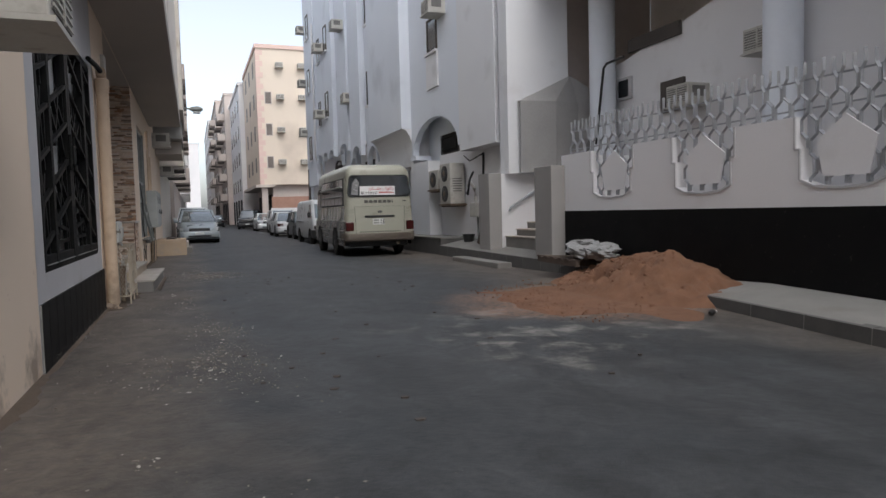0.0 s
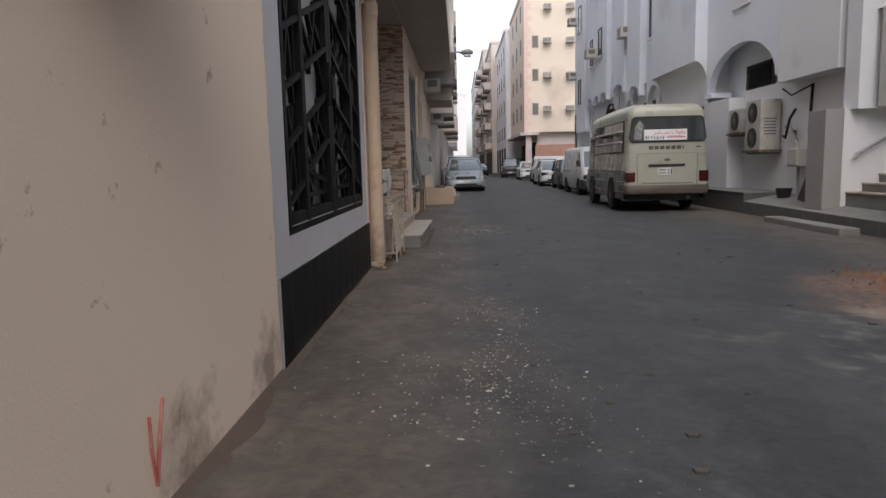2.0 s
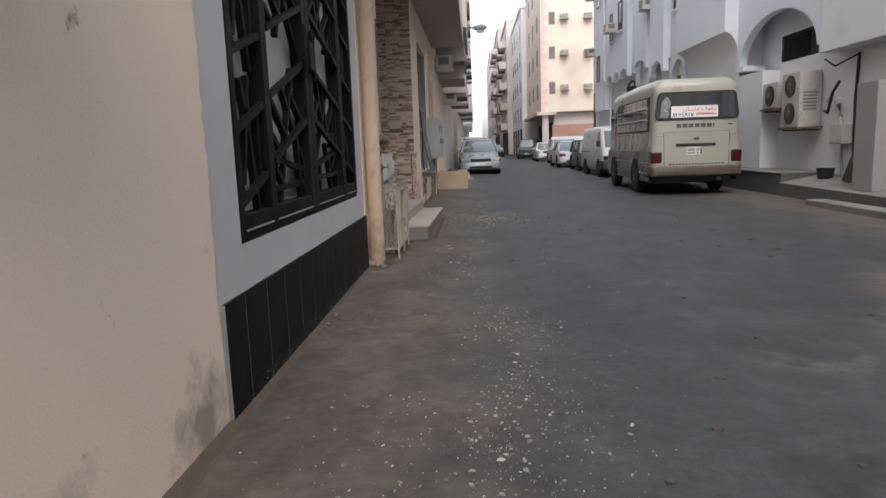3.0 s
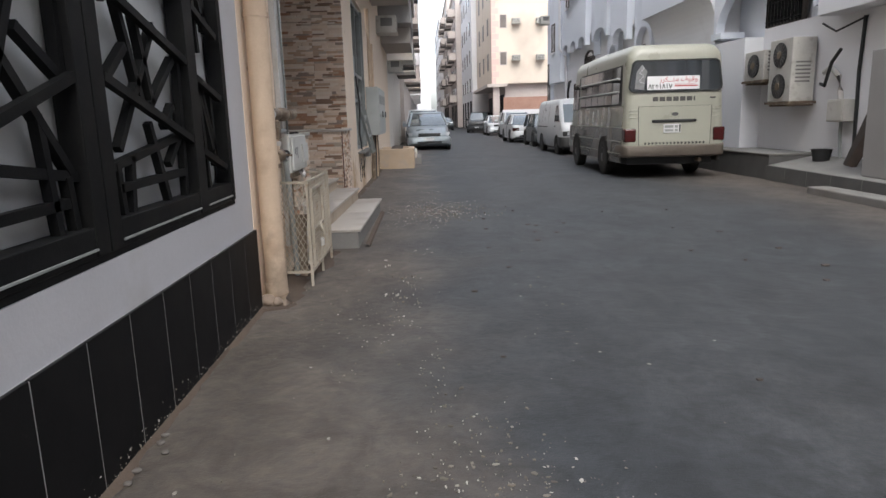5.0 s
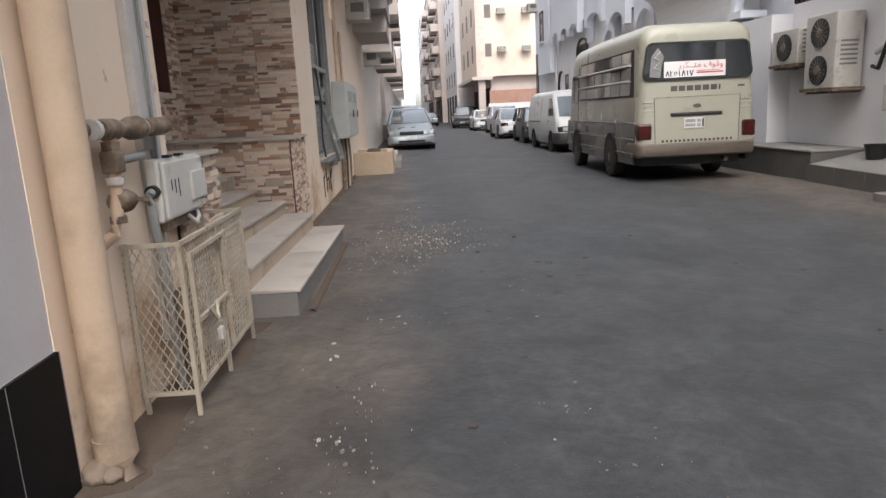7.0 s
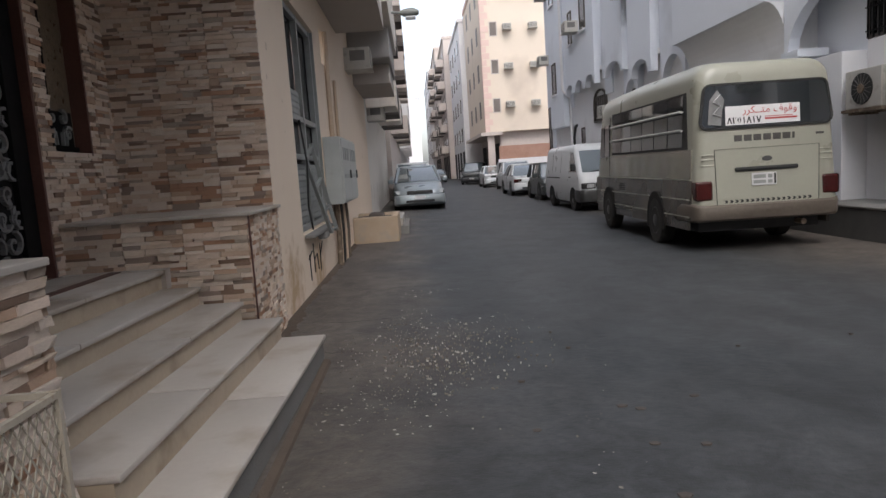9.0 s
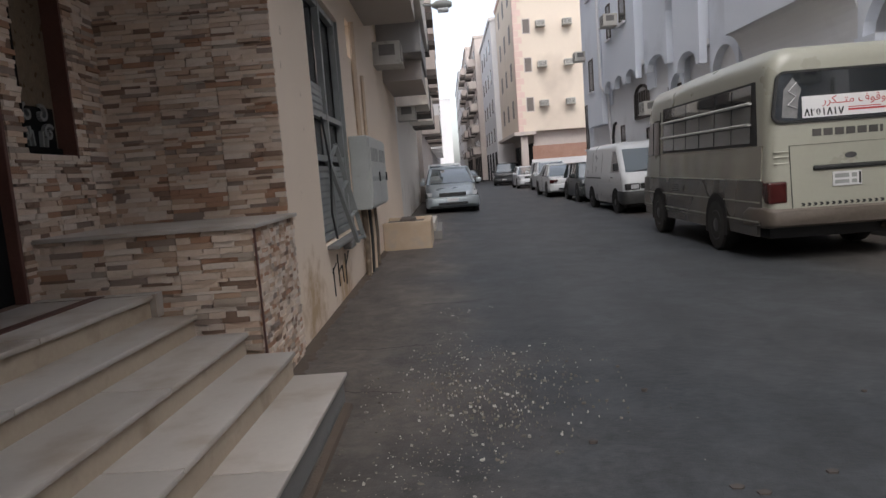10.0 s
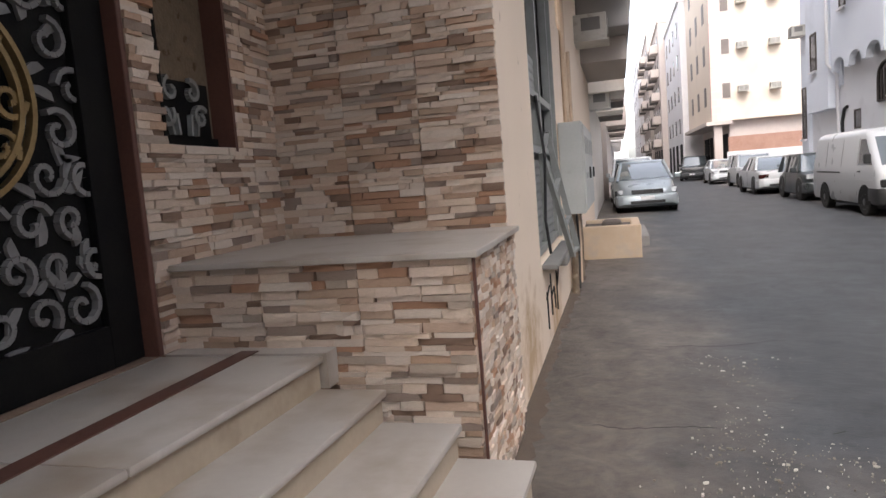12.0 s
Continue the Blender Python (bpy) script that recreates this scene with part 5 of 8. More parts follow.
# ---- across the road ----
def pavement():
    """Footway that climbs from the road to the gate and on behind the parked bus."""
    edge = [(5.0, -8.0, 0.06), (5.2, 0.0, 0.06), (5.45, 2.9, 0.06), (6.05, 6.1, 0.03), (6.3, 6.9, 0.02), (6.5, 9.0, 0.12), (6.45, 14.2, 0.175), (6.5, 16.28, 0.19)]
    wall = [(7.3, -8.0, 0.02), (7.3, 0.0, 0.05), (7.3, 2.9, 0.09), (7.3, 6.1, 0.19), (7.3, 6.9, 0.23), (7.3, 9.0, 0.34), (7.5, 14.2, 0.36), (7.5, 16.28, 0.37)]
    bm = B()
    e = [bm.verts.new(p) for p in edge]
    w = [bm.verts.new(p) for p in wall]
    f = [bm.verts.new((p[0] - 0.01, p[1], -0.2)) for p in edge]
    for i in range(len(e) - 1):
        bm.faces.new((e[i], e[i + 1], w[i + 1], w[i]))
        bm.faces.new((f[i], f[i + 1], e[i + 1], e[i]))
    structure("pavement", bm, "concrete", "worn grey concrete footway", "pavement")
    k = thing("kerb", "dark chipped concrete kerb stones along the footway", "kerb", kind="structure")
    for (a, b) in zip(edge, edge[1:]):
        a, b = Vector(a), Vector(b)
        n = max(1, round((b - a).length / 0.8))
        for i in range(n):
            p, q = a.lerp(b, (i + 0.01) / n), a.lerp(b, (i + 0.99) / n)
            bm = B()
            s = Vector((0.13, 0, 0))
            top = [p + Vector((0, 0, 0.006)), q + Vector((0, 0, 0.006)), q + s + Vector((0, 0, 0.01)), p + s + Vector((0, 0, 0.01))]
            lo = [Vector((v.x - (0.02 if j < 2 else 0), v.y, -0.2)) for j, v in enumerate(top)]
            t, l = [bm.verts.new(v) for v in top], [bm.verts.new(v) for v in lo]
            bm.faces.new(t)
            for j in range(4):
                bm.faces.new((t[j], t[(j + 1) % 4], l[(j + 1) % 4], l[j]))
            part("kerb_stone", bm, "kerb", k)
    structure("ledge", slab_box(6.55, 9.0, 16.29, 45.0, -0.2, 0.37, bevel=0.012), "kerb", "raised dark concrete ledge along the building", "pavement")
    structure("ledge_cap", slab_box(6.53, 9.0, 16.28, 45.0, 0.371, 0.405, bevel=0.01), "concrete", "pale concrete cap of the raised ledge", "pavement")


pavement()


def notch(yc):
    """The stepped hollow in the top of the fence wall round yc, as outline points from left to right."""
    return [(yc + 0.61, 2.17), (yc + 0.61, 1.78), (yc + 0.54, 1.78), (yc + 0.54, 1.42), (yc + 0.35, 1.34), (yc, 1.31), (yc - 0.35, 1.34), (yc - 0.54, 1.42), (yc - 0.54, 1.78), (yc - 0.61, 1.78), (yc - 0.61, 2.17)]


NOTCHES = (8.55, 6.40, 4.25, 2.10, -0.05)


def fence_wall():
    top = [(10.05, 2.17)]
    for yc in NOTCHES:
        top += notch(yc)
    top += [(-8.0, 2.17)]
    bm = B()
    r0 = {}
    # columns of the wall between the outline and its foot
    for (ya, za), (yb, zb) in zip(top, top[1:]):
        if abs(ya - yb) < 1e-6:
            lo, hi = min(za, zb), max(za, zb)
            vs = [bm.verts.new(p) for p in ((XR, ya, lo), (XR + 0.2, ya, lo), (XR + 0.2, ya, hi), (XR, ya, hi))]
            bm.faces.new(vs)
            continue
        q = [(XR, ya, 1.1), (XR, yb, 1.1), (XR, yb, zb), (XR, ya, za)]
        w = [(XR + 0.2, y, z) for _, y, z in q]
        a4, b4 = [bm.verts.new(p) for p in q], [bm.verts.new(p) for p in w]
        bm.faces.new(a4)
        bm.faces.new(b4[::-1])
        bm.faces.new((a4[3], a4[2], b4[2], b4[3]))
    box(bm, XR, XR + 0.2, -8.0, 10.05, -0.1, 1.1)
    bmesh.ops.remove_doubles(bm, verts=bm.verts, dist=0.0005)
    structure("fence_wall", bm, "white_wall", "white rendered garden wall with stepped hollows in its top")
    structure("fence_wall_base", slab_box(XR - 0.02, XR - 0.002, -8.0, 10.03, -0.1, 1.1), "black_tile", "gloss black tiled band along the garden wall", "wall base")
    # pale rims of the hollows
    for yc in NOTCHES:
        bm = B()
        pts = notch(yc)
        for (ya, za), (yb, zb) in zip(pts, pts[1:]):
            bar(bm, (XR - 0.004, ya, za), (XR - 0.004, yb, zb), 0.022, 0.026)
        structure("wall_rim", bm, "white_paint", "white raised rim of the wall hollow", "trim")


fence_wall()


def metal_fence():
    """Bent strips that join into long hexagons, with pentagon panels in the hollows."""
    f = thing("metal_fence", "silver painted metal fence of interlocked bent strips", "fence")
    x = XR + 0.1
    pitch = 0.125
    step = 0.15

    def low(y):
        for yc in NOTCHES:
            if abs(y - yc) < 0.52:
                return 1.36
            if abs(y - yc) < 0.60:
                return 1.80
        return 2.18
    n = int((10.0 + 1.0) / pitch)
    for i in range(n):
        yb = 10.0 - pitch * (i + 0.5)
        z0 = low(yb)
        bm = B()
        z = 2.78 + (0.03 if i % 2 else 0.0)
        k = 0
        y = yb
        pts = [(y, z)]
        while z > z0 + 0.02:
            straight = k % 2 == 0
            nz = max(z - (0.15 if straight else 0.075), z0)
            if not straight:
                s = 1 if (k // 2 + i) % 2 else -1
                y = yb + s * pitch * 0.33
            pts.append((y, nz))
            z = nz
            k += 1
        tube(bm, [(x, *p) for p in pts], 0.024, 4)
        part("picket", bm, "fence_metal", f)
    part("rail", bar(B(), (x + 0.02, 10.0, 2.60), (x + 0.02, -1.0, 2.60), 0.02), "fence_metal", f)
    part("rail", bar(B(), (x + 0.02, 10.0, 2.26), (x + 0.02, -1.0, 2.26), 0.02), "fence_metal", f)
    for yc in NOTCHES:
        pent = [(yc, 2.13), (yc + 0.37, 1.86), (yc + 0.28, 1.45), (yc - 0.28, 1.45), (yc - 0.37, 1.86)]
        part("pentagon_panel", prism(B(), pent, "x", x - 0.045, x - 0.025), "white_wall", f, "white rendered pentagon panel")


metal_fence()


def gate():
    tagged(part("gate_pillar", slab_box(6.5, 7.0, 10.06, 10.72, 0.2, 1.98, bevel=0.012), "grey_render"), "grey rendered gate pillar beside the steps", "pillar", kind="structure")
    tagged(part("gate_pillar", slab_box(6.62, 6.95, 13.15, 13.75, 0.2, 2.02, bevel=0.012), "grey_render"), "grey rendered gate pillar at the stair side wall", "pillar", kind="structure")
    structure("stair_wall", slab_box(6.951, 9.2, 13.15, 13.4, 0.2, 2.0), "white_wall", "pale rendered side wall of the entrance stair")
    structure("stair_wall_south", slab_box(7.001, 9.2, 10.3, 10.5, 0.2, 2.2), "white_wall", "pale rendered wall between stair and garden")
    st = thing("entrance_stair", "grey stone entrance stair with pale nosings", "steps", kind="structure")
    for i in range(7):
        x = 7.05 + 0.29 * i
        part("step", slab_box(x, 9.2, 10.51, 13.149, 0.36 + 0.16 * i - (0.3 if i == 0 else 0.0), 0.50 + 0.16 * i), "concrete", st)
        part("nosing", slab_box(x - 0.025, x + 0.26, 10.51, 13.148, 0.501 + 0.16 * i, 0.53 + 0.16 * i, bevel=0.006), "marble", st)
    h = thing("handrail", "galvanised tube handrail on the stair wall", "handrail")
    part("rail", tube(B(), [(7.1, 13.06, 1.12), (7.14, 13.06, 1.2), (8.6, 13.06, 2.05)], 0.028, 10), "fence_metal", h, smooth=True)
    for t in (0.1, 0.6):
        x = 7.14 + 1.46 * t
        part("bracket", bar(B(), (x, 13.06, 1.2 + 0.85 * t), (x, 13.15, 1.16 + 0.85 * t), 0.02), "fence_metal", h)


gate()


def entrance_screen():
    """The grey sheeted screen with a pointed roof over the stair."""
    s = thing("sheet_screen", "grey sheet metal screen with folded panels and a pointed roof", "screen")
    pts = [(7.302, 12.8), (8.2, 12.72), (8.9, 12.86), (9.9, 12.8)]
    lo, hi = 2.02, 3.68
    for (xa, ya), (xb, yb) in zip(pts, pts[1:]):
        n = 2
        for k in range(n):
            p, q = Vector((xa, ya)).lerp(Vector((xb, yb)), k / n), Vector((xa, ya)).lerp(Vector((xb, yb)), (k + 1) / n)
            bm = B()
            d = (q - p).normalized()
            nrm = Vector((d.y, -d.x)) * 0.03
            c = [p, q, q + nrm, p + nrm]
            lo4, hi4 = [bm.verts.new((v.x, v.y, lo)) for v in c], [bm.verts.new((v.x, v.y, hi)) for v in c]
            bm.faces.new(lo4[::-1])
            bm.faces.new(hi4)
            for j in range(4):
                bm.faces.new((lo4[j], lo4[(j + 1) % 4], hi4[(j + 1) % 4], hi4[j]))
            part("panel", bm, "grey_panel", s)
    bm = B()
    apex = bm.verts.new((8.75, 12.94, 4.35))
    ring = [bm.verts.new((x, y, hi)) for x, y in pts + [(9.9, 12.945), (7.302, 12.945)]]
    for i in range(len(ring)):
        bm.faces.new((ring[i], ring[(i + 1) % len(ring)], apex))
    part("roof", bm, "grey_panel", s)


entrance_screen()

# the block across the road
HT = 17.0
XB = 7.75            # main face of the block behind its bays
structure("block_wall_recess", slab_box(XB, XB + 0.3, 13.4, 42.0, 0.3, HT), "blue_wall", "pale bluish rendered wall of the apartment block")
structure("block_wall_far", slab_box(XB + 0.301, 16.0, 41.8, 42.1, 0.0, HT), "blue_wall", "far end wall of the pale apartment block")
structure("block_wall_court", slab_box(11.5, 11.8, -8.0, 13.4, 0.0, 6.9), "plaster_pale", "beige rendered wall behind the garden")
# darker beige than the court wall, painting in the shade it stands in
structure("block_wall_return", slab_box(XB + 0.301, 11.5, 13.405, 13.7, 0.0, HT), "far_beige", "return wall of the block, its deep shade put into a darker beige")


def bay(y0, y1, z0, z1, x=7.02, m="blue_wall", label="projecting white rendered bay of the apartment block"):
    return tagged(part("bay", slab_box(x, XB - 0.002, y0, y1, z0, z1, bevel=0.01), m), label, "facade", kind="structure")


bay(13.62, 15.95, 2.80, HT, x=7.05, m="bay_white")
structure("corner_pier", slab_box(7.06, 8.7, 12.95, 13.395, 2.001, HT), "bay_white", "white corner pier of the apartment block")
bay(18.56, 20.3, 0.4, 2.75, x=7.05, m="bay_white", label="white lower wall pier under the arch")
bay(20.3, 24.6, 3.95, HT, x=6.75, label="wide projecting white bay with a sloped underside")
structure("block_wall_lower", wall_x(B(), 7.30, 7.6, 24.65, 41.95, 0.3, 4.6, [(25.8, 27.5, 2.2, 3.4), (28.5, 30.2, 2.2, 3.45), (31.85, 32.6, 1.95, 2.35), (35.3, 36.0, 2.0, 2.65)]), "bay_white", "white rendered lower wall with dark windows")


def scalloped_bay(y0, y1, z0, x, lobes, rise=0.32, m="blue_wall"):
    """A bay whose front apron ends in round scallops between small corbels."""
    pts = [(y1, HT), (y0, HT), (y0, z0)]
    step = (y1 - y0) / lobes
    for k in range(lobes):
        a0 = y0 + k * step
        pts.append((a0 + step * 0.12, z0))
        for i in range(9):
            a = math.pi * (1 - i / 8)
            pts.append((a0 + step * (0.5 + 0.36 * math.cos(a)), z0 + 0.1 + rise * math.sin(a)))
        pts.append((a0 + step * 0.88, z0))
    pts.append((y1, z0))
    tagged(part("bay", prism(B(), pts, "x", x, x + 0.2), m), "projecting pale bay with a scalloped lower edge", "facade", kind="structure")
    structure("bay_floor", slab_box(x + 0.2, XB, y0, y1, z0 + 0.45, z0 + 0.6), "bay_white", "pale underside of the projecting bay", "facade")
    for y in (y0, y1 - 0.2):
        structure("bay_cheek", slab_box(x + 0.2, XB, y, y + 0.2, z0 + 0.601, HT), m, "pale side of the projecting bay", "facade")


scalloped_bay(26.4, 28.3, 3.62, 6.85, 1, 0.35)
scalloped_bay(29.0, 31.2, 4.05, 6.9, 1, 0.3)
scalloped_bay(32.2, 36.9, 4.05, 6.9, 3, 0.3)
bay(37.5, 40.3, 2.85, HT, x=6.95)
bay(40.9, 41.9, 0.4, HT, x=7.15)


def arch_wall(y0, y1, spring, top, x0, x1, z1, name):
    """A wall piece with a round arch cut up into it."""
    n = 14
    yc, r = (y0 + y1) / 2, (y1 - y0) / 2 - 0.12
    pts = [(y0, spring), (yc - r, spring)]
    for i in range(1, n):
        a = math.pi * (1 - i / n)
        pts.append((yc + r * math.cos(a), spring + (top - spring) * math.sin(a)))
    pts += [(yc + r, spring), (y1, spring), (y1, z1), (y0, z1)]
    structure(name, prism(B(), pts, "x", x0, x1), "blue_wall", "pale rendered wall over a round arch", "facade")


arch_wall(16.05, 20.28, 3.0, 4.05, 7.1, 7.3, HT, "arch_wall_near")
arch_wall(24.7, 26.35, 3.2, 3.9, 7.1, 7.3, HT, "arch_wall_middle")
arch_wall(28.25, 29.55, 3.1, 3.7, 7.1, 7.3, HT, "arch_wall_far")
structure("arch_shelf", slab_box(7.04, 7.6, 19.75, 20.28, 2.86, 2.998), "blue_wall", "pale ledge at the foot of the arch", "facade")
structure("window_infill", slab_box(7.04, 7.098, 17.55, 18.5, 4.9, 5.95), "white_wall", "white infill panel under a window", "facade")
for a, b in ((31.25, 32.15), (36.95, 37.45), (40.35, 40.85)):
    structure("block_wall_strip", slab_box(7.25, 7.45, a, b, 3.6, HT), "blue_wall", "pale rendered wall strip between bays")
# cove under the wide bay
structure("bay_cove", prism(B(), [(7.74, 3.948), (7.74, 2.7), (7.16, 2.7)] + [(6.77 + 0.39 * math.cos(a), 3.05 + 0.898 * math.sin(a)) for a in [math.pi / 2 * i / 9 for i in range(10)]], "y", 20.302, 24.55), "bay_white", "curved pale underside of the wide bay", "facade")


def facade_window(y, z, w, h, x):
    k = thing("window_5", "dark framed window in the pale apartment block", "window", kind="structure", group="block windows")
    part("window_frame", wall_x(B(), x - 0.03, x + 0.05, y, y + w, z, z + h, [(y + 0.06, y + w - 0.06, z + 0.06, z + h - 0.06)]), "far_dark", k)
    part("pane", slab_box(x - 0.01, x + 0.01, y + 0.061, y + w - 0.061, z + 0.061, z + h - 0.061), "window_glass", k)
    part("window_sill", slab_box(x - 0.1, x - 0.031, y - 0.05, y + w + 0.05, z - 0.08, z - 0.01), "white_wall", k)


for y, z, w, h, x in ((17.6, 6.0, 0.85, 1.0, 7.09), (17.6, 9.6, 0.85, 1.2, 7.09),
                      (25.1, 5.6, 0.9, 1.4, 7.09), (25.1, 8.9, 0.9, 1.4, 7.09), (26.5, 6.1, 0.7, 1.1, 7.04), (26.7, 9.4, 0.7, 1.2, 7.04),
                      (33.2, 6.2, 0.8, 1.3, 6.89), (33.2, 9.6, 0.8, 1.3, 6.89), (35.3, 6.0, 0.6, 1.3, 6.89), (35.3, 9.4, 0.6, 1.3, 6.89),
                      (38.8, 4.4, 0.8, 1.4, 6.94), (38.8, 8.4, 0.8, 1.4, 6.94), (38.8, 11.6, 0.8, 1.4, 6.94),
                      (25.8, 2.2, 1.7, 1.2, 7.33), (28.5, 2.2, 1.7, 1.25, 7.33), (31.85, 1.95, 0.75, 0.4, 7.33), (35.3, 2.0, 0.7, 0.65, 7.33), (41.1, 1.9, 0.6, 2.1, 7.14)):
    facade_window(y, z, w, h, x)
def arched_window():
    k = thing("window_6", "dark iron barred window with a pointed arch head", "window", kind="structure")
    y0, y1, z0, z1, x = 32.05, 33.7, 2.72, 3.35, 7.27
    head = [(y0, z0), (y1, z0), (y1, z1)] + [((y0 + y1) / 2 + (y1 - y0) / 2 * math.cos(a), z1 + 0.52 * math.sin(a) ** 0.8) for a in [math.pi * i / 10 for i in range(1, 10)]] + [(y0, z1)]
    part("pane", prism(B(), head, "x", x, x + 0.03), "window_glass", k)
    for p, q in zip(head, head[1:] + head[:1]):
        part("window_frame", bar(B(), (x - 0.01, *p), (x - 0.01, *q), 0.07, 0.05), "far_dark", k)
    for i in range(1, 6):
        y = y0 + (y1 - y0) * i / 6
        part("bar", bar(B(), (x - 0.015, y, z0), (x - 0.015, y, z1 + 0.3), 0.03), "far_dark", k)


arched_window()
p = thing("facade_pipe", "pale drain pipe down the block front", "pipe")
part("pipe", tube(B(), [(6.87, 37.3, 12.0), (6.87, 37.3, 4.4), (7.2, 37.35, 4.0), (7.22, 37.3, 0.3)], 0.06, 8), "white_wall", p, smooth=True)
p = thing("facade_hose", "black bent pipe on the white wall", "pipe")
part("pipe", tube(B(), [(7.26, 37.0, 1.7), (7.26, 37.05, 2.3), (7.26, 36.8, 2.75), (7.26, 36.5, 2.8)], 0.06, 8), "black_plastic", p, smooth=True)
for y, z, x in ((17.2, 6.85, 7.1), (28.6, 6.15, 7.1), (29.6, 9.65, 6.9), (34.6, 6.3, 6.9), (34.4, 9.75, 6.9), (41.3, 6.1, 7.15), (41.3, 9.2, 7.15), (41.3, 12.5, 7.15), (31.3, 2.75, 7.3)):
    copy_thing(AC, pose(x, y, z, 0, 0, 180))


def condenser(m, back, label="cream outdoor condenser with two dark fan grilles", fans=2):
    c = thing("condenser_unit", label, "condenser", m, "outdoor condensers")
    w, d, h = 0.80, 0.46, 0.58 * fans
    part("casing", slab_box(0, d, -w / 2, w / 2, 0, h, bevel=0.015), "ac_white", c)
    for k in range(fans):
        z = 0.29 + 0.58 * k
        bm = B()
        bmesh.ops.create_cone(bm, cap_ends=True, segments=24, radius1=0.23, radius2=0.23, depth=0.02, matrix=pose(-0.012, 0.0, z, 0, 90, 0))
        ring = part("fan_guard", bm, "black_plastic", c)
        bm = B()
        bmesh.ops.create_cone(bm, cap_ends=True, segments=12, radius1=0.07, radius2=0.07, depth=0.02, matrix=pose(-0.03, 0.0, z, 0, 90, 0))
        part("hub", bm, "rust", ring)
        for q in range(8):
            a = math.pi * q / 8
            part("spoke", bar(B(), (-0.022, -0.22 * math.cos(a), z - 0.22 * math.sin(a)), (-0.026, 0.22 * math.cos(a), z + 0.22 * math.sin(a)), 0.008), "ac_dark", ring)
    part("service_panel", slab_box(0.04, d - 0.04, -w / 2 - 0.006, -w / 2 + 0.002, 0.08, h - 0.08), "ac_white", c)
    for k in range(6):
        part("louvre", slab_box(0.08, d - 0.1, -w / 2 - 0.012, -w / 2 - 0.006, h * 0.3 + 0.07 * k, h * 0.3 + 0.03 + 0.07 * k), "ac_dark", c)
    part("tray", slab_box(-0.03, d + 0.03, -w / 2 - 0.05, w / 2 + 0.05, -0.05, -0.002), "rust", c)
    for q in (-0.3, 0.3):
        part("bracket", bar(B(), (0.0, q, -0.07), (back, q, -0.07), 0.035), "rust", c)
    return c


condenser(pose(6.95, 16.88, 1.36), 0.51)
condenser(pose(7.0, 18.0, 1.82), 0.46, "weathered outdoor condenser with one dark fan grille", fans=1)


def unit_pipes():
    c = thing("unit_pipes", "white and black pipe bundle from the condenser to the ground", "pipe")
    part("insulated_pipe", tube(B(), [(7.35, 16.1, 1.85), (7.35, 15.9, 1.92), (7.35, 15.65, 1.75), (7.33, 15.55, 1.5), (7.33, 15.52, 1.36)], 0.045, 10), "conduit", c, smooth=True)
    part("insulated_pipe", tube(B(), [(7.3, 16.1, 1.65), (7.25, 15.9, 1.6), (7.23, 15.7, 2.0), (7.25, 15.5, 2.2)], 0.03, 10), "black_plastic", c, smooth=True)
    part("cable", tube(B(), [(7.43, 15.2, 2.7), (7.43, 15.25, 1.8), (7.43, 15.2, 0.42)], 0.03, 8), "black_plastic", c, smooth=True)
    part("cable", tube(B(), [(7.2, 16.0, 2.68), (7.2, 15.6, 2.5), (7.4, 15.1, 2.68)], 0.018, 8), "black_plastic", c, smooth=True)
    structure("block_wall_low", slab_box(7.46, 7.745, 13.75, 18.55, 0.3, 2.9), "white_wall", "white lower wall behind the condensers")
    k = thing("window_7", "dark window with close iron bars in the arched recess", "window", kind="structure")
    part("window_frame", slab_box(7.60, 7.679, 17.35, 18.75, 2.93, 3.55), "far_dark", k)
    part("pane", slab_box(7.58, 7.599, 17.42, 18.68, 2.99, 3.49), "window_glass", k)
    for q in range(11):
        part("bar", bar(B(), (7.56, 17.4 + 0.13 * q, 2.94), (7.56, 17.4 + 0.13 * q, 3.54), 0.022), "black_iron", k)
    for z in (3.05, 3.42):
        part("crossbar", bar(B(), (7.555, 17.36, z), (7.555, 18.74, z), 0.02), "black_iron", k)


unit_pipes()


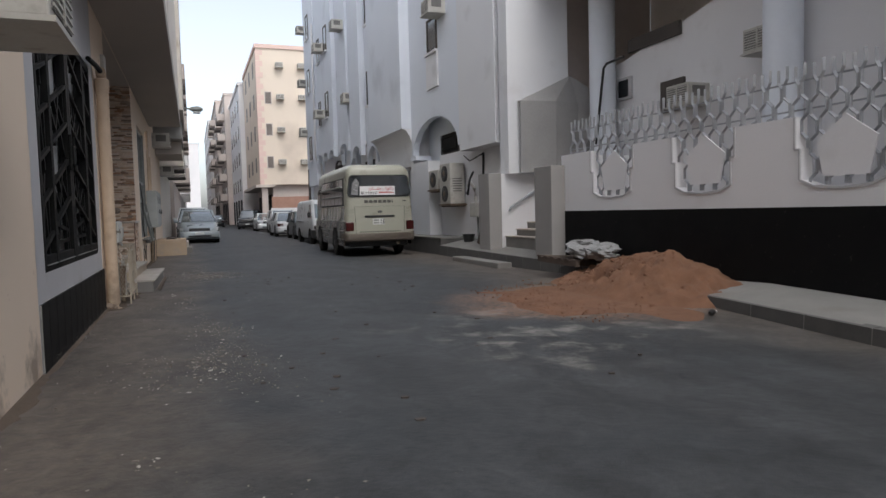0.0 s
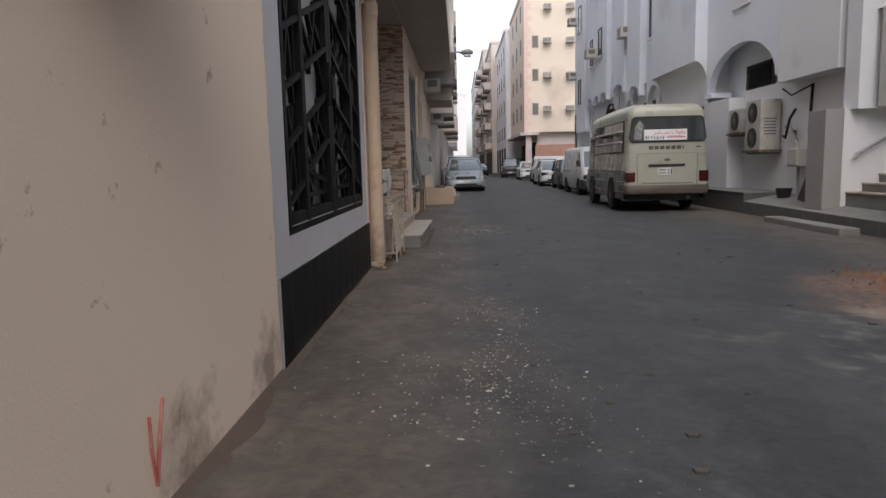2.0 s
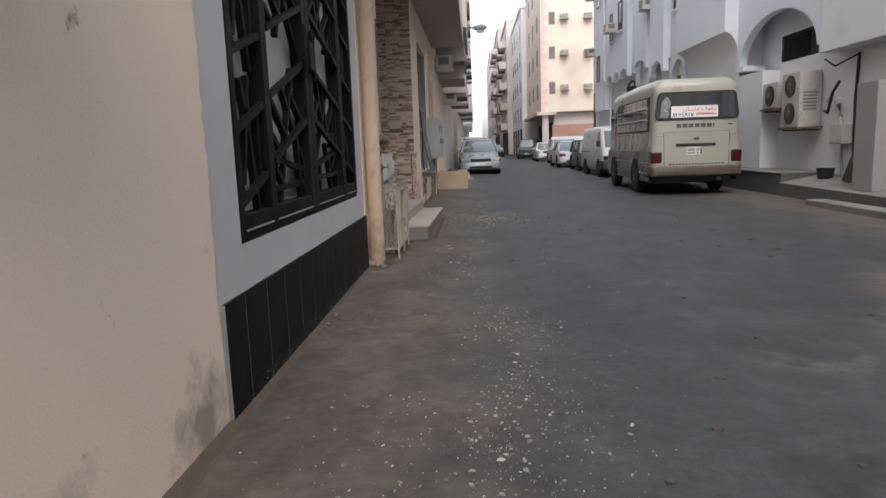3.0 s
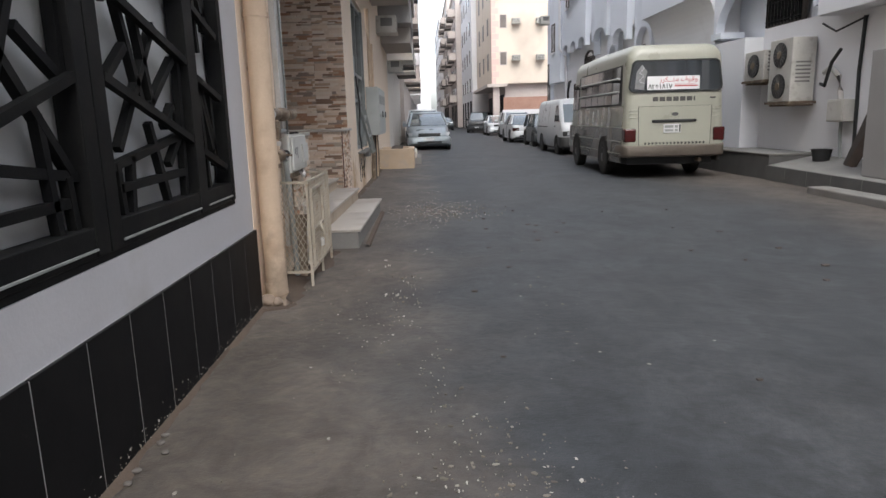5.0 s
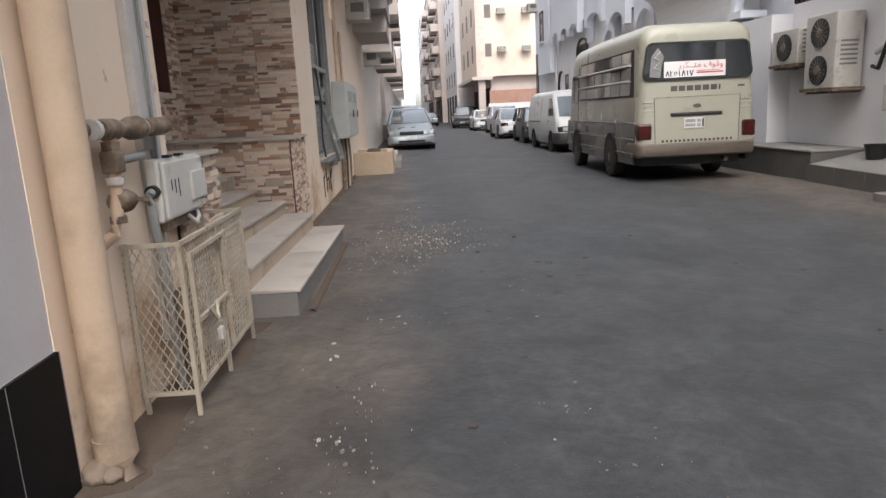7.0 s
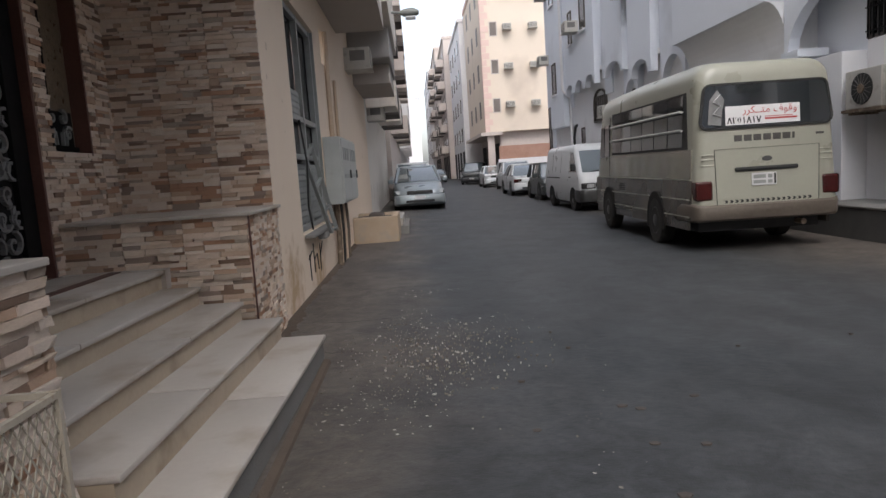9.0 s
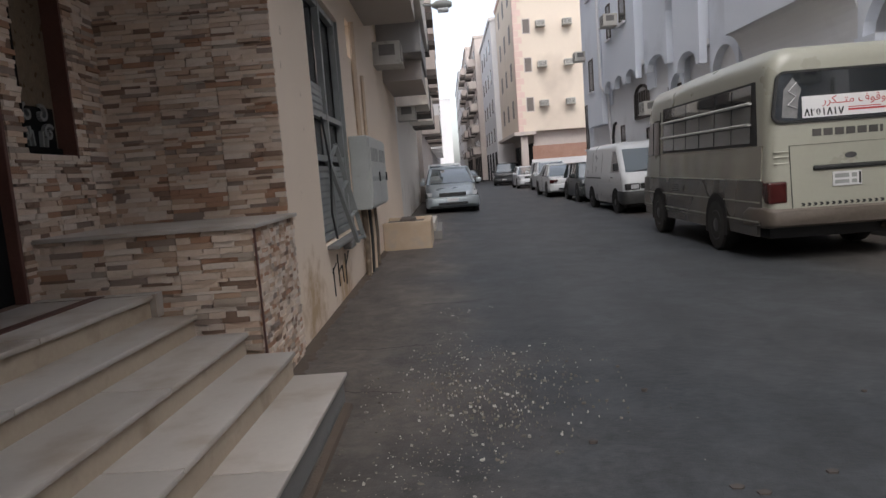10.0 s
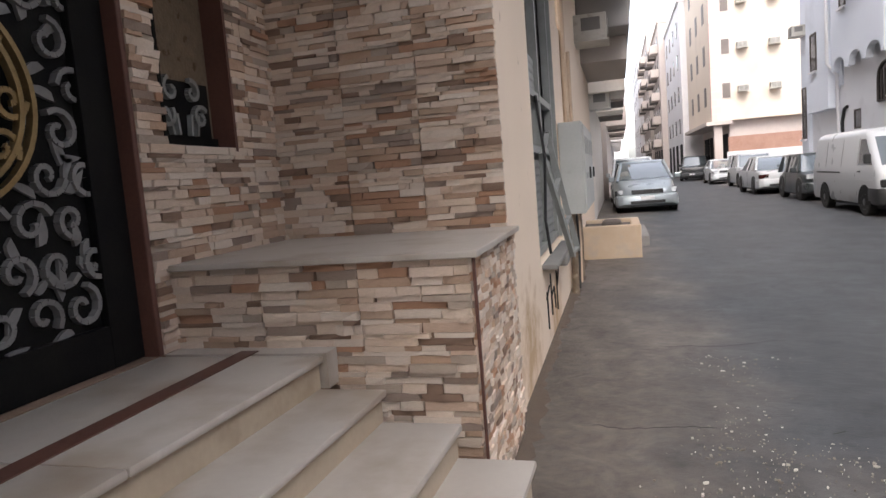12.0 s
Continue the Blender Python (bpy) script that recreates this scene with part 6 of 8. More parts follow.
# garden stair and house behind the fence
def court():
    structure("court_stair_wall", prism(B(), [(13.2, 3.0), (13.2, 4.35), (11.8, 4.5), (4.0, 6.0), (4.0, 3.0)], "x", 9.5, 9.7), "white_wall", "white sloping parapet wall of an outside stair")
    structure("court_wall", slab_box(9.5, 9.7, -8.0, 13.2, 0.0, 3.0), "white_wall", "white garden side wall of the house")
    structure("court_wall_end", slab_box(9.5, 9.7, -8.0, 4.0, 3.001, 6.2), "white_wall", "white upper garden wall of the house")
    for y in (12.1, 7.1, 4.9):
        bm = B()
        bmesh.ops.create_cone(bm, cap_ends=True, segments=28, radius1=0.3, radius2=0.3, depth=6.6, matrix=pose(9.1, y, 3.3))
        tagged(part("column", bm, "blue_wall", smooth=True), "round white painted porch column", "column", kind="structure")
    # slab and parapet are added out of view to keep sky light off the court
    structure("court_slab", slab_box(7.7, 11.499, -8.0, 13.2, 6.6, 6.9), "soffit", "unseen grey slab added on the columns to shade the court", "ceiling")
    structure("court_parapet", slab_box(7.701, 11.8, -8.0, 13.2, 6.901, 7.8), "bay_white", "unseen white parapet added on the shading slab")
    structure("court_door", slab_box(11.4, 11.498, 8.6, 10.2, 3.4, 6.5), "brown_wood", "tall brown door in the shaded house wall", "door")
    # solid dark strip imitates the shade in the gap
    structure("court_band", slab_box(9.44, 9.498, 9.9, 11.6, 4.62, 4.9), "far_dark", "dark strip painting the shade of a gap above the stair wall", "trim")
    k = thing("vent_window", "small dark vent window in a white frame", "window", kind="structure")
    part("window_frame", slab_box(9.44, 9.499, 11.5, 12.0, 3.6, 4.1), "white_paint", k)
    part("pane", slab_box(9.43, 9.439, 11.6, 11.95, 3.66, 4.04), "window_glass", k)
    copy_thing(AC, pose(9.5, 9.45, 3.1, 0, 0, 180))
    k = thing("wall_opening", "dark louvred opening beside the air conditioner", "vent", kind="structure")
    part("frame", slab_box(9.44, 9.499, 9.8, 10.5, 3.1, 3.75), "far_dark", k)
    copy_thing(AC, pose(9.5, 7.5, 3.7, 0, 0, 180))
    p = thing("black_drain", "black bent drain pipe on the column", "pipe")
    part("pipe", tube(B(), [(8.8, 10.9, 4.35), (8.8, 11.5, 4.33), (8.8, 11.62, 4.25), (8.8, 11.75, 3.6), (8.8, 11.95, 2.6)], 0.028, 10), "black_plastic", p, smooth=True)


court()


# ---- sand heap, pallet, bags ----
def sand_heap():
    bm = B()
    nx, ny = 90, 130
    grid = []
    for i in range(nx + 1):
        row = []
        for j in range(ny + 1):
            x, y = 3.6 + 3.17 * i / nx, 4.0 + 6.0 * j / ny
            d = math.hypot((x - 6.25) / 1.15, (y - 6.75) / 1.75)
            h = 0.60 * min(1.0, 1.35 * max(0.0, 1 - d)) ** 0.9 * (0.9 + 0.25 * noise.noise((x * 1.1, y * 1.1, 5.0)))
            d2 = math.hypot((x - 6.3) / 0.8, (y - 8.2) / 0.9)
            h = max(h, 0.34 * max(0, 1 - d2))
            d3 = math.hypot((x - 5.1) / 1.9, (y - 6.6) / 2.5)
            spread = 0.045 * max(0.0, 1 - d3 + 0.35 * noise.noise((x * 1.3, y * 1.3, 3.0)))
            h += spread + 0.09 * noise.noise((x * 2.2, y * 2.2, 1.0)) * min(1, h * 3) + 0.06 * noise.noise((x * 6, y * 6, 2.0)) * min(1, h * 5) + 0.045 * noise.noise((x * 13, y * 13, 8.0)) * min(1, h * 6) - 0.09 * abs(noise.noise((x * 3.4, y * 3.4, 12.0))) * min(1, h * 3)
            g = math.hypot((x - 5.62) / 0.26, (y - 7.25) / 0.50)
            h -= 0.36 * max(0.0, 1 - g) * (1 + 0.8 * noise.noise((x * 7, y * 7, 4.0)))
            h -= 0.012
            row.append(bm.verts.new((x, y, road_z(x) - 0.004 + h)))
        grid.append(row)
    for i in range(nx):
        for j in range(ny):
            bm.faces.new((grid[i][j], grid[i + 1][j], grid[i + 1][j + 1], grid[i][j + 1]))
    heights = [[v.co.z for v in row] for row in grid]
    tagged(part("sand_heap", bm, "sand", smooth=True), "heap of orange building sand spilling onto the road", "sand", kind="stuff")
    r = random.Random(3)
    bm = B()
    for k in range(380):
        x, y = r.uniform(3.9, 5.6), r.uniform(4.9, 8.6)
        s = r.uniform(0.004, 0.013)
        bmesh.ops.create_icosphere(bm, subdivisions=1, radius=s, matrix=pose(x, y, road_z(x) + 0.02 + s * 0.3, r.uniform(0, 90), r.uniform(0, 90), 0) @ Matrix.Diagonal((1, 1.4, 0.7, 1)))
    for k in range(260):
        x, y = r.gauss(5.75, 0.25), r.gauss(7.2, 0.75)
        i, j = int((x - 3.6) / 3.17 * nx), int((y - 4.0) / 6.0 * ny)
        if not (0 <= i < nx and 0 <= j < ny):
            continue
        s = r.uniform(0.008, 0.03)
        bmesh.ops.create_icosphere(bm, subdivisions=1, radius=s, matrix=pose(x, y, heights[i][j] + s * 0.2, r.uniform(0, 90), r.uniform(0, 90), 0) @ Matrix.Diagonal((1, 1.3, 0.7, 1)))
    tagged(part("clods", bm, "sand"), "loose clods of sand round the heap", "clods", kind="stuff")


sand_heap()


def road_bits():
    tagged(part("concrete_strip", slab_box(6.02, 6.36, 11.5, 14.1, -0.12, 0.03, bevel=0.02), "concrete"), "pale concrete strip laid along the kerb", "concrete strip")
    b = thing("crushed_bottle", "crushed dark plastic bottle by the kerb", "litter", pose(5.45, 4.75, -0.075, 0, 0, 30))
    part("body", tube(B(), [(-0.1, 0, 0.03), (-0.05, 0, 0.035), (0.04, 0.01, 0.028), (0.1, 0, 0.02)], [0.02, 0.035, 0.03, 0.012], 10), "black_plastic", b, smooth=True)
    part("cap", tube(B(), [(0.1, 0, 0.02), (0.125, 0, 0.02)], 0.014, 8), "paper", b, smooth=True)
    r = random.Random(4)
    for k in range(5):
        bm = B()
        bmesh.ops.create_icosphere(bm, subdivisions=2, radius=0.016)
        for v in bm.verts:
            v.co *= 1 + 0.4 * noise.noise(v.co * 40 + Vector((k * 3, 0, 0)))
            v.co.z *= 0.5
        ob = part("plaster_lump", bm, "chip", smooth=True)
        ob.matrix_world = pose(-0.98 + r.uniform(-0.02, 0.05), 6.2 + 0.09 * k + r.uniform(-0.03, 0.03), 0.007, 0, 0, r.uniform(0, 180)) @ Matrix.Diagonal((1, 1, 1, 1))
        tagged(ob, "white lump of plaster at the wall foot", "plaster lump", "plaster lumps")


road_bits()


def wall_foot_rubble():
    """Broken plaster lumps where the drainpipe meets the ground."""
    for x, y, z, a, b, c in ((-1.0, 8.40, 0.04, 0.06, 0.055, 0.045), (-0.95, 8.40, 0.03, 0.05, 0.04, 0.035), (-0.99, 8.57, 0.02, 0.05, 0.07, 0.03)):
        bm = B()
        bmesh.ops.create_icosphere(bm, subdivisions=3, radius=1.0)
        for v in bm.verts:
            v.co *= 1 + 0.28 * noise.noise(v.co * 1.6 + Vector((x * 9, y * 7, 0))) + 0.12 * noise.noise(v.co * 5)
            v.co = Vector((v.co.x * a, v.co.y * b, v.co.z * c))
        ob = part("plaster_lump", bm, "plaster_rubble", smooth=True)
        ob.matrix_world = pose(x, y, z, 0, 0, 40 * y)
        tagged(ob, "broken lump of beige plaster at the pipe foot", "plaster lump", "plaster lumps")


wall_foot_rubble()


def gate_clutter():
    """Meter box, tub and boards left between the condenser and the gate."""
    u = thing("wall_box", "white utility box with a grey pipe on the wall", "electrical box")
    part("body", slab_box(7.22, 7.459, 15.25, 15.72, 0.98, 1.36, bevel=0.015), "ac_white", u)
    part("lid", slab_box(7.205, 7.219, 15.28, 15.69, 1.01, 1.33, bevel=0.004), "ac_white", u)
    part("pipe", tube(B(), [(7.36, 15.5, 0.98), (7.36, 15.5, 0.7), (7.36, 15.45, 0.34)], 0.03, 8), "grey_metal", u, smooth=True)
    t = thing("black_tub", "black plastic tub standing on the footway", "tub", pose(7.12, 15.6, 0.295))
    bm = B()
    skin(bm, [[(r * math.cos(q), r * math.sin(q), z) for q in [2 * math.pi * i / 18 for i in range(18)]] for r, z in ((0.13, 0.0), (0.17, 0.2), (0.185, 0.21), (0.165, 0.205), (0.14, 0.06))])
    part("body", bm, "black_plastic", t, smooth=True)
    for k, (y, tone) in enumerate(((14.55, "pallet"), (14.72, "far_dark"))):
        b = thing("leaning_board", "weathered board leaning on the grey gate pillar", "board")
        part("board", bar(B(), (6.98 + 0.05 * k, y, 0.27), (7.12, y - 0.35, 1.0 + 0.1 * k), 0.02, 0.16), tone, b)


gate_clutter()


def pallet():
    p = thing("pallet", "dark worn wooden pallet on the footway", "pallet", pose(6.35, 9.05, 0.16, 2, 4, 6))
    for x in (-0.35, 0, 0.35):
        part("runner", slab_box(x - 0.05, x + 0.05, -0.55, 0.55, 0, 0.09, bevel=0.004), "pallet", p)
    for k in range(6):
        y = -0.5 + 0.2 * k
        part("board", slab_box(-0.42, 0.42, y - 0.05, y + 0.05, 0.091, 0.115, bevel=0.003), "pallet", p)
    r = random.Random(8)
    for k in range(4):
        bm = B()
        bmesh.ops.create_uvsphere(bm, u_segments=32, v_segments=18, radius=1.0)
        for v in bm.verts:
            n = noise.noise((v.co.x * 2 + k * 7, v.co.y * 2, v.co.z * 2)) + 0.6 * noise.noise((v.co.x * 5 + k * 3, v.co.y * 5, v.co.z * 5))
            v.co = Vector((v.co.x * 0.24, v.co.y * 0.38, v.co.z * 0.10)) * (1 + 0.45 * n)
        ob = part("cement_bag", bm, "bag", smooth=True)
        ob.matrix_world = pose(6.3 + 0.12 * (k % 2), 8.1 + 0.25 * k, 0.38 + 0.05 * (k % 2) + 0.02 * k, r.uniform(-8, 8), r.uniform(-10, 10), r.uniform(-40, 40))
        tagged(ob, "crumpled white woven bag lying on the pallet", "bag", "bags")


pallet()


# ---- vehicles ----
def ring(y, wb, wt, z0, z1, r=0.12, rb=0.06, lean=0.0, n=4):
    """A rounded cross-section of a vehicle at length y; lean shifts its top along the length."""
    pts = []
    def corner(cx, cz, rad, a0):
        for i in range(n + 1):
            a = radians(a0 + 90 * i / n)
            pts.append((cx + rad * math.cos(a), cz + rad * math.sin(a)))
    corner(wt - r, z1 - r, r, 0)
    corner(-wt + r, z1 - r, r, 90)
    corner(-wb + rb, z0 + rb, rb, 180)
    corner(wb - rb, z0 + rb, rb, 270)
    return [(x, y + lean * (z - z0) / (z1 - z0), z) for x, z in pts]


def wheel(parent, x, y, r, w):
    """A tyre with a rim, its axle along x."""
    bm = B()
    prof = [(-w / 2, r * 0.62), (-w / 2, r * 0.93), (-w * 0.38, r), (w * 0.38, r), (w / 2, r * 0.93), (w / 2, r * 0.62)]
    skin(bm, [[(x + px, y + pr * math.cos(2 * math.pi * k / 28), r + pr * math.sin(2 * math.pi * k / 28)) for k in range(28)] for px, pr in prof])
    t = part("wheel", bm, "tyre", parent, "worn black tyre on a steel rim", smooth=True)
    s = 1 if x > 0 else -1
    bm = B()
    skin(bm, [[(x + px, y + pr * math.cos(2 * math.pi * k / 20), r + pr * math.sin(2 * math.pi * k / 20)) for k in range(20)] for px, pr in ((s * (w / 2 - 0.03), r * 0.6), (s * (w / 2 + 0.003), r * 0.58), (s * (w / 2 - 0.02), r * 0.4), (s * (w / 2 + 0.01), r * 0.2))])
    part("rim", bm, "rim", t, smooth=True)
    return t


def arch_panel(parent, x, y, r, material="black_plastic"):
    s = 1 if x > 0 else -1
    bm = B()
    pts = [(y + r * math.cos(a), 0.02 + r + r * 0.0 + r * math.sin(a)) for a in [math.pi * i / 14 for i in range(15)]]
    pts = [(p, q - r * 0.15) for p, q in pts] + [(y - r, 0.25), (y + r, 0.25)]
    prism(bm, pts, "x", x - s * 0.05, x + s * 0.006)
    part("wheel_arch", bm, material, parent)


def text_mesh(body, size, material, parent, m, name="lettering", width=None):
    cu = bpy.data.curves.new(name, "FONT")
    cu.body, cu.size, cu.extrude, cu.align_x = body, size, 0.001, "CENTER"
    ob = new(name, cu)
    dg = bpy.context.evaluated_depsgraph_get()
    me = bpy.data.meshes.new_from_object(ob.evaluated_get(dg))
    bpy.data.objects.remove(ob)
    if not len(me.polygons):
        return None
    xs = [v.co.x for v in me.vertices]
    if width:
        k = width / max(0.01, max(xs) - min(xs))
        for v in me.vertices:
            v.co.x *= k
    me.materials.clear()
    me.materials.append(M[material])
    o = new(name, me)
    o.parent = parent
    o.matrix_local = m
    return o


def digit_marks(digits, x, y, z, w, h, t, parent):
    """Arabic-Indic digits as straight strokes on an upright sheet."""
    shapes = {"8": [(0, 0), (0.5, 1), (1, 0)], "7": [(0, 1), (0.5, 0), (1, 1)], "1": [(0.55, 0), (0.4, 1)], "2": [(0.35, 0), (0.15, 1), (0.3, 0.68), (0.7, 0.68), (0.9, 1)], "5": [(0.5, 0.1), (0.9, 0.4), (0.75, 0.8), (0.5, 0.95), (0.25, 0.8), (0.1, 0.4), (0.5, 0.1)]}
    for k, d in enumerate(digits):
        bm = B()
        pts = [(x + k * w * 1.28 + u * w, y, z + v * h) for u, v in shapes[d]]
        for p, q in zip(pts, pts[1:]):
            bar(bm, p, q, t, 0.002)
        part("digit", bm, "black_ink", parent)


def bus():
    b = thing("minibus", "cream and grey minibus with a paper sign in its rear window", "bus", Matrix.Translation((5.02, 17.03, -0.08)) @ pose(0, 0, 0, 0, 0, -1.2) @ Matrix.Diagonal((1, 0.90, 1, 1)))
    W, WT, ZS = 1.015, 0.93, 2.36
    body = B()
    prof = [(0.0, 0.88, 0.80, 0.62, 2.40, 0.16, 0.08), (0.03, 0.96, 0.86, 0.56, 2.50, 0.24, 0.075), (0.10, 1.0, 0.905, 0.50, 2.57, 0.27, 0.07), (0.22, W, 0.92, 0.48, 2.60, 0.28, 0.06), (0.5, W, WT, 0.45, 2.62, 0.28, 0.04), (3.2, W, WT, 0.42, 2.64, 0.28, 0.0),
            (5.4, W, WT - 0.01, 0.42, 2.61, 0.28, 0.0), (5.9, 0.99, 0.87, 0.42, 2.50, 0.28, -0.18), (6.25, 0.92, 0.74, 0.45, 2.22, 0.3, -0.42)]
    skin(body, [ring(y, wb, wt, z0, z1, r, 0.05, lean, 6) for y, wb, wt, z0, z1, r, lean in prof])
    body = part("body", body, "bus_cream", b, "cream painted minibus body", smooth=True)

    def xs(z):
        return W - (W - WT) * max(0.0, z - 0.48) / (ZS - 0.48)

    def flank(s, y0, y1, z0, z1, out, cut0=0.0, cut1=0.0, deep=0.012):
        """A thin panel lying on the leaning flank; the cuts slant its ends."""
        bm = B()
        skin(bm, [[(s * (xs(z) + o), y, z) for z, y in ((z0, y0), (z1, y0 + cut0), (z1, y1 - cut1), (z0, y1))] for o in (-deep, out)])
        return bm

    for s in (-1, 1):
        part("flank_panel", flank(s, 0.20, 4.75, 1.035, 1.44, 0.004), "bus_flank", b, "glossy grey-brown flank with wavy dents, reflections put into its lighter colour")
        part("lower_panel", flank(s, 0.16, 5.9, 0.46, 1.015, 0.004), "bus_grey", b, "dusty grey lower flank")
        part("skirt", slab_box(s * (W - 0.025) - 0.02, s * (W - 0.025) + 0.02, 0.3, 5.8, 0.32, 0.455), "bus_grey", b)
        for z in (0.50, 0.74, 1.016):
            part("rub_strip", flank(s, 0.2, 5.85, z, z + 0.017, 0.012), "bus_cream", b)
        # side windows in one dark band with a slanted rear end
        band = part("window_band", flank(s, 0.36, 4.62, 1.45, 2.24, 0.003, 0.10), "black_plastic", b)
        n = 6
        for k in range(n):
            a0 = 0.56 + k * 0.675
            p = part("side_window", flank(s, a0, a0 + 0.645, 1.49, 2.21, 0.008), "glass", b)
            part("divider", flank(s, a0, a0 + 0.645, 1.97, 1.985, 0.013, deep=-0.0085), "black_plastic", p)
        for z in (1.72, 1.98):
            part("window_bar", tube(B(), [(s * (xs(z) + 0.055), 0.50, z), (s * (xs(z) + 0.055), 4.55, z)], 0.02, 8), "bar_white", b, smooth=True)
            for y in (0.55, 4.5):
                part("bar_bracket", bar(B(), (s * xs(z), y, z), (s * (xs(z) + 0.05), y, z), 0.02), "bar_white", b)
        part("door_window", flank(s, 4.85, 5.22, 1.42, 2.06, 0.008, 0, 0.02), "glass", b)
        part("door_window", flank(s, 5.27, 5.62, 1.42, 2.03, 0.008, 0, 0.12), "glass", b)
        part("door_seam", flank(s, 4.79, 4.80, 0.5, 2.2, 0.006), "black_plastic", b)
        for y in (1.72, 4.80):
            # flat black panel stands for the shade inside the wheel well
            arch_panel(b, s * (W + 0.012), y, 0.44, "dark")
            wheel(b, s * (W - 0.09), y, 0.37, 0.22)
        for k in range(4):
            part("side_vent", flank(s, 3.6, 4.0, 0.80 + 0.035 * k, 0.815 + 0.035 * k, 0.008), "black_plastic", b)
    # rear window, leaning with the body
    tilt = Matrix.Translation((0, 0.036, 0)) @ Matrix.Translation((0, 0, 1.70)) @ pose(0, 0, 0, -2.6, 0, 0) @ Matrix.Translation((0, 0, -1.70))
    pts = []
    for cx, cz, a0 in ((0.80, 1.80, 270), (0.745, 2.19, 0), (-0.745, 2.19, 90), (-0.80, 1.80, 180)):
        for i in range(6):
            a = radians(a0 + 18 * i)
            pts.append((cx + 0.10 * math.cos(a), cz + 0.10 * math.sin(a)))
    rw = part("rear_window", prism(B(), pts, "y", 0.0, 0.03), "glass", b, "dark tinted rear window")
    rw.matrix_local = tilt
    frame_bm = B()
    for p, q in zip(pts, pts[1:] + pts[:1]):
        bar(frame_bm, (p[0], 0.008, p[1]), (q[0], 0.008, q[1]), 0.034, 0.03)
    fr = part("rear_window_seal", frame_bm, "black_plastic", b)
    fr.matrix_local = tilt
    sign = part("window_sign", slab_box(-0.56, 0.46, -0.010, -0.004, 1.735, 1.99, bevel=0.001), "paper", rw, "white paper sign with red words and black digits")
    text_mesh("\uFEAD\uFEAE\uFEDC\u0640\u0640\uFE98\uFEE3 \uFED1\uFEEE\uFED7\uFEED", 0.13, "red_ink", sign, Matrix.Translation((0.05, -0.013, 1.885)) @ pose(0, 0, 0, 90, 0, 0), width=0.74)
    digit_marks("8251817", -0.53, -0.012, 1.755, 0.052, 0.085, 0.016, sign)
    part("small_print", slab_box(-0.02, 0.42, -0.013, -0.0105, 1.79, 1.812), "red_ink", sign)
    part("small_print", slab_box(-0.02, 0.36, -0.013, -0.0105, 1.825, 1.835), "red_ink", sign)
    sk = part("window_sticker", prism(B(), [(-0.80, 1.76), (-0.62, 1.74), (-0.6, 1.94), (-0.56, 2.08), (-0.66, 2.22), (-0.77, 2.08)], "y", -0.006, -0.002), "curtain", rw, "pale sticker in the window corner")
    fig = B()
    for p, q in (((-0.62, 2.16), (-0.72, 2.06)), ((-0.72, 2.06), (-0.63, 2.0)), ((-0.63, 2.0), (-0.73, 1.90)), ((-0.73, 1.90), (-0.62, 1.86))):
        bar(fig, (p[0], -0.008, p[1]), (q[0], -0.008, q[1]), 0.04, 0.003)
    part("mark", fig, "paper", sk)
    # tailgate
    gate_ = part("tailgate", prism(B(), [(-0.70, 0.66), (0.70, 0.66), (0.72, 1.42), (-0.72, 1.42)], "y", -0.004, 0.03), "bus_cream", b)
    gate_.matrix_local = Matrix.Translation((0, 0, 0.66)) @ pose(0, 0, 0, -2.5, 0, 0) @ Matrix.Translation((0, 0, -0.66))
    for p, q in (((-0.70, 0.66), (0.70, 0.66)), ((0.70, 0.66), (0.72, 1.42)), ((-0.70, 0.66), (-0.72, 1.42)), ((-0.72, 1.42), (0.72, 1.42))):
        part("seam", bar(B(), (p[0], -0.004, p[1]), (q[0], -0.004, q[1]), 0.009, 0.004), "black_plastic", gate_)
    part("handle", slab_box(-0.45, 0.42, -0.03, -0.005, 1.11, 1.165, bevel=0.018), "black_plastic", gate_)
    part("badge", prism(B(), [(0.07 * math.cos(a), 1.265 + 0.035 * math.sin(a)) for a in [2 * math.pi * i / 16 for i in range(16)]], "y", -0.014, -0.005), "rim", gate_, "plain chrome oval badge")
    pl = part("number_plate", slab_box(-0.22, 0.12, -0.02, -0.005, 0.905, 1.075, bevel=0.004), "plate", gate_, "pale number plate")
    for x0, x1, z0, z1 in ((-0.20, -0.03, 1.0, 1.05), (-0.20, -0.03, 0.93, 0.975), (0.0, 0.06, 1.0, 1.05), (0.0, 0.06, 0.93, 0.975), (0.085, 0.11, 0.92, 1.06)):
        part("plate_mark", slab_box(x0, x1, -0.023, -0.0205, z0, z1), "black_ink" if x0 > 0.08 else "grey_metal", pl)
    for k in range(17):
        x = -0.60 + 0.072 * k
        part("vent", prism(B(), [(x, 0.685), (x + 0.035, 0.685), (x + 0.052, 0.705), (x + 0.035, 0.725), (x, 0.725), (x + 0.017, 0.705)], "y", -0.008, -0.0045), "black_plastic", gate_)
    # raised maker's lettering as plain bars
    for k in range(7):
        x = -0.44 + k * 0.133
        w = 0.105 if k < 6 else 0.03
        part("letter_bar", slab_box(x, x + w, 0.034, 0.06, 1.515, 1.60, bevel=0.002), "letter_grey", b)
    part("letter_bar", slab_box(0.68, 0.79, 0.036, 0.06, 1.55, 1.58), "letter_grey", b)
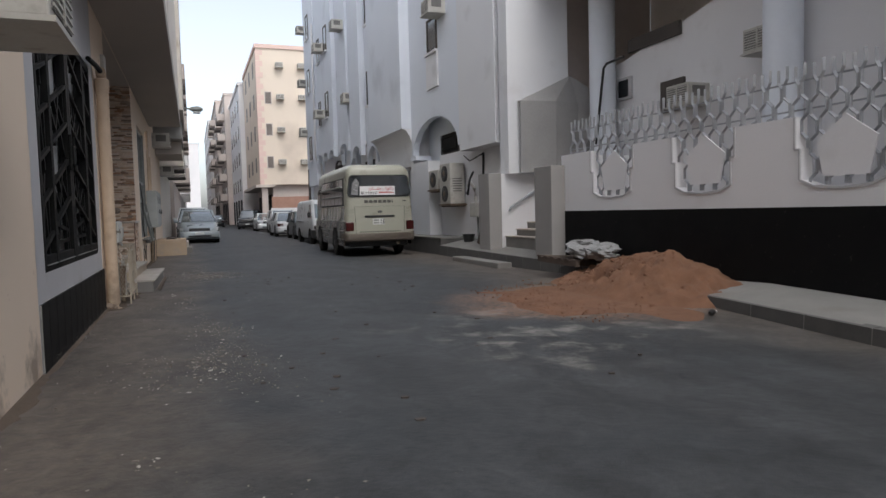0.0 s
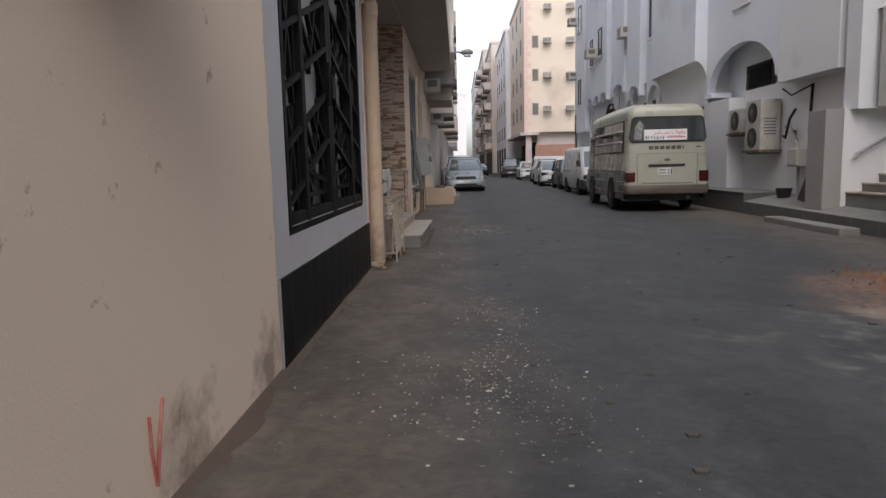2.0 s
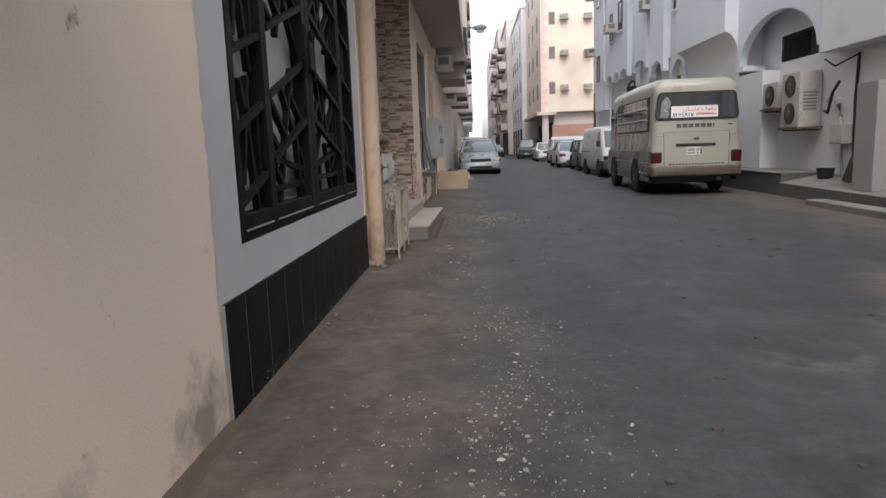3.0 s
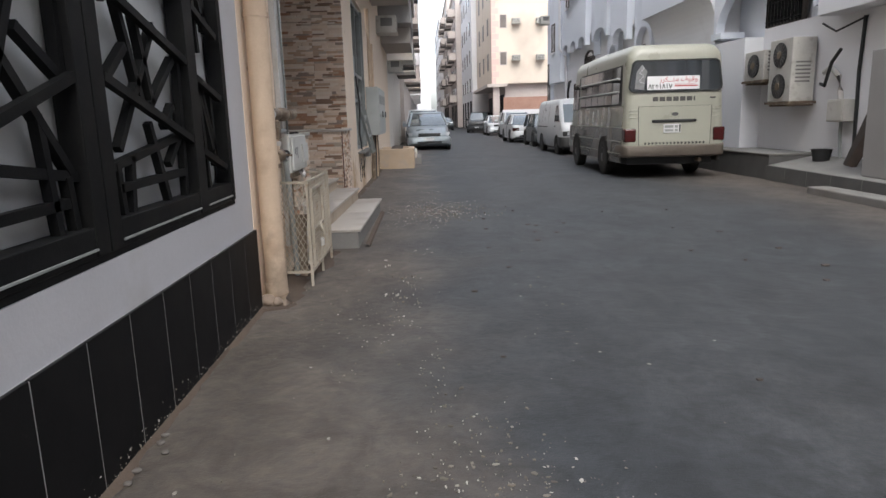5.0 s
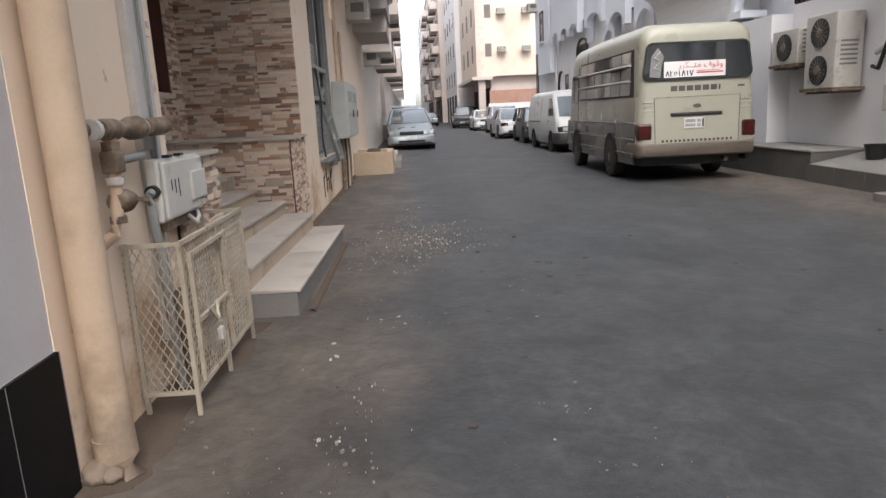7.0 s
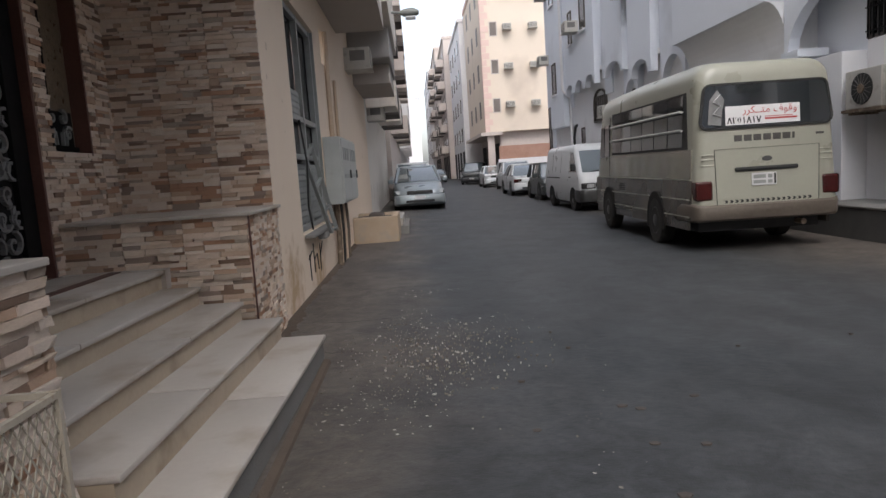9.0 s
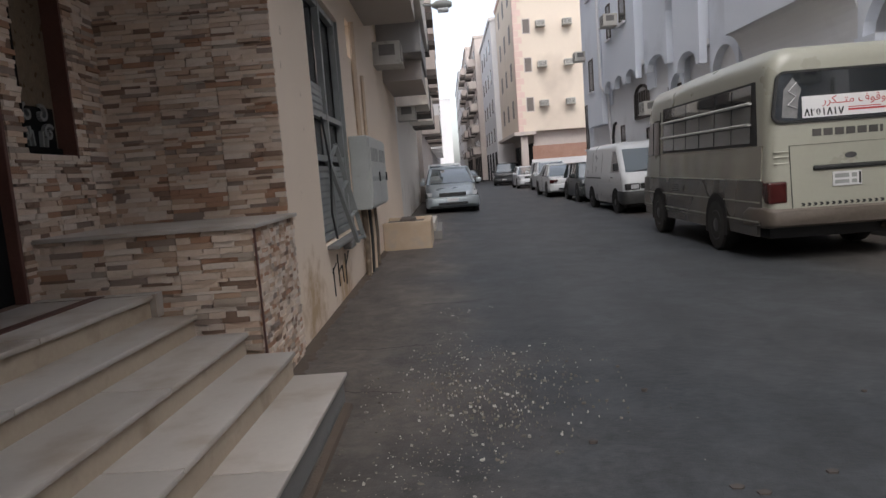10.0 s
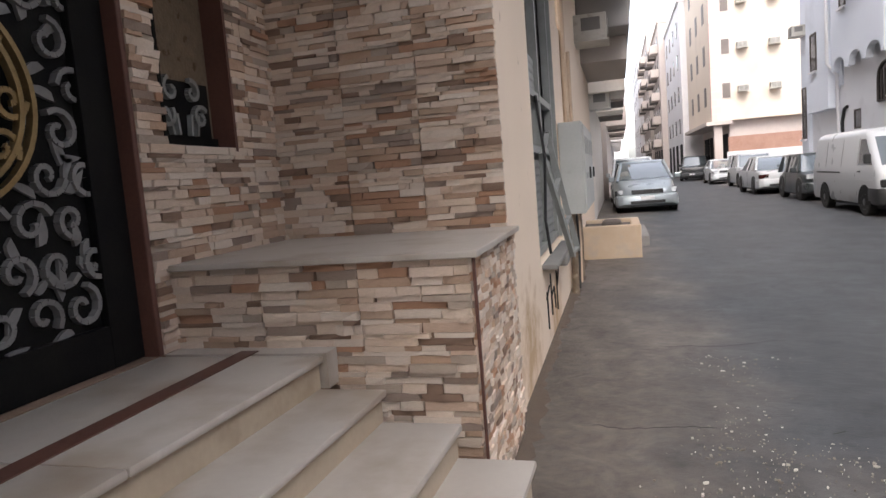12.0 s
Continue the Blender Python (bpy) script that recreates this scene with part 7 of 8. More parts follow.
    for s in (-1, 1):
        x0, x1 = sorted((s * 0.755, s * 0.99))
        tl = part("tail_light", box(B(), x0, x1, -0.012, 0.2, 0.735, 1.0, bevel=0.03), "red_lens", b, "dark red tail light")
        part("reverse_lens", slab_box(min(s * 0.80, s * 0.85), max(s * 0.80, s * 0.85), -0.016, -0.011, 0.80, 0.86), "red_lens", tl)
        for z in (1.20, 1.28, 1.34):
            x0, x1 = sorted((s * 0.73, s * 0.90))
            part("moulding", slab_box(x0, x1, 0.018, 0.08, z, z + 0.022, bevel=0.008), "bus_cream", b)
    bp = B()
    skin(bp, [ring(-0.05, 0.90, 0.92, 0.47, 0.645, 0.05, 0.07), ring(0.0, 0.965, 0.975, 0.44, 0.67, 0.04, 0.06), ring(0.10, 1.015, 1.02, 0.43, 0.70, 0.04, 0.06), ring(0.55, 1.024, 1.024, 0.42, 0.69, 0.04, 0.05), ring(0.72, 1.022, 1.022, 0.42, 0.62, 0.04, 0.05)])
    part("rear_bumper", bp, "bus_bumper", b, "dull brown plastic bumper", smooth=True)
    part("underbody", slab_box(-0.85, 0.85, 0.3, 6.0, 0.28, 0.44), "black_plastic", b)
    part("exhaust", tube(B(), [(0.55, 0.1, 0.36), (0.55, 0.8, 0.36)], 0.04, 10), "rust", b, smooth=True)
    part("windscreen", prism(B(), [(-0.8, 1.3), (0.8, 1.3), (0.72, 2.1), (-0.72, 2.1)], "y", 6.06, 6.08), "glass", b)


bus()


def car(name, label, m, L, W, H, belt, paint, kind="sedan", face="front", group="parked cars"):
    """A car whose near end (y = 0) shows its front or its tail; the body is skinned over stations."""
    c = thing(name, label, "car", m, group)
    w = W / 2
    g = 0.20
    fr = face == "front"
    if kind == "van":
        st = [(0.0, 0.80, 0.80, 0.32, 0.82, 0.08), (0.04, 0.94, 0.92, g + 0.05, 0.98, 0.08), (0.22, 1.0, 0.98, g, 1.10, 0.06), (L - 0.05, 1.0, 0.98, g, 1.12, 0.06), (L, 0.95, 0.94, 0.35, 1.1, 0.06)]
    elif kind == "mpv":
        st = [(0.0, 0.60, 0.56, 0.30, 0.60, 0.14), (0.06, 0.82, 0.75, 0.24, 0.71, 0.16), (0.22, 0.96, 0.86, g, 0.79, 0.17), (0.55, 1.0, 0.90, g, 0.89, 0.18), (0.95, 1.0, 0.93, g, belt, 0.14), (1.4, 1.0, 0.96, g, belt, 0.08), (L - 0.3, 1.0, 0.96, g, belt + 0.06, 0.08), (L, 0.9, 0.88, 0.35, belt, 0.1)]
    else:
        st = [(0.0, 0.78, 0.76, 0.30, belt - 0.22, 0.09), (0.10, 0.92, 0.88, 0.24, belt - 0.10, 0.10), (0.5, 1.0, 0.94, g, belt - 0.04, 0.10), (L * 0.3, 1.0, 0.96, g, belt, 0.08), (L * 0.75, 1.0, 0.96, g, belt, 0.08), (L - 0.15, 0.94, 0.9, 0.25, belt - 0.12, 0.1), (L, 0.80, 0.78, 0.32, belt - 0.25, 0.1)]
    body = B()
    skin(body, [ring(y, wb * w, wt * w, z0, z1, r, 0.06) for y, wb, wt, z0, z1, r in st])
    body = part("body", body, paint, c, smooth=True)
    # greenhouse: glass core, roof and pillars
    if kind == "van":
        y0b, y0t, y1t, y1b, tw = 0.12, 0.75, L - 0.12, L - 0.02, 0.86
    elif kind == "mpv":
        y0b, y0t, y1t, y1b, tw = 0.90, 1.75, L - 0.6, L - 0.12, 0.76
    elif kind == "suv":
        y0b, y0t, y1t, y1b, tw = L * 0.24, L * 0.36, L - 0.35, L - 0.1, 0.80
    elif fr:
        y0b, y0t, y1t, y1b, tw = L * 0.24, L * 0.40, L * 0.68, L * 0.86, 0.74
    else:
        y0b, y0t, y1t, y1b, tw = L * 0.14, L * 0.30, L * 0.60, L * 0.76, 0.74
    zb, zt = belt - 0.03, H - 0.05
    bw = 0.95
    gl = B()
    def plan(ww, a, b_, z, r):
        pts = []
        for cx, cy, a0 in ((ww - r, a + r, 270), (ww - r, b_ - r, 0), (-ww + r, b_ - r, 90), (-ww + r, a + r, 180)):
            for i in range(4):
                t_ = radians(a0 + 30 * i)
                pts.append((cx + r * math.cos(t_), cy + r * math.sin(t_), z))
        return pts
    low = [(-bw * w, y0b, zb), (bw * w, y0b, zb), (bw * w, y1b, zb), (-bw * w, y1b, zb)]
    top = [(-tw * w, y0t, zt), (tw * w, y0t, zt), (tw * w, y1t, zt), (-tw * w, y1t, zt)]
    skin(gl, [plan(bw * w, y0b, y1b, zb, 0.16), plan(tw * w, y0t, y1t, zt, 0.14)])
    gh = part("window_glass", gl, "car_pane", c, "car glazing with sky reflection put into its blue-grey colour", smooth=True)
    roof = B()
    skin(roof, [plan(tw * w * 1.02, y0t - 0.03, y1t + 0.03, zt - 0.03, 0.16), plan(tw * w, y0t + 0.03, y1t - 0.03, H - 0.02, 0.16), plan(tw * w * 0.85, y0t + 0.18, y1t - 0.18, H, 0.16)])
    part("roof", roof, paint, c, smooth=True)
    for a, b in zip(low, top):
        a, b = Vector(a), Vector(b)
        a.x, b.x = a.x * 0.955, b.x * 0.95
        a.y += 0.05 if a.y < L / 2 else -0.05
        b.y += 0.05 if b.y < L / 2 else -0.05
        part("pillar", tube(B(), [a, b], 0.05, 8), paint, c, smooth=True)
    for s in (-1, 1):
        if kind == "van":
            # blind panel sides behind the cab
            part("side_panel", prism(B(), [(1.55, zb), (L - 0.05, zb), (L - 0.14, zt), (1.55, zt)], "x", min(s * w * 0.90, s * w * 0.99), max(s * w * 0.90, s * w * 0.99)), paint, c)
            part("door_seam", slab_box(s * (w + 0.002) - 0.003, s * (w + 0.002) + 0.003, 1.5, 1.515, 0.35, 1.1), "black_plastic", c)
            part("slide_rail", slab_box(s * (w + 0.003) - 0.004, s * (w + 0.003) + 0.004, 2.2, 4.0, 0.98, 1.01), "black_plastic", c)
        else:
            ym = (y0t + y1t) / 2
            part("door_pillar", bar(B(), (s * bw * w, ym, zb), (s * tw * w, ym, zt), 0.06, 0.05), "black_plastic", c)
            part("door_seam", slab_box(s * (w + 0.001) - 0.003, s * (w + 0.001) + 0.003, ym - 0.006, ym + 0.006, 0.3, belt - 0.05), "black_plastic", c)
        part("mirror", slab_box(s * (w + 0.08) - 0.09, s * (w + 0.08) + 0.09, (y0b if fr else y1b) + 0.1, (y0b if fr else y1b) + 0.2, belt - 0.02, belt + 0.14, bevel=0.03), paint if kind != "van" else "black_plastic", c)
        part("sill", slab_box(s * (w - 0.03) - 0.02, s * (w - 0.03) + 0.03, 0.5, L - 0.5, 0.19, 0.3), "black_plastic", c)
        for y in (L * 0.19, L * 0.78):
            arch_panel(c, s * (w + 0.002), y, 0.36)
            wheel(c, s * (w - 0.09), y, 0.315 if kind != "suv" else 0.36, 0.2)
        part("door_handle", slab_box(s * (w + 0.004) - 0.006, s * (w + 0.004) + 0.012, L * 0.5, L * 0.5 + 0.16, belt - 0.16, belt - 0.13), paint, c)
        lx0, lx1 = sorted((s * w * 0.55, s * w * 0.94))
        if kind == "mpv":
            hl = B()
            skin(hl, [[(s * w * u, y + o, z) for u, y, z in ((0.42, 0.02, 0.58), (0.90, 0.15, 0.60), (0.96, 0.24, 0.735), (0.52, 0.085, 0.69))] for o in (-0.012, 0.1)])
            part("headlight", hl, "lamp_lens", c, "clear swept headlight")
            part("fog_lamp", slab_box(min(s * w * 0.66, s * w * 0.82), max(s * w * 0.66, s * w * 0.82), -0.035, 0.06, 0.33, 0.39, bevel=0.012), "lamp_lens", c)
        elif fr:
            part("headlight", slab_box(lx0, lx1, -0.01 if kind == "van" else 0.02, 0.12, 0.66, 0.80, bevel=0.02), "lamp_lens", c, "clear headlight")
            part("indicator", slab_box(min(s * w * 0.6, s * w * 0.88), max(s * w * 0.6, s * w * 0.88), -0.03, 0.08, 0.44, 0.50), "lamp_lens", c)
        else:
            part("tail_light", slab_box(lx0, lx1, 0.0, 0.12, belt - 0.32, belt - 0.17, bevel=0.015), "red_lens", c, "dark red tail light")
    gz = 0.55 if kind == "mpv" else 0.62 if fr else 0.42
    if fr:
        gr = part("grille", slab_box(-w * 0.5, w * 0.5, -0.012, 0.06, gz + 0.03, gz + 0.16, bevel=0.01), "black_plastic", c)
        for k in range(3):
            part("grille_bar", slab_box(-w * 0.48, w * 0.48, -0.02, -0.01, gz + 0.055 + 0.04 * k, gz + 0.07 + 0.04 * k), "rim", gr)
        part("windscreen_wiper", bar(bar(B(), (-0.4, y0b - 0.02, zb + 0.03), (0.1, y0b + 0.0, zb + 0.08), 0.015), (0.15, y0b - 0.02, zb + 0.03), (0.6, y0b + 0.0, zb + 0.08), 0.015), "black_plastic", c)
    bumper = B()
    skin(bumper, [ring(-0.07, w * 0.80, w * 0.80, 0.30, 0.54, 0.06, 0.06), ring(0.0, w * 0.95, w * 0.95, 0.25, 0.57, 0.05, 0.05), ring(0.35, w * 1.012, w * 1.012, 0.24, 0.55, 0.04, 0.04)])
    part("bumper", bumper, "black_plastic" if kind == "van" else paint, c, smooth=True)
    part("air_intake", slab_box(-w * 0.55, w * 0.55, -0.078, -0.05, 0.31, 0.39), "black_plastic", c)
    part("number_plate", slab_box(-0.19, 0.19, -0.085, -0.07, 0.42, 0.53), "plate", c, "pale number plate")
    part("underbody", slab_box(-w * 0.85, w * 0.85, 0.3, L - 0.3, 0.16, 0.26), "black_plastic", c)
    return c


def outline(w, y0, y1, z, r0=0.2, r1=0.12, n=4):
    """A rounded plan outline of a vehicle at one height."""
    pts = []
    for cx, cy, r, a0 in ((w - r0, y0 + r0, r0, 270), (w - r1, y1 - r1, r1, 0), (-w + r1, y1 - r1, r1, 90), (-w + r0, y0 + r0, r0, 180)):
        for i in range(n + 1):
            a = radians(a0 + 90 * i / n)
            pts.append((cx + r * math.cos(a), cy + r * math.sin(a), z))
    return pts


def panel_van(m):
    """A cab-over panel van: one shell, sloped windscreen, cab windows, black bumper and grille."""
    c = thing("panel_van", "white panel van with black bumper parked nose to the walker", "van", m, "parked vans")
    L, w = 4.6, 0.845
    layers = [(0.26, 0.80, 0.10, L - 0.02), (0.34, 0.835, 0.02, L), (0.62, w, 0.0, L), (0.90, w, 0.05, L), (1.06, 0.835, 0.13, L), (1.12, 0.825, 0.20, L), (1.78, 0.745, 0.83, L - 0.10), (1.88, 0.715, 0.96, L - 0.16), (1.945, 0.64, 1.12, L - 0.28), (1.97, 0.45, 1.4, L - 0.6)]
    bm = skin(B(), [outline(ww, y0, y1, z, 0.17, 0.10) for z, ww, y0, y1 in layers])
    part("body", bm, "car_white", c, "white painted van body", smooth=True)
    slope = (0.83 - 0.20) / (1.78 - 1.12)

    def face(z):
        return 0.20 + (z - 1.12) * slope

    def wide(z):
        return 0.825 - (z - 1.12) * 0.121

    ws = B()
    skin(ws, [[(x, face(z) - 0.012 + d, z - d * 0.5) for x, z in ((-0.72, 1.135), (0.72, 1.135), (0.64, 1.76), (-0.64, 1.76))] for d in (0.0, 0.03)])
    g = part("windscreen", ws, "car_pane", c, "sloped windscreen with sky reflection put into its colour")
    part("wiper", bar(bar(B(), (-0.5, face(1.14) - 0.03, 1.145), (0.05, face(1.20) - 0.03, 1.20), 0.016), (0.05, face(1.14) - 0.03, 1.145), (0.6, face(1.20) - 0.03, 1.20), 0.016), "black_plastic", g)
    for s in (-1, 1):
        side = B()
        skin(side, [[(s * (wide(z) + o), y, z) for y, z in ((0.42, 1.14), (1.24, 1.14), (1.24, 1.72), (0.95, 1.72))] for o in (-0.01, 0.006)])
        part("cab_window", side, "car_pane", c)
        for y in (1.30, 2.35, 3.5):
            seam = B()
            skin(seam, [[(s * (x_ + o), y + dy, z) for x_, z, dy in ((w - 0.004, 0.45, 0), (wide(1.14), 1.14, 0), (wide(1.75), 1.75, 0), (wide(1.75), 1.75, 0.012), (wide(1.14), 1.14, 0.012), (w - 0.004, 0.45, 0.012))] for o in (-0.006, 0.003)])
            part("door_seam", seam, "black_plastic", c)
        part("slide_rail", slab_box(s * (w - 0.002) - 0.008, s * (w - 0.002) + 0.006, 2.4, 4.2, 0.95, 0.985), "black_plastic", c)
        part("crease", slab_box(s * w - 0.008, s * w + 0.004, 0.3, 4.5, 0.80, 0.815), "car_white", c)
        part("mirror", slab_box(s * 0.93 - 0.07, s * 0.93 + 0.07, 0.34, 0.42, 1.18, 1.40, bevel=0.03), "black_plastic", c)
        part("door_handle", slab_box(s * (w + 0.004) - 0.01, s * (w + 0.004) + 0.012, 1.08, 1.22, 0.98, 1.01), "black_plastic", c)
        lx0, lx1 = sorted((s * 0.42, s * 0.80))
        hl = part("headlight", slab_box(lx0, lx1, -0.012, 0.14, 0.66, 0.83, bevel=0.03), "black_plastic", c, "dark framed headlight")
        part("lens", slab_box(min(s * 0.46, s * 0.66), max(s * 0.46, s * 0.66), -0.018, -0.011, 0.69, 0.80, bevel=0.002), "lamp_lens", hl)
        for y in (0.82, 3.55):
            # shade of the wheel well painted as a black panel
            arch_panel(c, s * (w + 0.001), y, 0.37, "dark")
            wheel(c, s * (w - 0.09), y, 0.315, 0.19)
    gr = part("grille", slab_box(-0.41, 0.41, -0.012, 0.1, 0.68, 0.83, bevel=0.02), "black_plastic", c)
    for k in range(3):
        part("grille_bar", slab_box(-0.38, 0.38, -0.02, -0.011, 0.70 + 0.045 * k, 0.712 + 0.045 * k), "rim", gr)
    bp = B()
    skin(bp, [outline(ww, y0, 0.62, z, 0.16, 0.03) for z, ww, y0 in ((0.26, 0.80, 0.0), (0.30, 0.85, -0.06), (0.56, 0.86, -0.07), (0.63, 0.85, -0.03))])
    part("bumper", bp, "black_plastic", c, "large black plastic bumper", smooth=True)
    part("number_plate", slab_box(-0.17, 0.17, -0.085, -0.071, 0.40, 0.50), "plate", c, "pale number plate")
    part("roof_gutter", slab_box(-0.73, 0.73, 1.0, 1.02, 1.9, 1.905), "car_white", c)
    part("underbody", slab_box(-0.7, 0.7, 0.3, L - 0.3, 0.17, 0.27), "black_plastic", c)
    return c


panel_van(pose(5.45, 25.75, -0.09, 0, 0, 0.5) @ Matrix.Diagonal((1, 1, 0.95, 1)))
car("dark_hatchback", "small dark green hatchback parked behind the van", pose(5.6, 32.0, -0.09), 3.7, 1.62, 1.42, 0.88, "car_darkgreen", "suv", face="front")
car("white_sedan", "white saloon car parked with its red tail lights to the walker", pose(5.35, 37.2, -0.09), 4.5, 1.74, 1.42, 0.92, "car_white", "sedan", face="rear")
car("white_estate", "white car parked further along the block", pose(5.9, 44.0, -0.09), 4.5, 1.75, 1.6, 0.98, "car_white", "suv", face="rear")
car("pale_sedan", "pale saloon car parked far along the block", pose(5.5, 51.0, -0.09), 4.4, 1.72, 1.42, 0.90, "car_white", "sedan", face="front")
car("black_suv", "black off-road car standing at the far bend", pose(4.75, 62.0, -0.09, 0, 0, -12), 4.5, 1.9, 1.78, 1.08, "car_black", "suv", face="front")
car("silver_minivan", "silver people carrier parked nose out by the wall", pose(0.32, 30.6, -0.05, 0, 0, 2), 4.6, 1.76, 1.56, 0.985, "car_silver", "mpv", face="front")
car("white_hatchback", "pale car hidden behind the silver people carrier", pose(0.1, 36.5, -0.05), 4.5, 1.75, 1.75, 1.05, "car_white", "suv", face="front")
car("dark_sedan", "dark saloon car far down the street", pose(2.5, 76.0, -0.09), 4.4, 1.75, 1.42, 0.9, "car_black", "sedan", face="rear")


# ---- far houses ----
def house(name, label, x0, x1, y0, y1, h, m, floors, rows, side="x0", balcony=False, dark_ground=False):
    """A block with storeys of windows on its street side."""
    hs = thing(name, label, "house")
    part("wall", slab_box(x0, x1, y0, y1, 0, h), m, hs)
    part("roof", slab_box(x0 - 0.15, x1 + 0.15, y0 - 0.1, y1 + 0.1, h, h + 0.3), m, hs)
    part("roof_tank", slab_box((x0 + x1) / 2 - 0.8, (x0 + x1) / 2 + 0.8, y0 + 2, y0 + 4, h + 0.3, h + 1.9, bevel=0.1), "far_dark", hs)
    xs = x0 if side == "x0" else x1
    s = -1 if side == "x0" else 1
    for f in range(floors):
        z = 3.4 + f * (h - 3.6) / floors
        for k in range(rows):
            y = y0 + 0.8 + (y1 - y0 - 1.6) * (k + 0.5) / rows
            xa, xb = sorted((xs + s * 0.001, xs + s * 0.05))
            win = part("window", slab_box(xa, xb, y - 0.45, y + 0.45, z + 0.5, z + 1.8), "far_dark", hs)
            part("pane", slab_box(*sorted((xs + s * 0.051, xs + s * 0.06)), y - 0.38, y + 0.38, z + 0.57, z + 1.73), "window_glass", win)
            if balcony:
                part("balcony", slab_box(*sorted((xs + s * 0.002, xs + s * 0.9)), y - 1.0, y + 1.0, z - 0.15, z + 0.75, bevel=0.02), balcony if isinstance(balcony, str) and k % 2 else m, hs)
    # black sheets on the wall face imitate the shade of open shops
    if dark_ground:
        xa, xb = sorted((xs + s * 0.001, xs + s * 0.04))
        for k in range(rows):
            y = y0 + (y1 - y0) * (k + 0.5) / rows
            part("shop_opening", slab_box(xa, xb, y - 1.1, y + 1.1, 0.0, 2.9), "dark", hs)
    return hs


def cream_block():
    """The tall cream block at the bend, with pink quoins and unit boxes on its blank side."""
    x0, x1, y0, y1, h = 5.66, 16.0, 57.6, 72.0, 15.4
    c = thing("cream_apartment_block", "tall cream apartment block with pink quoins and a blank side wall", "house")
    part("wall", slab_box(x0, x1, y0, y1, 3.8, h), "block_cream", c)
    part("ground_floor", slab_box(x0 + 1.1, x1, y0 + 0.5, y1, 0, 3.8), "far_beige", c)
    part("parapet", slab_box(x0 - 0.1, x1, y0 - 0.1, y1, h + 0.001, h + 0.35), "pink_quoin", c)
    part("canopy", slab_box(x0 - 0.4, x0 + 1.2, y0 - 0.2, y1, 3.55, 3.795), "far_beige", c)
    # shade of the shop recesses put in as black sheets
    for k in range(4):
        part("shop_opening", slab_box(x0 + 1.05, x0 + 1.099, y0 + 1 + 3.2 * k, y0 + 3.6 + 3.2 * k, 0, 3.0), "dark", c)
    part("pier", slab_box(x0 + 0.1, x0 + 0.6, y0 + 0.1, y0 + 0.7, 0, 3.549), "far_beige", c)
    n = 24
    for k in range(n):
        z = 3.82 + (h - 3.9) * k / n
        w = 0.55 if k % 2 else 0.32
        part("quoin", slab_box(x0 - 0.03, x0 + w, y0 - 0.03, y0 + w, z, z + (h - 3.9) / n - 0.05), "pink_quoin", c)
    for z in (5.5, 8.3, 11.0):
        win = part("window", slab_box(x0 + 0.62, x0 + 1.2, y0 - 0.02, y0 - 0.002, z - 0.3, z + 0.75), "far_beige", c)
        part("pane", slab_box(x0 + 0.68, x0 + 1.14, y0 - 0.03, y0 - 0.021, z - 0.24, z + 0.69), "far_window", win)
    for f in range(4):
        for k in range(3):
            y, z = y0 + 2.5 + 4 * k, 5.0 + 2.8 * f
            part("window", slab_box(x0 - 0.03, x0 - 0.002, y, y + 1.0, z, z + 1.3), "far_window", c)
    for x in (7.55, 9.45):
        for z in (5.55, 8.3, 11.1, 13.8):
            copy_thing(AC, pose(x, y0, z, 0, 0, -90))


cream_block()
w = thing("boundary_wall", "low red block wall over a white base before the cream block", "wall")
part("base", slab_box(6.3, 14.0, 56.2, 56.4, -0.1, 1.75), "far_pale", w)
part("top", slab_box(6.4, 14.0, 56.21, 56.39, 1.751, 2.7), "brick_red", w)
house("pale_house", "pale house with black sheets as shop front shade beyond the cream block", 5.2, 14.0, 72.5, 90.0, 15.0, "far_pale", 4, 4, balcony=False, dark_ground=True)
house("balcony_house", "beige house with dark balconies down the street", 4.6, 13.0, 90.5, 108.0, 17.0, "far_beige", 5, 4, balcony="far_dark", dark_ground=True)
house("brown_house", "brownish house with dark balconies far down the street", 4.2, 13.0, 108.5, 130.0, 19.0, "far_beige", 5, 5, balcony="far_dark", dark_ground=True)
house("hazy_house", "pale house at the end of the street, haze put into its colour", 3.6, 13.0, 131.0, 170.0, 19.0, "far_pale", 5, 6)
house("end_house", "pale tower closing the street far away", -6.0, 3.0, 240.0, 260.0, 26.0, "far_pale", 7, 4)
# two houses added out of view, closing the street and cutting sunlight from behind
house("house_behind", "unseen cream house added behind the walker to hold back sunlight", -12.0, 16.0, -34.0, -24.0, 16.0, "plaster_pale", 3, 3)
house("house_behind", "unseen white house added across the road behind the walker", 8.0, 18.0, -23.5, -8.2, 14.0, "far_pale", 3, 3)
house("left_house", "cream house with dark enclosed balconies over the street", -9.0, -1.1, 26.55, 40.0, 13.0, "plaster_pale", 3, 4, side="x1", balcony="far_dark")
house("left_house", "beige house with balconies further down the street", -9.0, -0.9, 40.5, 60.0, 13.0, "far_beige", 3, 5, side="x1", balcony="far_dark")
house("left_house", "pale house far down the street", -9.0, -1.0, 61.0, 100.0, 14.0, "far_pale", 4, 8, side="x1", balcony="far_pale")
house("left_house", "pale houses at the end of the street, haze put into their colour", -9.0, -1.4, 101.0, 200.0, 16.0, "far_pale", 4, 10, side="x1")


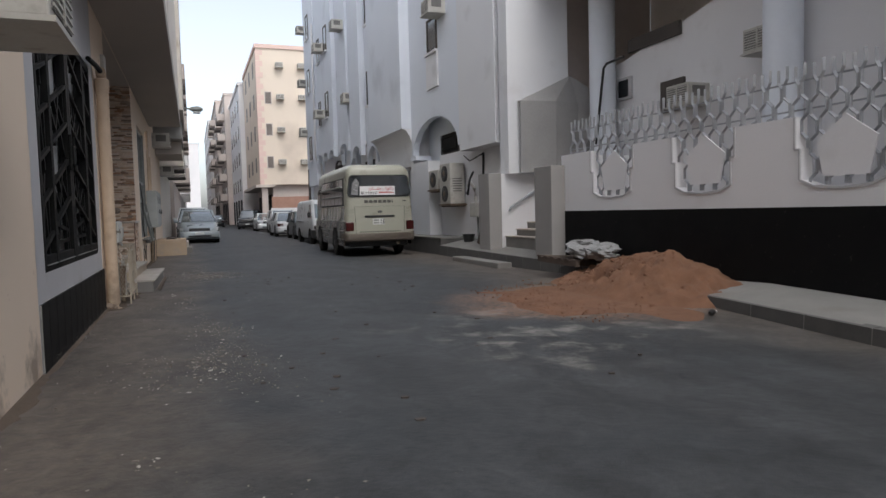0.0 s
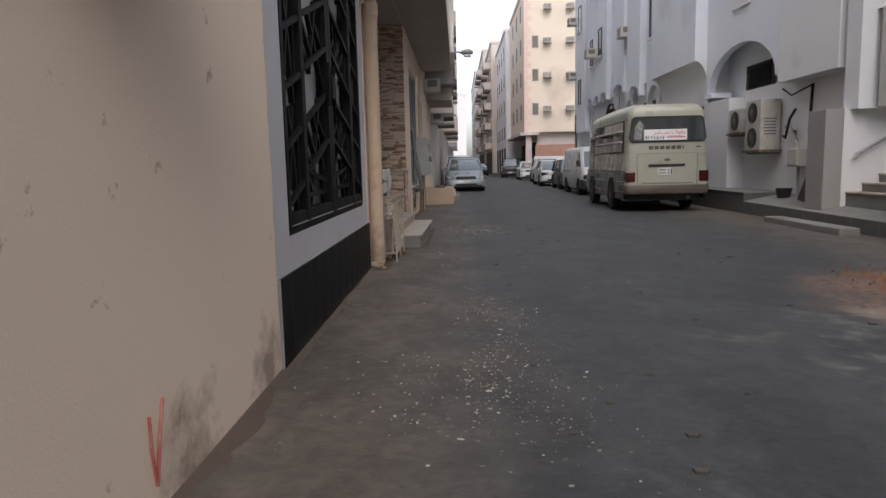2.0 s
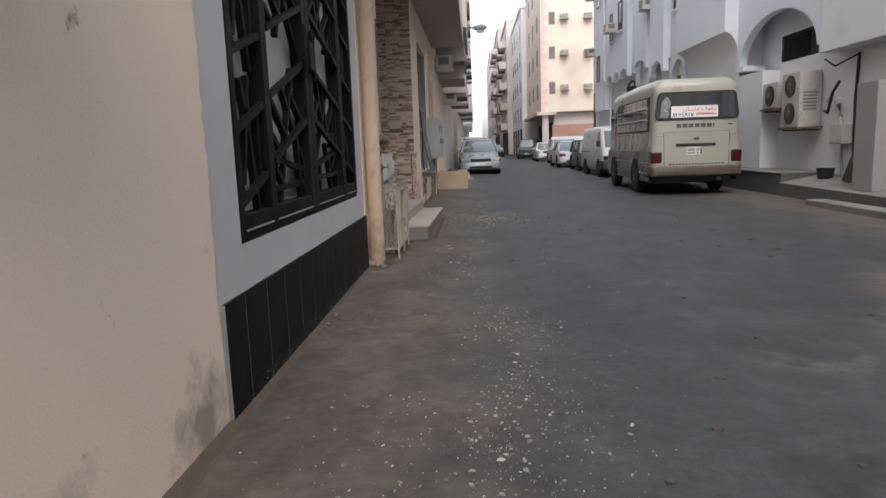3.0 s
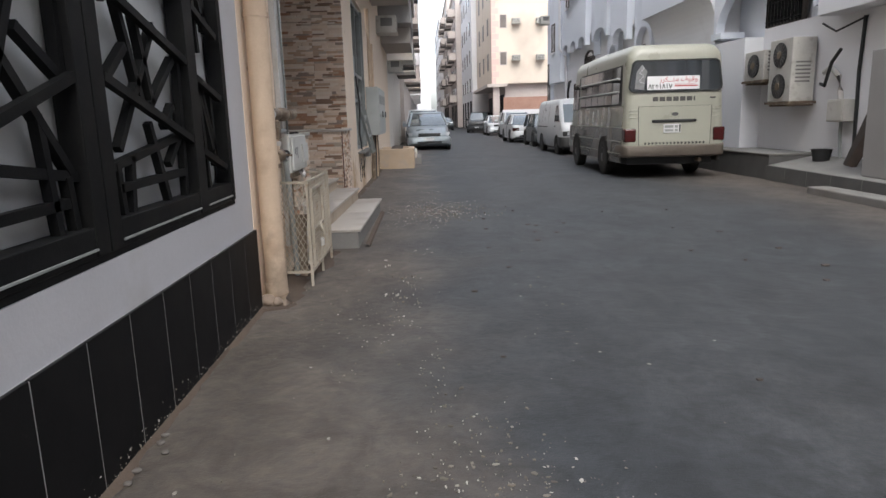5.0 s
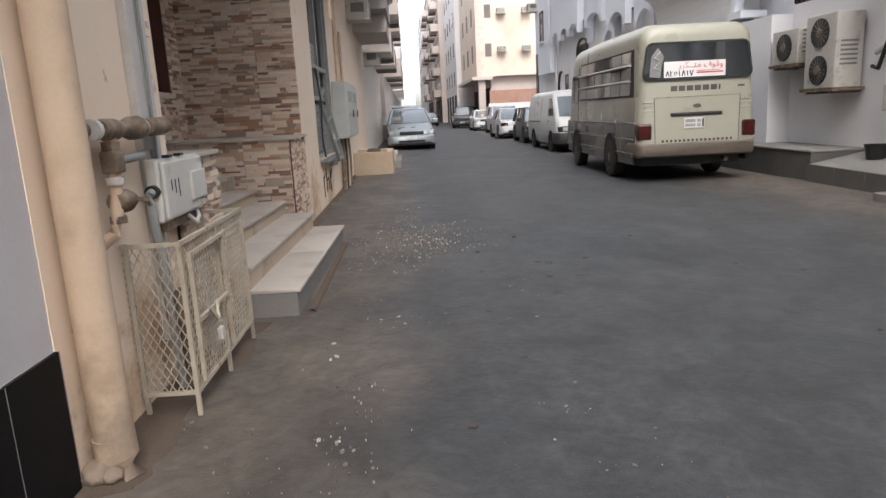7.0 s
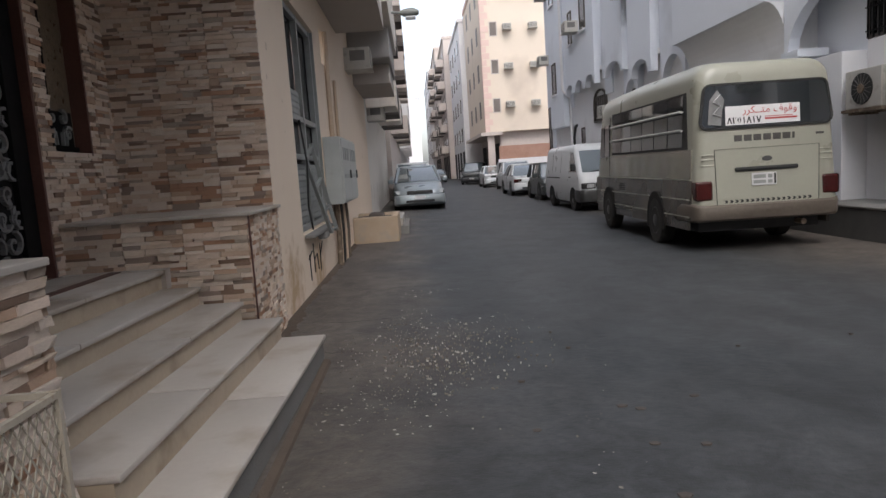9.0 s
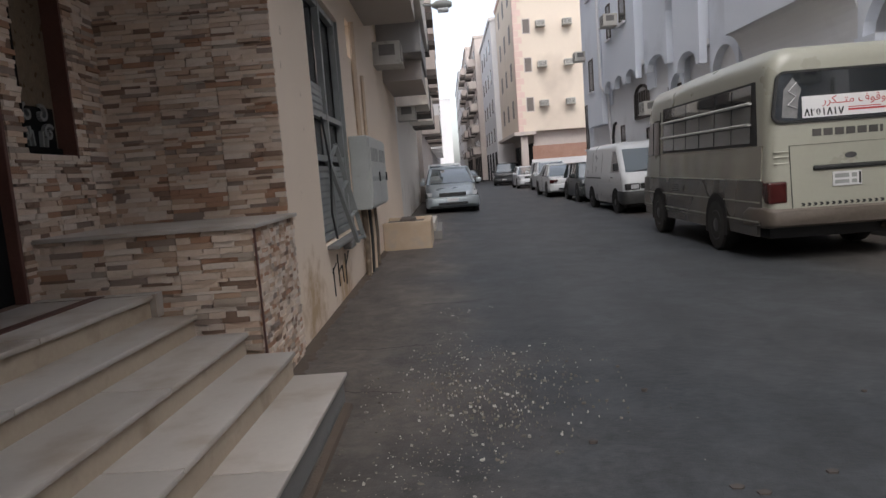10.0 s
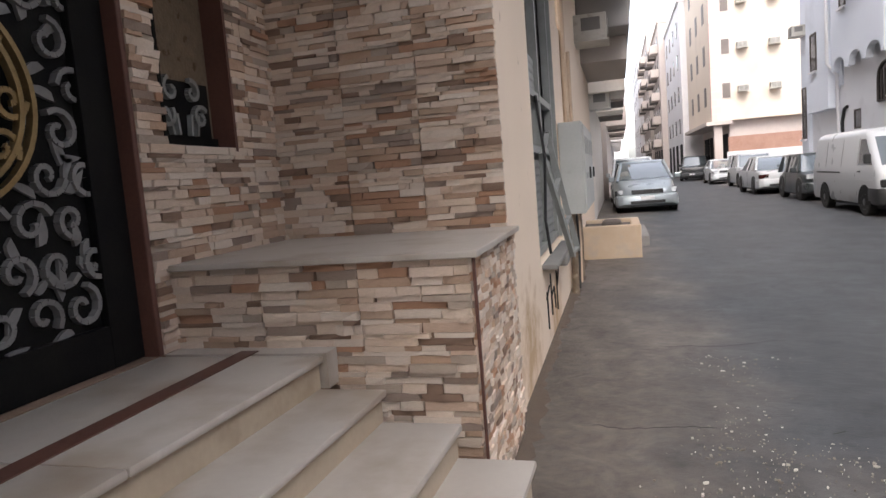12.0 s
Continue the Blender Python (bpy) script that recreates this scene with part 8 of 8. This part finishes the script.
def dark_balcony():
    d = thing("enclosed_balcony", "dark enclosed balcony box hanging over the wall", "balcony")
    part("box", slab_box(XL, -0.15, 22.7, 26.4, 3.78, 4.4, bevel=0.02), "grey_render", d)
    part("slab", slab_box(XL, -0.08, 20.75, 26.5, 4.45, 12.0), "plaster_pale", d)
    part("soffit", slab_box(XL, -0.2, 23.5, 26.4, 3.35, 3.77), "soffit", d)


dark_balcony()
copy_thing(AC, pose(XL - 0.06, 28.3, 2.9))


def street_lamp():
    s = thing("street_lamp", "grey street lamp head on a bracket from the house wall", "street lamp")
    part("arm", tube(B(), [(-0.5, 24.0, 4.86), (-0.1, 24.0, 5.0), (0.2, 24.0, 4.97)], 0.03, 8), "grey_metal", s, smooth=True)
    bm = B()
    skin(bm, [[(0.12 + 0.1 * k, 24.0 + ww * math.cos(a), 4.97 + hh * math.sin(a)) for a in [2 * math.pi * i / 12 for i in range(12)]] for k, ww, hh in ((0, 0.05, 0.04), (1, 0.12, 0.09), (3, 0.15, 0.11), (4.4, 0.07, 0.05))])
    part("head", bm, "grey_metal", s, smooth=True)
    part("lens", slab_box(0.24, 0.48, 23.9, 24.1, 4.82, 4.89, bevel=0.02), "lamp_lens", s)


street_lamp()

# ---- loose chips on the asphalt ----
def chips():
    r = random.Random(21)
    bm = B()
    for k in range(17000):
        y = r.uniform(0.5, 15.5)
        x = r.gauss(-0.02 + 0.014 * y, 0.42)
        dense = noise.noise((x * 1.3, y * 0.8, 4.0)) + 0.5 * noise.noise((x * 5.0, y * 4.0, 1.0))
        if 10.8 < y < 14.2:
            dense += 0.26
        if 3.6 < y < 5.4 and 0.0 < x < 0.6:
            dense += 0.3
        if dense < r.uniform(-0.2, 0.75) or x < -0.95 or (y > 10.3 and x < -0.45):
            continue
        s = min(0.009, 0.0012 * math.exp(abs(r.gauss(0, 0.9))))
        z = road_z(x) + 0.003
        a = r.uniform(0, 6.28)
        long_ = r.uniform(1.0, 2.2)
        ca, sa = math.cos(a), math.sin(a)
        pts = []
        for q in (0, 1.3, 2.4, 3.5, 4.9):
            u, v = s * long_ * r.uniform(0.7, 1.2) * math.cos(q), s * r.uniform(0.7, 1.2) * math.sin(q)
            pts.append((x + u * ca - v * sa, y + u * sa + v * ca))
        prism(bm, pts, "z", z - 0.01, z + s * 0.3)
    tagged(part("chips", bm, "chip"), "pale chips and crumbs scattered on the asphalt", "gravel", kind="stuff")
    bm = B()
    for k in range(40):
        x, y = r.uniform(0.4, 3.5), r.uniform(2, 13)
        s = r.uniform(0.01, 0.025)
        z = road_z(x) + 0.004
        pts = [(x + s * math.cos(q) * 1.5, y + s * math.sin(q)) for q in (0, 1.2, 2.5, 3.9, 5.2)]
        prism(bm, pts, "z", z - 0.01, z + 0.006)
    tagged(part("leaves", bm, "far_dark"), "dark dried leaf scraps on the asphalt", "litter", kind="stuff")


chips()


def cracks():
    """Hairline cracks wandering across the asphalt."""
    r = random.Random(8)
    bm = B()
    for x0, y0, x1, y1 in ((-0.66, 14.12, -0.03, 14.13), (-0.36, 15.63, 0.64, 15.9), (0.5, 14.1, 1.38, 14.71), (-0.57, 13.13, -0.2, 13.02)):
        n = 16
        pts = []
        for i in range(n + 1):
            t = i / n
            x = x0 + (x1 - x0) * t
            y = y0 + (y1 - y0) * t + 0.10 * noise.noise((x * 3, y0, 2.0)) + r.uniform(-0.012, 0.012)
            pts.append((x, y, road_z(x) + 0.0025, 0.003 + 0.009 * abs(noise.noise((x * 4, y0, 9.0))) * math.sin(math.pi * t) + 0.001))
        for p, q in zip(pts, pts[1:]):
            vs = [bm.verts.new(v) for v in ((p[0], p[1] - p[3], p[2]), (q[0], q[1] - q[3], q[2]), (q[0], q[1] + q[3], q[2]), (p[0], p[1] + p[3], p[2]))]
            bm.faces.new(vs)
    tagged(part("cracks", bm, "crack"), "thin dark cracks across the worn asphalt", "crack", kind="stuff")


cracks()

# ---- stone cladding, stone by stone ----
stone_cladding("stone_side_wall", "split stone cladding in cream, tan and brown strips on the porch side wall", (-2.37, 14.1, 1.116), (1, 0, 0), (0, -1, 0), 1.325, 2.784, 1, near=lambda c: c[2])
stone_cladding("stone_knee_front", "split stone cladding on the low wall beside the steps", (-2.37, 13.05, 0.0), (1, 0, 0), (0, -1, 0), 1.345, 1.086, 2, near=lambda c: -c[2])
stone_cladding("stone_knee_street", "rough split stone cladding on the street side of the low wall", (-1.03, 13.04, 0.0), (0, 1, 0), (1, 0, 0), 1.055, 1.086, 3, lengths=(0.05, 0.13), heights=(0.022, 0.04), depth=(0.008, 0.026), near=lambda c: -c[2])
stone_cladding("stone_door_wall", "split stone cladding round the slit window", (-2.37, 12.93, 0.745), (0, 1, 0), (1, 0, 0), 1.17, 3.155, 4, holes=((0.19, 0.73, 0.875, 2.555),), near=lambda c: c[2])
stone_cladding("stone_near_knee", "split stone cladding on the low wall by the cage", (-1.03, 9.668, 0.0), (0, 1, 0), (1, 0, 0), 0.722, 1.10, 5, near=lambda c: -c[2])
stone_cladding("stone_near_end", "split stone end face of the low wall over the steps", (-1.03, 10.39, 0.2), (-1, 0, 0), (0, 1, 0), 1.33, 0.90, 6, near=lambda c: -c[2])
